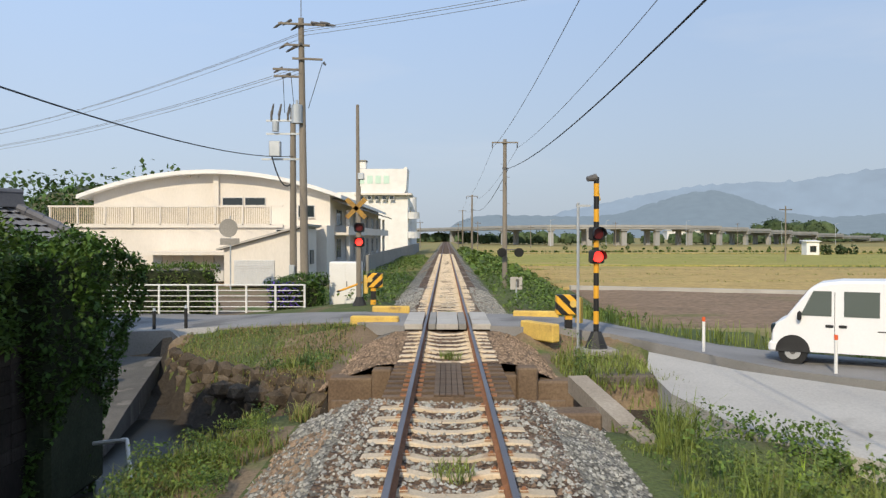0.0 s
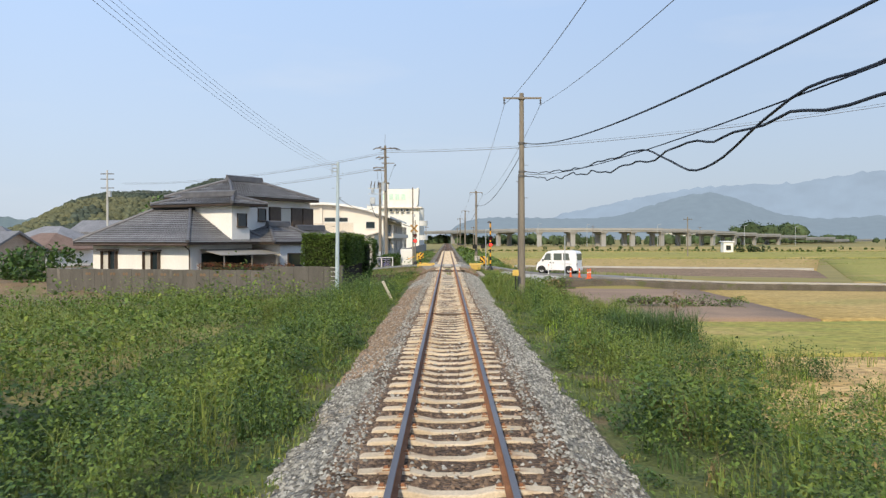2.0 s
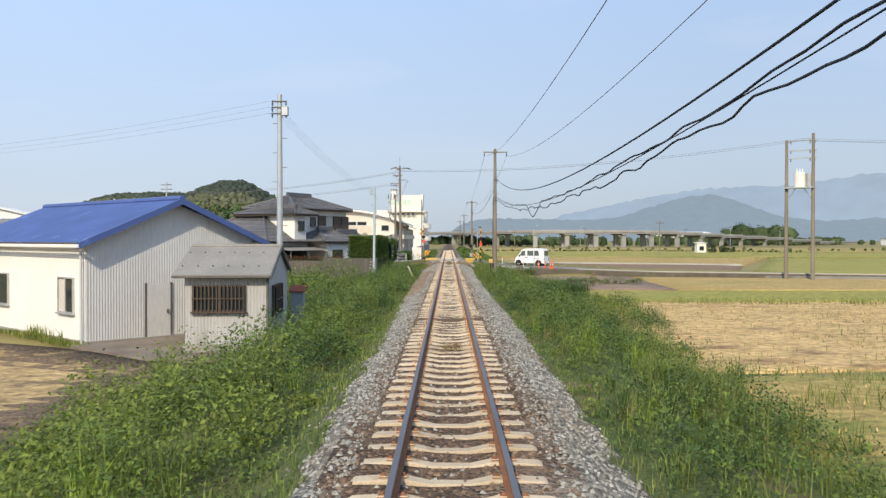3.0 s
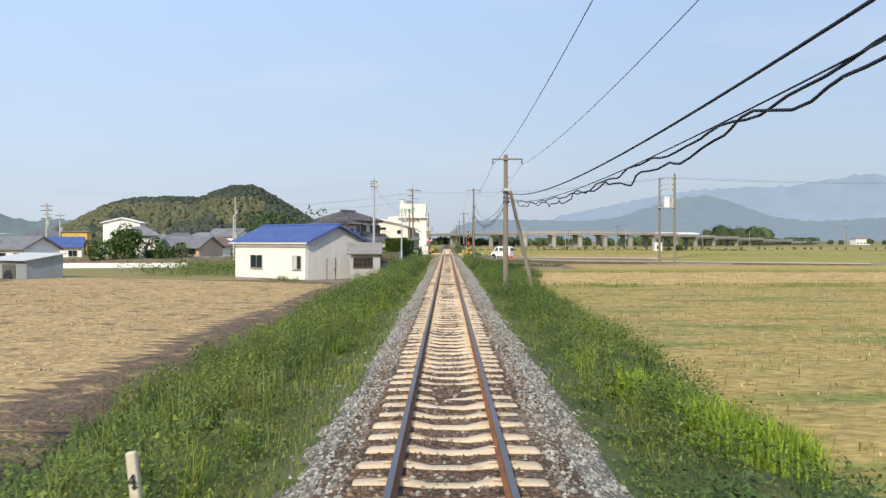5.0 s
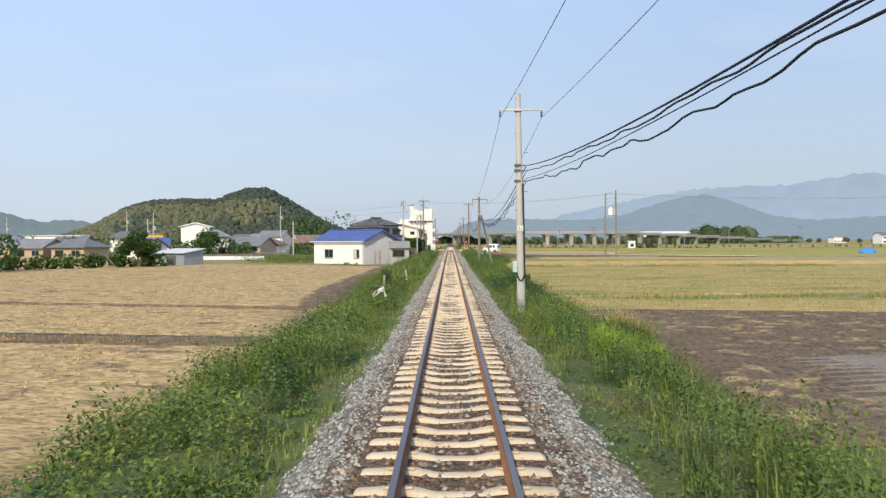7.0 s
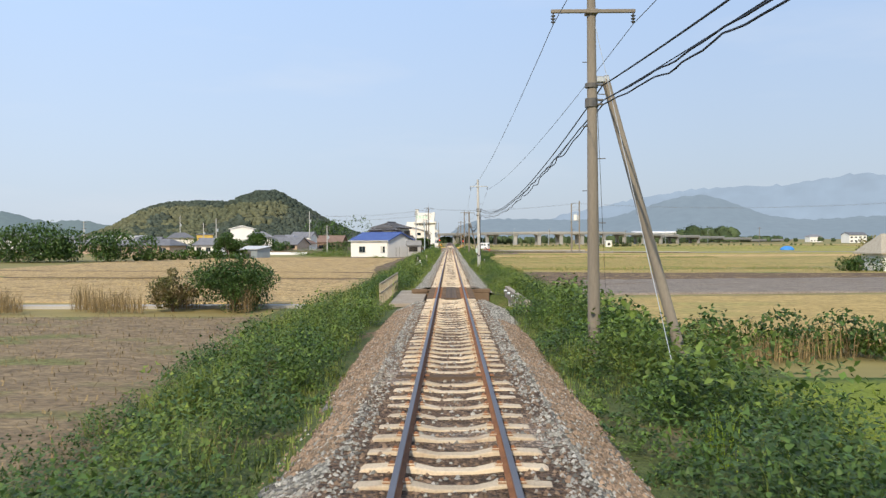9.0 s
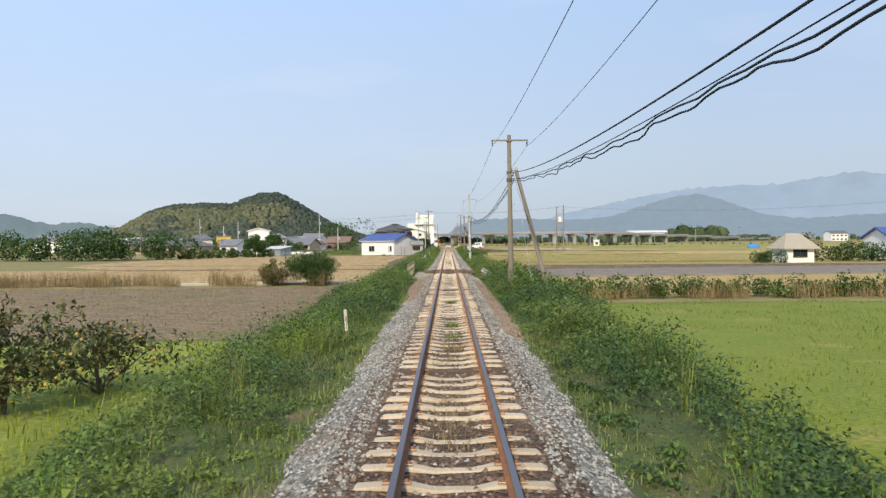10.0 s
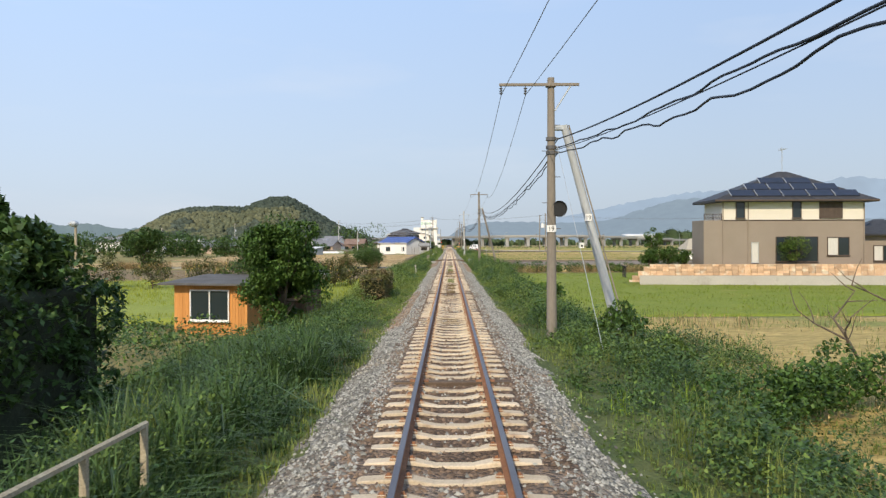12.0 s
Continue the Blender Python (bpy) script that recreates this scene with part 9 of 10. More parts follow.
def grass_bed(name, n, x0, x1, y0, y1, hgt, label, material, mask=None, clump=0.0, wid=0.012, lean=0.4, zf=None):
    x, y = scatter(n, x0, x1, y0, y1)
    keep = ~blocked(x, y)
    if clump:
        keep &= vnoise(x, y, 2.0, 41) > clump
    if mask is not None:
        keep &= mask(x, y)
    x, y = x[keep], y[keep]
    z = surf(x, y) if zf is None else zf(x, y)
    h = rng.uniform(hgt[0], hgt[1], len(x)) * (1 + 0.35 * vnoise(x, y, 1.3, 43))
    o = raw(name, *blades(np.stack([x, y, z - 0.02], 1), h, np.full(len(x), wid) * rng.uniform(0.7, 1.5, len(x)), lean), material)
    return tagged(o, label, "grass", kind="stuff")


def outer(x, y):
    """How far from the track the bank's growth reaches, by side."""
    yl = np.interp(y, [-290, -250, -215, -200, -186, -176, -166, -145, -119, -107, -100, -84, -55, -40, 0, 20], [8.5, 6.5, 5.8, 6.3, 7.6, 7.6, 6.2, 5.7, 5.0, 6.2, 6.9, 7.2, 6.9, 7.6, 6.0, 6.0])
    yr = np.interp(y, [-290, -262, -254, -245, -213, -200, -182, -170, -140, -108, -88, -60, -45, -38, -28, -18, -12, 0, 9, 20], [9.6, 9.0, 6.6, 5.3, 5.3, 6.4, 7.4, 6.6, 5.6, 5.0, 6.1, 6.6, 7.8, 9.0, 9.6, 8.4, 7.8, 7.4, 7.0, 5.0])
    return np.where(x < 0, yl, yr) + 0.35 * vnoise(x * 0, y, 2.2, 61) + 0.25 * vnoise(x * 0, y, 0.7, 62)


def leafy(x, y):
    """Share of broad-leaved plants against grass along each side."""
    l = np.interp(y, [-290, -268, -262, -250, -200, -150, -120, -110, -85, -75, -30, -20, -8, 10], [0.45, 0.45, 0.6, 0.8, 0.85, 0.8, 0.6, 0.35, 0.5, 0.85, 0.85, 0.5, 0.7, 0.25])
    r = np.interp(y, [-290, -270, -215, -165, -150, -140, -125, -112, -105, -85, -60, -45, -38, -30, -15, 10], [0.75, 0.8, 0.95, 0.85, 0.5, 0.3, 0.55, 0.8, 0.45, 0.35, 0.3, 0.45, 0.75, 0.6, 0.35, 0.25])
    return np.clip(np.where(x < 0, l, r) + 0.25 * vnoise(x, y, 1.8, 63), 0, 1)


def plants(side, n, materials, label):
    """Broad-leaved plants, each a dome of leaves; three shades that grow in patches."""
    x, y = scatter(n, 2.2, 10.2, -285, 19)
    x = x * side
    keep = ~blocked(x, y) & (np.abs(x) < outer(x, y)) & (rng.uniform(0, 1, n) < 0.4 + 0.6 * leafy(x, y))
    x, y = x[keep], y[keep]
    h = canopy(x, y) * rng.uniform(0.75, 1.3, len(x))
    r = np.clip(0.2 + 0.3 * h * rng.uniform(0.7, 1.4, len(x)), 0.12, 0.6)
    tone = vnoise(x, y, 2.6, 64) + 0.7 * vnoise(x, y, 0.9, 65) + rng.normal(0, 0.3, len(x)) + np.where(side < 0, np.interp(y, [-285, -262, -250, -226, -205, -190, -150, -110, -60, -28, -14, 4], [-0.95, -0.8, 0.2, 0.35, -0.4, -0.8, -0.1, 0.5, 0.55, 0.4, -0.45, -0.4]), np.interp(y, [-285, -240, -180, -150, -120, -100, -60, -20], [-0.6, -0.3, -0.25, 0.1, -0.3, 0.2, 0.1, 0.1]))
    for k_, (lo_, hi_) in enumerate(((-9, -0.45), (-0.45, 0.42), (0.42, 9))):
        sel = (tone > lo_) & (tone <= hi_)
        xs_, ys_, hs_, rs_k = x[sel], y[sel], h[sel], r[sel]
        cnt = np.clip((36 + 100 * rs_k / 0.35 * np.clip(hs_, 0.2, 1)).astype(int), 28, 165)
        i_ = np.repeat(np.arange(len(xs_)), cnt)
        u = rng.normal(0, 1, (len(i_), 3))
        u /= np.linalg.norm(u, axis=1)[:, None]
        u[:, 2] = np.abs(u[:, 2])
        rad = rng.uniform(0.35, 1.06, len(i_)) ** 0.6
        px_, py_ = xs_[i_] + u[:, 0] * rad * rs_k[i_], ys_[i_] + u[:, 1] * rad * rs_k[i_]
        pz_ = surf(px_, py_) + 0.03 + u[:, 2] * rad * hs_[i_]
        size = rng.uniform(0.035, 0.072, len(i_)) * (0.8 + 0.5 * u[:, 2]) * (0.9 + 0.3 * (leafy(xs_, ys_)[i_] > 0.8))
        tagged(raw("bank_weeds", *sprigs(np.stack([px_, py_, pz_], 1), size * 1.02, 0.55, 0.7), materials[k_]), label[k_], "weeds", kind="stuff")


LBL = ("dense dark green leafy weeds on the embankment", "dense leafy green weeds on the embankment", "yellow-green leafy weeds on the embankment")
plants(-1, 13000, (M_LEAFDARK, M_LEAF, M_LEAFPALE), LBL)
plants(1, 13000, (M_LEAFDARK, M_LEAF, M_LEAFPALE), LBL)


def bank_grass(side, n, hgt, wid, lean, material, label, seed, lo_=-0.2, y0=-285, y1=19):
    """Long grass in tufts where few broad leaves grow."""
    m_ = n // 26
    x, y = scatter(m_, 2.15, 9.2, y0, y1)
    x = x * side
    keep = ~blocked(x, y) & (np.abs(x) < outer(x, y) + 0.2) & (rng.uniform(0, 1, m_) > leafy(x, y) - 0.12) & (vnoise(x, y, 1.6, seed) > lo_)
    if material in (M_GRASS, M_LIME):  # dark growth by the hut and the ditch
        keep &= ~((side < 0) & ((y < -257) | ((y < -178) & (y > -202))) & (rng.uniform(0, 1, m_) < 0.7))
    x, y = x[keep], y[keep]
    h = np.clip(canopy(x, y) * 1.25, 0.12, 1.3) * rng.uniform(hgt[0], hgt[1], len(x))
    i_ = np.repeat(np.arange(len(x)), 26)
    px_, py_ = x[i_] + rng.normal(0, 0.09, len(i_)), y[i_] + rng.normal(0, 0.09, len(i_))
    tagged(raw("bank_grass", *blades(np.stack([px_, py_, gz(px_, py_) - 0.02], 1), h[i_] * rng.uniform(0.55, 1.1, len(i_)), wid * rng.uniform(0.7, 1.5, len(i_)), lean), material), label, "grass", kind="stuff")


for side in (-1, 1):
    bank_grass(side, 110000, (0.6, 1.15), 0.013, 0.45, M_GRASS, "long green grass on the embankment", 66, -0.4)
    bank_grass(side, 60000, (0.5, 1.2), 0.014, 0.5, M_GRASSDARK, "dark blue-green grass on the embankment", 67, -0.1)
    bank_grass(side, 36000, (0.6, 1.1), 0.011, 0.5, M_LIME, "bright yellow-green grass on the embankment", 68, 0.1)
    bank_grass(side, 14000, (0.5, 1.0), 0.009, 0.6, M_REED, "dry brown grass on the embankment", 69, 0.2)
# arching grass mound, goldenrod stand
bank_grass(1, 24000, (0.5, 1.1), 0.014, 0.45, M_GRASS, "long green grass beside the sandy plot", 73, -0.8, -12, 12)
bank_grass(-1, 36000, (0.6, 1.15), 0.024, 0.9, M_GRASSDARK, "tall arching blue-green grass", 70, -0.5, -280, -262)
weed_bed("field_weeds", 42000, -18, -6.4, -39, 0.2, (0.06, 0.13), "tall leafy weeds filling the plot by the wall", M_LEAF, 1.6)
weed_bed("field_weeds", 32000, -18, -6.4, -39, 0.2, (0.06, 0.13), "yellow-green leafy weeds filling the plot by the wall", M_LEAFPALE, 1.75, 0.1)
weed_bed("field_weeds", 14000, -34, -18.0, -34, 3, (0.12, 0.22), "tall leafy weeds filling the plot by the wall", M_LEAF, 1.6)
weed_bed("broad_leaves", 9000, 3.2, 7.2, -200, -179, (0.09, 0.17), "broad-leaved creeper on the bank", M_LEAF, 1.4, 0.3)
belt("bank_bushes", [(5.2, -273), (9.4, -268)], 0.7, 1.3, 0.45, "dark leafy bushes on the bank", M_TREELEAF, 420, 0.10, 0.25)
belt("bank_bushes", [(5.6, -279), (8.8, -283)], 0.7, 1.2, 0.5, "dark leafy bushes on the bank", M_LEAFDARK, 420, 0.10, 0.25)
belt("bank_bushes", [(4.6, -266), (6.4, -263)], 0.6, 1.0, 0.5, "leafy bushes below the strut pole", M_LEAF, 420, 0.10, 0.3)
belt("apron_weeds", [(4.3, 12.6), (5.6, 10.7), (8.4, 10.4)], 0.5, 0.9, 0.22, "leafy weeds below the concrete apron", M_LEAF, 240, 0.07, 0.25)
ux = rng.uniform(7.6, 40, 5000)
uy = np.interp(ux, [7.5, 13, 20, 60], [10.9, 11.5, 9.4, 1.15]) + np.minimum(np.abs(rng.normal(0, 0.5, 5000)), np.interp(ux, [7.5, 13, 20], [1.5, 1.0, 0.25]))
uz = np.interp(ux, [7.5, 13, 20, 60], [-0.70, -0.83, -0.95, -1.14])
tagged(raw("wall_top_grass", *blades(np.stack([ux, uy, uz - 0.02], 1), rng.uniform(0.03, 0.16, 5000), np.full(5000, 0.02), 1.0), M_REED), "dry grass and litter on the mossy lane wall", "grass", kind="stuff")
tq = rng.uniform(-0.3, 6.5, 900)
wx, wy = -12.3 - 0.74 * tq + rng.normal(-0.25, 0.18, 900), -44.4 + 0.68 * tq + rng.normal(-0.3, 0.18, 900)
tagged(raw("wall_foot_weeds", *blades(np.stack([wx, wy, np.full(900, -1.36)], 1), rng.uniform(0.1, 0.6, 900) * (0.4 + 0.6 * (vnoise(wx, wy, 1.2, 71) > 0)), np.full(900, 0.03), 0.5), M_GRASS), "grass and weeds along the workshop wall", "weeds", kind="stuff")
grass_bed("stream_grass", 16000, -7.4, -2.0, 16.2, 24.2, (0.02, 0.09), "short grass over the far stream bank", M_GRASS, None, 0.0, 0.016, 0.9)
grass_bed("stream_grass", 14000, -7.4, -1.9, 16.0, 24.2, (0.03, 0.11), "short dry grass over the far stream bank", M_REED, None, -0.6, 0.016, 1.0)
grass_bed("stream_grass", 6000, -7.4, -2.6, 17.0, 24.2, (0.05, 0.16), "darker grass tufts over the far stream bank", M_GRASSDARK, None, 0.2, 0.018, 0.8)
grass_bed("stream_grass", 1500, -3.9, -2.6, 3, 12.3, (0.05, 0.18), "brownish grass by the stream", M_REED, None, -0.3, 0.015, 0.6)
x, y = scatter(26000, -3.95, -2.15, 6.5, 14.2)
keep = (ditch(x, y) < 0.5) & (vnoise(x, y, 0.45, 45) + 0.5 * vnoise(x, y, 0.16, 47) > np.where(y > 12, 0.22, 0.02) - 0.5 * smooth(2.9, 3.5, -x)) & (np.abs(x) > bed_edge(x, y) - 0.1)
x, y = x[keep], y[keep]
hh_ = (0.24 + 0.26 * vnoise(x, y, 0.45, 46)) * smooth(2.0, 2.8, -x) * rng.uniform(0.1, 1.1, len(x)) ** 0.6
for k_, m_k in enumerate((M_LEAF, M_LEAFPALE, M_LEAFDARK)):
    i_ = np.arange(len(x)) % 5 // 2 == k_
    tagged(raw("stream_weeds", *leaves(np.stack([x[i_], y[i_], surf(x[i_], y[i_]) + np.maximum(hh_[i_], 0.02)], 1), rng.uniform(0.03, 0.06, i_.sum()), 0.7, 0.45), m_k), "low leafy weeds on the rim of the stream cut", "weeds", kind="stuff")
for m_k, n_, top_ in ((M_GRASS, 2600, 0.34), (M_REED, 1800, 0.24)):
    x, y = scatter(n_ * 3, -3.9, -2.1, 7, 14.3)
    keep = (ditch(x, y) < 0.5) & (vnoise(x, y, 0.5, 48) > 0.05)
    x, y = x[keep], y[keep]
    tagged(raw("stream_weeds", *blades(np.stack([x, y, surf(x, y) - 0.02], 1), rng.uniform(0.08, top_, len(x)), np.full(len(x), 0.012), 0.8), m_k), "thin grass on the rim of the stream cut", "grass", kind="stuff")
weed_bed("low_weeds", 16000, 2.2, 6.6, 24.5, 60, (0.06, 0.15), "low weeds beside the line", M_LEAF)
weed_bed("low_weeds", 18000, -6.0, -2.2, 27, 110, (0.07, 0.17), "low weeds beside the line", M_LEAF)
x, y = scatter(9000, 3.2, 18, 9, 30)
fe = np.interp(x, [3, 4, 7, 12, 20], [24.8, 24.6, 21.8, 18.0, 13.8])
keep = (y > fe) & (y < fe + 1.2 + 1.6 * rng.uniform(0, 1, len(x)))
x, y = x[keep], y[keep]
x2, y2 = scatter(1500, -7.0, -2.1, 18.2, 24.3)
ok2 = (ditch(x2, y2) < 0.2) & (y2 < lane_edge(x2))
x2, y2 = x2[ok2], y2[ok2]
tagged(raw("lane_side_grass", *blades(np.stack([x2, y2, gz(x2, y2) - 0.02], 1), rng.uniform(0.05, 0.28, len(x2)), np.full(len(x2), 0.02), 0.6), M_GRASS), "short grass at the lane edge", "grass", kind="stuff")
tagged(raw("lane_side_grass", *blades(np.stack([x, y, np.minimum(gz(x, y), road_z(x)) - 0.05], 1), rng.uniform(0.3, 0.75, len(x)), np.full(len(x), 0.03), 0.4), M_GRASS), "tall grass along the lane", "grass", kind="stuff")
x, y = scatter(4200, 2.3, 4.6, 12.2, 19.4)
x, y = x[y < 19.6 - 0.2 * x], y[y < 19.6 - 0.2 * x]
tagged(raw("lane_side_grass", *blades(np.stack([x, y, np.maximum(gz(x, y), np.where((x > 2.9) & (x < 4.05) & (y > 16.4), -0.46, -9)) - 0.02], 1), rng.uniform(0.08, 0.3, len(x)), np.full(len(x), 0.02), 0.5), M_GRASS), "short grass round the warning light", "grass", kind="stuff")
weed_bed("yard_weeds", 16000, -17, -6.8, -283, -248, (0.08, 0.16), "dark green weeds round the board hut", M_LEAFDARK, 0.9)
weed_bed("yard_weeds", 9000, -17, -6.8, -283, -248, (0.08, 0.16), "green weeds round the board hut", M_LEAF, 0.9, 0.1)
weed_bed("low_weeds", 6000, 2.2, 7.5, 60, 170, (0.3, 0.6), "low weeds beside the line", M_LEAF)
grass_bed("verge_grass", 46000, -3.5, -1.3, -284, 12, (0.06, 0.22), "short grass at the ballast edge", M_GRASS, None, -0.45, 0.018)
weed_bed("verge_weeds", 30000, 1.5, 3.7, -285, 12, (0.03, 0.075), "low leafy weeds at the ballast edge", M_LEAF, 0.8, 0.6)
weed_bed("verge_weeds", 30000, -3.7, -1.3, -285, 12, (0.03, 0.075), "low leafy weeds at the ballast edge", M_LEAF, 0.8, 0.6)
grass_bed("verge_grass", 46000, 1.45, 3.5, -284, 12, (0.06, 0.22), "short grass at the ballast edge", M_GRASS, None, -0.1)
grass_bed("field_grass", 14000, -30, -7, -34, 0, (0.5, 1.0), "tall grass among the weeds", M_GRASS, None, 0.1, 0.02)
for cx_, cy_, r_, h_ in ((4.3, -107.0, 1.0, 0.75), (3.8, -103.5, 0.8, 0.6), (4.6, -142.5, 1.0, 0.85), (-5.3, -213.2, 1.3, 0.6), (4.1, -144.0, 0.6, 0.7), (-4.6, -207, 0.5, 0.5)):
    n_ = int(900 * r_)
    a_, q_ = rng.uniform(0, 6.28, n_), r_ * np.sqrt(rng.uniform(0, 1, n_))
    x, y = cx_ + q_ * np.cos(a_), cy_ + q_ * np.sin(a_)
    tagged(raw("goldenrod_clump", *blades(np.stack([x, y, gz(x, y)], 1), rng.uniform(0.5, 1.1, n_) * h_, np.full(n_, 0.035), 0.3), M_LIME), "bright yellow-green clump of tall weeds", "weeds", kind="stuff")
for cx_, cy_, r_, h_, mm_ in ((5.6, -138.0, 0.8, 1.2, M_GRASS), (5.7, -137.0, 0.6, 1.3, M_DRY), (-5.1, -11.5, 1.6, 1.4, M_GRASSDARK), (-6.6, -13.5, 1.3, 1.2, M_GRASS), (7.2, -19.5, 1.6, 1.35, M_GRASSDARK), (-4.9, -197, 0.8, 0.9, M_GRASS), (5.0, -55, 0.8, 0.8, M_GRASS), (-4.9, -183.5, 1.7, 1.25, M_GRASS)):
    n_ = int(800 * r_)
    a_, q_ = rng.uniform(0, 6.28, n_), r_ * np.sqrt(rng.uniform(0, 1, n_))
    x, y = cx_ + q_ * np.cos(a_), cy_ + q_ * np.sin(a_)
    tagged(raw("pampas_clump", *blades(np.stack([x, y, gz(x, y)], 1), rng.uniform(0.7, 1.15, n_) * h_, np.full(n_, 0.022), 0.75), mm_), "arching clump of tall pampas grass", "grass", kind="stuff")
# straw and stubble on the fields
flat = lambda x, y: np.full(len(x), -1.345)
grass_bed("field_straw", 40000, -42, -10.6, -135, -48, (0.04, 0.11), "cut straw stubble in rows", M_DRY, lambda x, y: np.abs(((y * 1.0 + x * 0.25) / 0.7) % 1 - 0.5) < 0.3, -0.5, 0.04, 2.2, flat)
grass_bed("field_straw", 9000, -34, -8.4, -160, -136, (0.04, 0.11), "cut straw stubble in rows", M_DRY, lambda x, y: np.abs(((y * 1.0 + x * 0.1) / 0.7) % 1 - 0.5) < 0.3, -0.5, 0.04, 2.2, flat)
grass_bed("field_straw", 34000, 6.4, 45, -124, -22, (0.05, 0.14), "cut rice stubble turning green", M_DRY, lambda x, y: np.abs((y / 0.6) % 1 - 0.5) < 0.32, -0.4, 0.035, 1.4, flat)
grass_bed("field_regrowth", 14000, 6.4, 45, -124, -22, (0.10, 0.28), "green regrowth in the stubble", M_GRASS, lambda x, y: np.abs((y / 0.6) % 1 - 0.5) < 0.3, 0.0, 0.02, 0.5, flat)
grass_bed("rice_plants", 36000, 6.0, 34, -247, -190, (0.10, 0.24), "standing green rice", M_RICE, lambda x, y: np.abs((x / 0.5) % 1 - 0.5) < 0.35, -0.25, 0.022, 0.7, lambda x, y: np.full(len(x), -1.40))
grass_bed("rice_plants", 22000, -30, -6.6, -249, -209, (0.12, 0.3), "standing bright green rice", M_LIMERICE, lambda x, y: np.abs((x / 0.5) % 1 - 0.5) < 0.35, -0.8, 0.02, 0.35, lambda x, y: np.full(len(x), -1.2))
grass_bed("fallow_grass", 7000, 5.8, 34, -284, -247, (0.08, 0.3), "dry and green grass on the fallow paddy", M_DRY, None, -0.2, 0.02, 1.2, lambda x, y: np.full(len(x), -1.3))
grass_bed("fallow_grass", 9000, 5.8, 34, -284, -247, (0.1, 0.35), "dry and green grass on the fallow paddy", M_GRASS, None, -0.1, 0.02, 0.9, lambda x, y: np.full(len(x), -1.3))
grass_bed("fallow_tufts", 2600, 6.5, 30, -270, -247, (0.3, 0.8), "tall dry tufts on the fallow paddy", M_REED, None, 0.4, 0.016, 0.5, lambda x, y: np.full(len(x), -1.3))
grass_bed("fallow_tufts", 2600, 6.5, 30, -270, -247, (0.3, 0.7), "tall green tufts on the fallow paddy", M_GRASSDARK, None, 0.3, 0.016, 0.5, lambda x, y: np.full(len(x), -1.3))
grass_bed("fallow_grass", 9000, -34, -6.2, -206, -172, (0.05, 0.2), "thin dry weeds on the fallow field", M_REED, None, 0.0, 0.02, 1.4, flat)
grass_bed("reed_row", 9000, -48, -10.0, -170.5, -166.5, (0.6, 1.5), "row of brown reeds along the field ditch", M_REED, None, -0.3, 0.02, 0.3, flat)
belt("weed_row", [(7.0, -185.5), (60, -187)], 0.8, 1.6, 0.4, "row of dark green weeds between the fields", M_LEAFDARK, 150, 0.15)
belt("weed_row", [(7.0, -186), (60, -187.4)], 0.6, 1.3, 0.8, "row of green weeds between the fields", M_LEAF, 120, 0.14)
grass_bed("weed_row", 8000, 7.0, 60, -188.5, -184, (0.5, 1.1), "row of tall grass between the fields", M_REED, None, -0.3, 0.02, 0.4, flat)
for y_ in (-134.8,):
    grass_bed("bund_grass", 1500, -40, -8.3, y_ - 0.4, y_ + 0.4, (0.1, 0.35), "grass on the low field bund", M_REED, None, -0.5, 0.015, 0.5, lambda x, y: np.full(len(x), -1.32))
weed_bed("plot_weeds", 2600, 8.6, 15.5, -6.2, -4.4, (0.06, 0.13), "low weeds on the sandy plot", M_LEAF, 0.9, 0.6)
rb = random.Random(12)
rubble = thing("rubble_heap", "pale broken stones lying in the plot weeds", "rubble", (0, 0, 0))
for i in range(16):
    share("stone", st_me[i % 4], rubble, pose(9.4 + rb.uniform(0, 5.5), -5.0 + rb.uniform(-0.5, 0.5), -1.12 + rb.uniform(0, 0.15), rb.uniform(0, 90), 0, rb.uniform(0, 180)) @ Matrix.Scale(rb.uniform(0.2, 0.45), 4))
for y_, nn_ in ((-54, 2500), (-113, 2500), (-51, 1500), (-25, 2000)):
    grass_bed("bund_grass", nn_, 8, 50, y_ - 1.0, y_ + 0.8, (0.15, 0.5), "grass on the low field bund", M_GRASS, None, -0.4, 0.02, 0.5, flat)
for y_, nn_ in ((66, 700), (78, 700), (90, 800), (101, 700), (114, 900), (126, 800), (139, 1500), (168, 1500), (178, 1200), (192, 1300), (215, 1200)):
    grass_bed("field_bund_weeds", nn_ * 2, 9, 60 + y_ * 0.7, y_ - 1.0, y_ + 1.0 + (3 if y_ > 130 else 0), (0.1, 0.32), "rough green weeds on a far field bund", M_GRASSDARK if y_ % 2 else M_GRASS, None, -0.7, 0.06, 0.6, flat)
# tufts between the rails
for cy_ in (-205.5, -214.2, -217.0, -219.4, -233.5, -236.0, -240.3, -243.0, -246.2, 17.0, 8.6, -54.0, 26.2):
    n_ = 140
    a_, q_ = rng.uniform(0, 6.28, n_), 0.22 * np.sqrt(rng.uniform(0, 1, n_))
    p_ = np.stack([0.05 + q_ * np.cos(a_), cy_ + q_ * np.sin(a_) * 1.4, np.full(n_, -0.24)], 1)
    tagged(raw("track_weed", *blades(p_, rng.uniform(0.08, 0.24, n_), np.full(n_, 0.012), 0.8), M_REED if int(cy_) % 3 == 0 else M_GRASS), "small weed tuft between the rails", "weeds", group="track weeds", kind="stuff")
x, y = scatter(9000, -0.42, 0.42, -262, -209)
keep = vnoise(x * 0, y, 2.4, 51) > 0.25
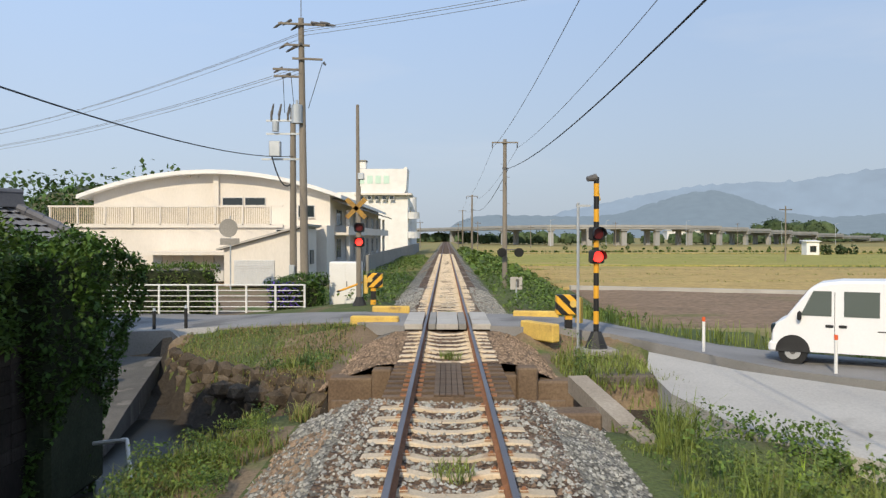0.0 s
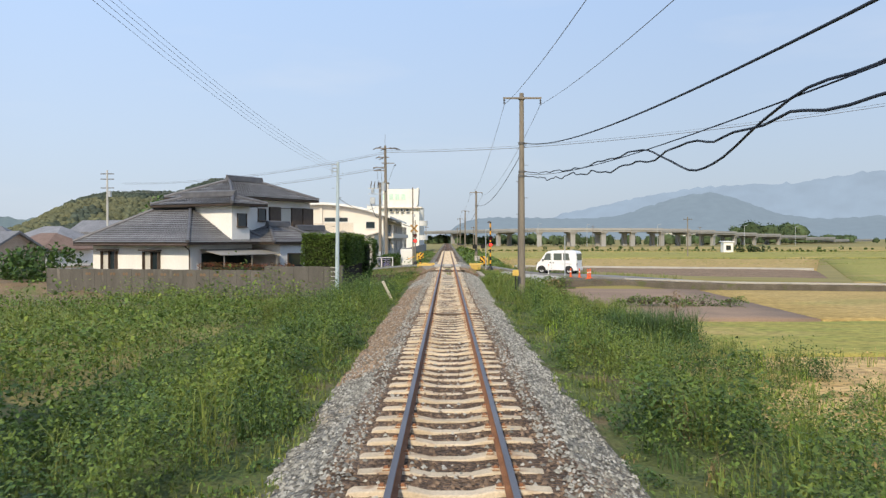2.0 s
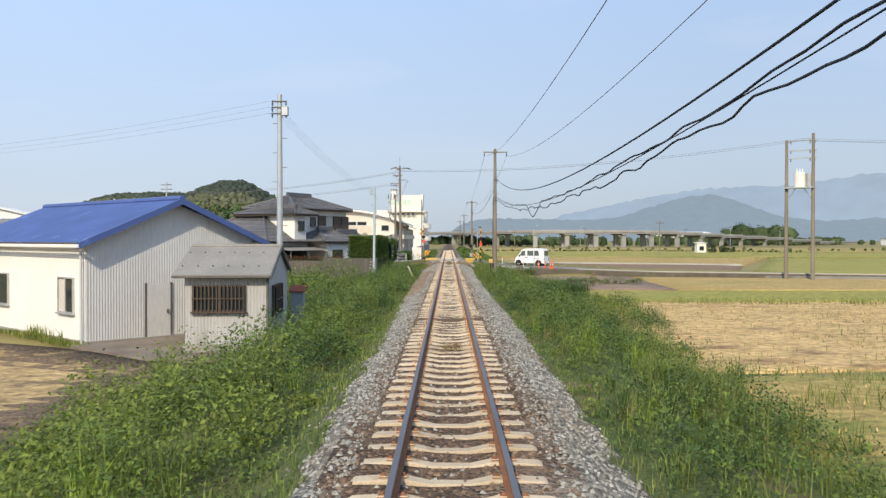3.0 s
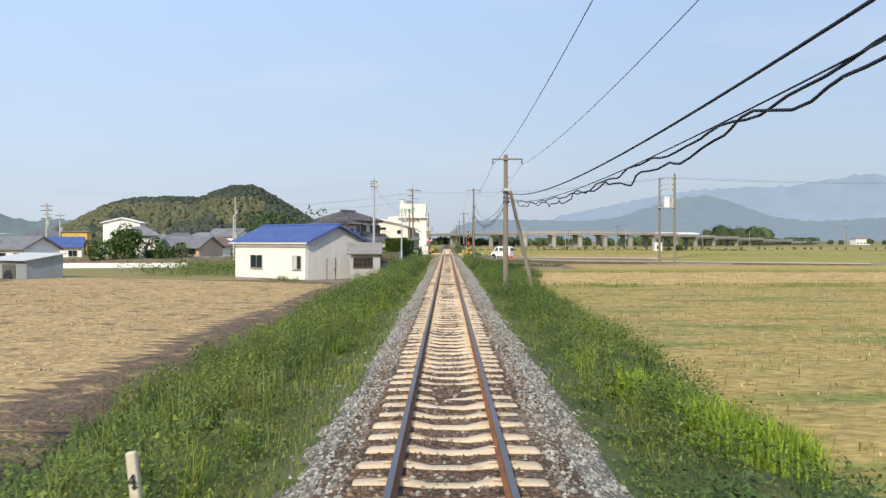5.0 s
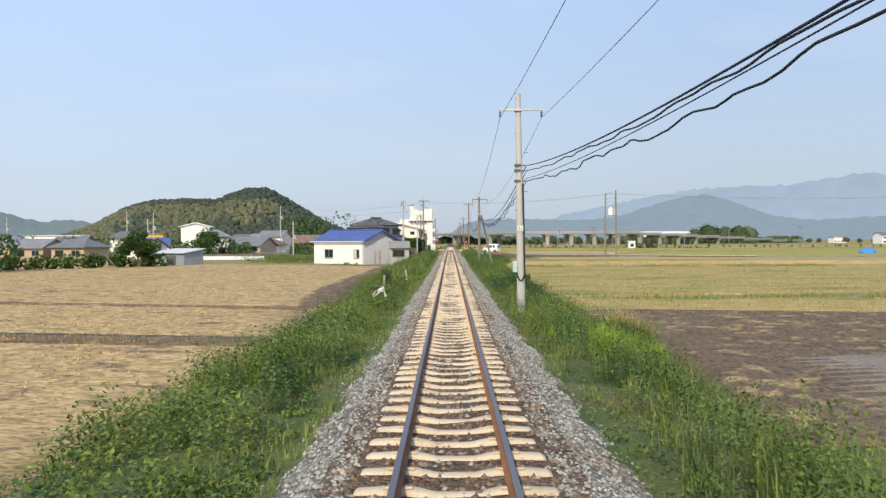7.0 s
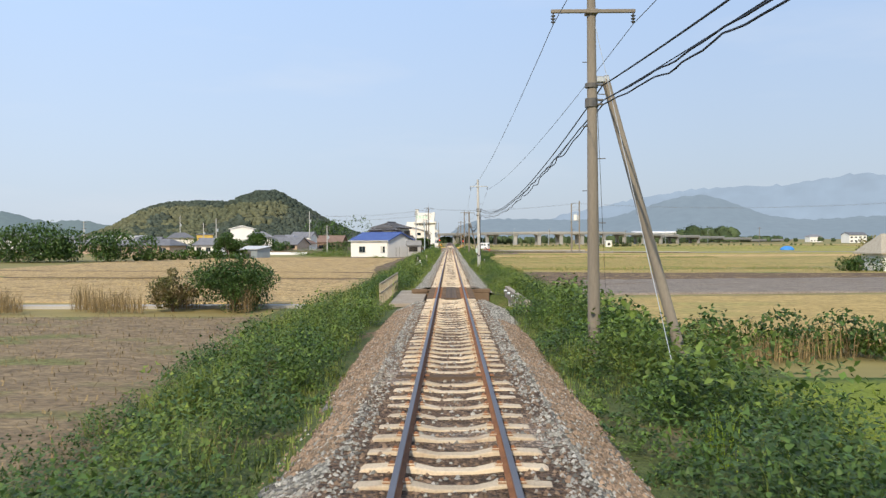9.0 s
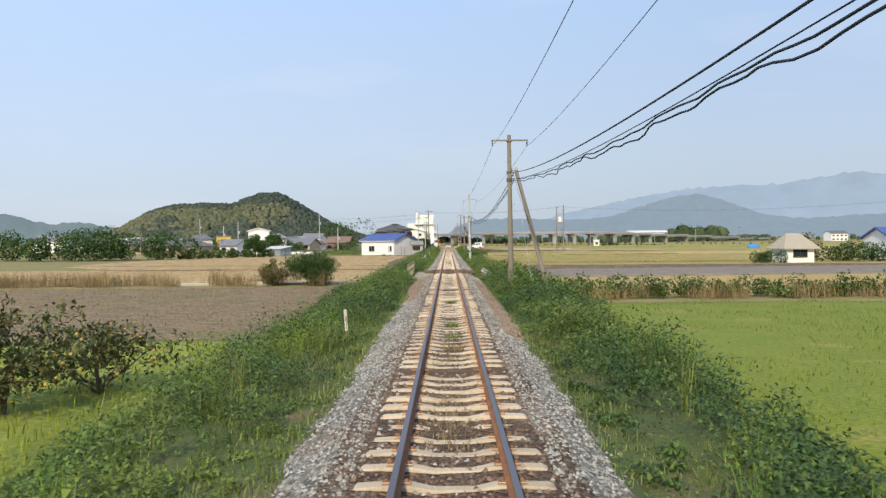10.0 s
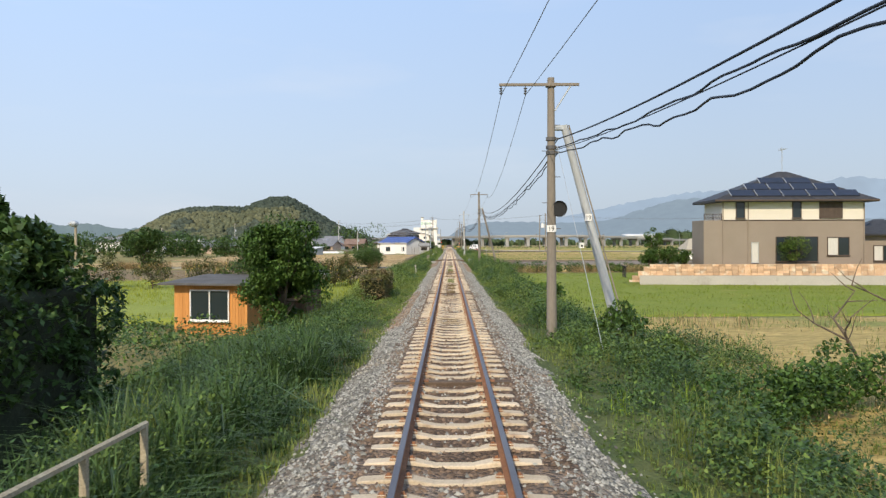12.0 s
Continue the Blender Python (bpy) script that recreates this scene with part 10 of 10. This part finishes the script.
tagged(raw("track_grass", *blades(np.stack([x[keep], y[keep], np.full(keep.sum(), -0.23)], 1), rng.uniform(0.03, 0.10, keep.sum()), np.full(keep.sum(), 0.01), 0.9), M_REED), "thin dry grass in the ballast between the rails", "weeds", kind="stuff")


def tree(name, x, y, h, r, label, leafn=2600, lsize=0.22, material=None, trunk=0.16, zb=None, sparse=0.0, low=0.25, seed=1, squash=1.0, fill=0, ragged=1.0):
    """A tapered trunk with limbs and a crown of leafy clumps with gaps."""
    g = np.random.default_rng(seed)
    rr = random.Random(seed)
    z0 = float(gz(x, y)) - 0.1 if zb is None else zb
    t = thing(name, label, "tree", (x, y, z0))
    bm = tube(B(), (0, 0, 0), (0.05 * h * rr.uniform(-1, 1), 0.05 * h * rr.uniform(-1, 1), h * 0.55), trunk, trunk * 0.55, 9)
    ends = []
    for i in range(9):
        a = i * 2.4 + rr.uniform(-0.4, 0.4)
        zs = h * rr.uniform(low * 0.7, 0.55)
        e = Vector((math.cos(a) * r * rr.uniform(0.5, 0.85), math.sin(a) * r * rr.uniform(0.5, 0.85), h * rr.uniform(0.45, 0.9)))
        mid = Vector((e.x * 0.45, e.y * 0.45, (zs + e.z) / 2 - 0.05 * h))
        tube(bm, (0, 0, zs), mid, trunk * 0.5, trunk * 0.3, 6)
        tube(bm, mid, e, trunk * 0.3, trunk * 0.1, 5)
        ends.append(e)
    part("trunk", bm, M_BARK, t)
    cents = [np.array(e) for e in ends]
    for i in range(16):
        u = g.normal(0, 1, 3)
        u /= np.linalg.norm(u)
        cents.append(np.array([u[0] * r * 0.72, u[1] * r * 0.72, h * (low + 0.12 + (1 - low - 0.2) * (0.5 + 0.5 * u[2] * squash))]))
    cents.append(np.array([0, 0, h * 0.92]))
    for i in range(fill):
        a = g.uniform(0, 6.28)
        cents.append(np.array([math.cos(a) * r * 0.55, math.sin(a) * r * 0.55, h * g.uniform(0.1, 0.85)]))
    cents = [c * np.array([k1, k1, k2]) for c, k1, k2 in zip(cents, 1 + ragged * g.uniform(-0.45, 0.25, len(cents)), 1 + ragged * g.uniform(-0.15, 0.12, len(cents)))]
    per = leafn // len(cents)
    pos = []
    for c in cents:
        u = g.normal(0, 1, (per, 3))
        u /= np.linalg.norm(u, axis=1)[:, None]
        rad = g.uniform(0.45, 1.0, per)[:, None] ** 0.6
        pos.append(c + u * rad * r * g.uniform(0.34 - 0.1 * ragged, 0.56 - 0.04 * ragged) * np.array([1, 1, 0.75]))
    pos = np.concatenate(pos)
    if sparse:
        pos = pos[g.uniform(0, 1, len(pos)) > sparse]
    pos = pos[pos[:, 2] > (0.02 if fill else 0.12) * h]
    raw("crown", *leaves(pos, g.uniform(lsize * 0.7, lsize * 1.35, len(pos)), 0.8, 0.55, g), material or M_TREELEAF, t)
    return t


tree("loquat_tree", -6.1, -256.0, 4.6, 1.5, "dense evergreen tree between the hut and shed", 20000, 0.145, M_TREELEAF, low=0.12, seed=3, fill=14)
tree("orchard_oak", -42.8, -168.6, 5.8, 2.9, "dark round-headed tree beyond the paddy field", 7000, 0.34, M_LEAFDARK, low=0.1, seed=14)
tree("orchard_oak", -53.0, -172.0, 5.0, 2.6, "smaller dark tree beyond the paddy field", 5000, 0.34, M_LEAFDARK, low=0.1, seed=15)
tree("loquat_tree", -8.0, -248.4, 4.5, 2.0, "dark evergreen tree over the rusty shed", 17000, 0.145, M_LEAFDARK, low=0.2, seed=4, fill=14)
tree("camphor_tree", -7.1, -274.3, 4.6, 1.24, "tall dark creeper-covered tree beside the track", 30000, 0.17, M_LEAFDARK, low=-0.12, seed=5, squash=1.25, fill=34, ragged=0.25)
tree("field_tree", -11.4, -168.0, 2.55, 2.5, "spreading dark bush tree by the field ditch", 13000, 0.14, M_LEAFDARK, low=0.1, seed=6, fill=8)
tree("field_tree", -14.4, -168.5, 2.1, 1.3, "low reddish-brown bush by the field ditch", 3600, 0.14, M_BROWNLEAF, 0.08, low=0.1, seed=7)
for i, (x, y, h) in enumerate(((-9.0, -221, 2.4), (-11.2, -222.3, 2.6), (-13.8, -221.5, 2.6), (-16.4, -223, 2.6), (-19.2, -221, 2.5), (-22.5, -223, 2.6), (-26.5, -222, 2.7), (-31, -221, 2.8), (-8.0, -218.6, 2.0))):
    pt = tree("persimmon_tree", x, y, h, 1.55, "small sparse fruit tree in the orchard row", 3000, 0.15, mat("persimmon_leaf_%d" % i, (0.065, 0.10, 0.026), (0.125, 0.10, 0.038), 0.6, 2, 10, 0.0, island=0.45, trans=0.2), 0.06, None, 0.38, 0.2, 20 + i)
    fr = rng.normal(0, 1, (36, 3))
    fr = fr / np.linalg.norm(fr, axis=1)[:, None] * np.array([1.35, 1.35, 0.32 * h]) + np.array([0, 0, 0.58 * h])
    part_f = raw("fruit", *crowns(fr[:, :2], fr[:, 2], np.full(36, 0.045), np.full(36, 0.04)), M_FRUIT, pt, smooth=True)
    tagged(part_f, kind="stuff")
tree("roadside_tree", -43.5, -47, 4.7, 2.7, "round dark tree at the field corner", 6500, 0.32, M_LEAFDARK, low=0.3, seed=40)
tree("garden_pine", 17.6, -213.4, 3.0, 0.9, "clipped dark pine in the terrace garden", 2600, 0.14, trunk=0.07, zb=0.15, low=0.2, seed=41)
tree("garden_shrub", 18.8, -213.9, 1.5, 0.9, "round dark garden shrub on the terrace", 2200, 0.14, zb=0.15, low=0.0, seed=51)
tree("garden_shrub", 19.8, -215.0, 1.2, 0.7, "round dark garden shrub on the terrace", 1600, 0.14, zb=0.15, low=0.0, seed=52)
tree("garden_shrub", 17.0, -214.6, 1.3, 0.9, "round dark garden shrub on the terrace", 2200, 0.14, zb=0.15, low=0.0, seed=53)
tree("garden_shrub", 28.2, -217.6, 2.3, 1.25, "leafy green shrub before the wide window", 2600, 0.13, M_LEAF, 0.04, zb=0.15, low=0.1, seed=54)
belt("terrace_shrubs", [(16.6, -213.6), (20.4, -214.6)], 0.9, 1.6, 0.5, "dark clipped shrubs along the terrace edge", M_LEAFDARK, 260, 0.13, 1.6)
tree("village_tree", -54, 23, 5.2, 3.0, "round dark tree among the houses", 3600, 0.45, low=0.2, seed=42)
tree("bank_shrub", 4.6, -263.8, 1.5, 0.7, "dark shrub beside the strut pole", 2200, 0.14, low=0.0, seed=43)
tree("bank_shrub", 6.6, -255.5, 1.2, 0.5, "small dark shrub at the field edge", 1100, 0.12, low=0.0, seed=44)
tree("bank_shrub", 5.6, -238.0, 1.2, 1.0, "large-leaved shrub on the bank", 900, 0.34, low=0.0, seed=45)
tree("thin_shrub", 5.4, -6.5, 1.7, 0.7, "thin bare-stemmed shrub beside the sandy plot", 160, 0.12, M_REED, 0.03, None, 0.0, 0.2, 46)
tree("thin_shrub", 10.8, -9.5, 1.3, 0.6, "thin bare-stemmed shrub on the sandy plot", 120, 0.12, M_REED, 0.03, None, 0.0, 0.2, 47)


def bare_limb(bm, p, d, length, r, depth, rr):
    """A crooked limb that forks into thinner ones."""
    q = p
    for i in range(3):
        d = (d + Vector((rr.uniform(-0.28, 0.28), rr.uniform(-0.28, 0.28), rr.uniform(-0.1, 0.2)))).normalized()
        e = q + d * length / 3
        tube(bm, q, e, r * (1 - 0.2 * i), r * (0.8 - 0.2 * i), 6)
        q = e
        if depth and i:
            side = Vector((rr.uniform(-1, 1), rr.uniform(-1, 1), rr.uniform(-0.1, 0.5))).normalized()
            bare_limb(bm, q, (d * 0.5 + side).normalized(), length * rr.uniform(0.55, 0.8), r * 0.55, depth - 1, rr)


dead = thing("dead_tree", "bare dead branching shrub in the fallow paddy", "tree", (10.5, -266.0, -1.4))
rd = random.Random(11)
for dx, dy, L in ((-0.55, 0.2, 1.9), (0.1, -0.3, 2.2), (0.6, 0.3, 2.0), (-0.9, -0.2, 1.5)):
    bm = B()
    bare_limb(bm, Vector((dx * 0.15, dy * 0.15, 0)), Vector((dx, dy, 1.0)).normalized(), L, 0.055, 2, rd)
    part("limb", bm, M_BARK, dead)


def hedge(name, x0, x1, y0, y1, z0, z1, label, n, size, material, rz=0.0, at=(0, 0), seed=1, bumpy=0.12, taper=0.0):
    """A clipped hedge: leafy skin round a near-black box that paints its inner shade."""
    g = np.random.default_rng(seed)
    t = thing(name, label, "hedge", (at[0], at[1], 0), rz)
    # solid box coloured near-black as the shade seen between the leaves
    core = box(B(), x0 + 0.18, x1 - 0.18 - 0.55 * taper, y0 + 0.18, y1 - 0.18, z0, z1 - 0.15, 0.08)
    part("core", core, mat(name + "_inner_shade", (0.02, 0.028, 0.012), (0.035, 0.04, 0.02), 0.95, 3, 20, 0.5), t, "near-black core painting the shade inside the leaves")
    a = np.array([(x1 - x0) * (z1 - z0), (x1 - x0) * (z1 - z0), (y1 - y0) * (z1 - z0), (y1 - y0) * (z1 - z0), (x1 - x0) * (y1 - y0) * 1.3])
    c = g.choice(5, n, p=a / a.sum())
    u, v = g.uniform(0, 1, n), g.uniform(0, 1, n)
    d = g.normal(0, 0.06, n)
    X = np.where(c == 2, x0 + 0.08 + d, np.where(c == 3, x1 - 0.08 + d, x0 + (x1 - x0) * u))
    Y = np.where(c == 0, y0 + 0.08 + d, np.where(c == 1, y1 - 0.08 + d, y0 + (y1 - y0) * np.where(c == 4, v, u)))
    Z = np.where(c == 4, z1 + d, z0 + (z1 - z0) * v)
    Z = Z + bumpy * vnoise(X, Y, 0.7, seed)
    X = X + bumpy * 0.8 * vnoise(Y, Z, 0.6, seed + 3)
    Y = Y + bumpy * 0.8 * vnoise(X, Z, 0.6, seed + 5)
    X = X - taper * np.where(c == 4, 0, (X - x0) / (x1 - x0)) * smooth(0.25, 0.9, (z1 - Z) / (z1 - z0))
    raw("leaves", *leaves(np.stack([X, Y, Z], 1), g.uniform(size * 0.7, size * 1.3, n), 0.7, 0.6, g), material, t)
    return t


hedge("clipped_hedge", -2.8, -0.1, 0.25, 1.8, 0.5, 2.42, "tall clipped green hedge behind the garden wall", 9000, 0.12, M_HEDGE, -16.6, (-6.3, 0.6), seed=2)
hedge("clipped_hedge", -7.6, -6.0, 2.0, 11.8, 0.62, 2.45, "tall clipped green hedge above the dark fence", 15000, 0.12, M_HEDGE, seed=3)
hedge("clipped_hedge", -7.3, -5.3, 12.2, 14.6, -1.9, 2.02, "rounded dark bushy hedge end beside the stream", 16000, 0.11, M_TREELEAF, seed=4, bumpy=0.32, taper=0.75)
hedge("garden_hedge", 0.1, 6.5, -0.35, 0.35, -0.9, 0.62, "low clipped hedge with red-tipped leaves", 4500, 0.10, M_REDLEAF, -16.0, (-15.8, 4.3), seed=5)
hedge("garden_hedge", -14.6, -8.7, 31.3, 32.4, -0.7, 1.1, "ivy-covered hedge behind the pipe fence", 5000, 0.12, M_HEDGE, seed=6)
hedge("creeper_screen", -3.85, -3.45, -118.7, -114.3, -0.9, 0.34, "dark creeper over a post screen beside the line", 2600, 0.10, M_LEAFDARK, seed=12, bumpy=0.08)
hedge("creeper_fence", 3.5, 4.3, -120.8, -112.5, -1.0, 0.12, "dark creeper smothering the wire fence", 5200, 0.12, M_TREELEAF, seed=13, bumpy=0.35)
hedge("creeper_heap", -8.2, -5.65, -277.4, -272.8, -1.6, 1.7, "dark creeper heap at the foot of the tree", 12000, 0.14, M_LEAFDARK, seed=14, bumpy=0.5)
hedge("flower_bush", -6.6, -4.6, 31.2, 32.4, -0.7, 0.65, "dark creeper bush with violet flowers", 3500, 0.12, M_TREELEAF, seed=7, bumpy=0.25)
g_ = np.random.default_rng(9)
fx = np.stack([g_.uniform(-6.6, -5.4, 160), np.full(160, 31.1) + g_.normal(0, 0.05, 160), g_.uniform(-0.4, 0.6, 160)], 1)
tagged(raw("morning_glories", *leaves(fx, g_.uniform(0.07, 0.12, 160), 0.8, 0.9, g_), mat("violet_petal", (0.10, 0.06, 0.42), (0.16, 0.08, 0.5), 0.6, 3, 10, 0)), "violet morning-glory flowers on the bush", "flowers", kind="stuff")
hedge("overgrown_post_hedge", -4.45, -3.25, -244.6, -240.4, -1.3, 0.5, "brown and green overgrown hedge beside the line", 7500, 0.12, M_BROWNLEAF, seed=8, bumpy=0.3)
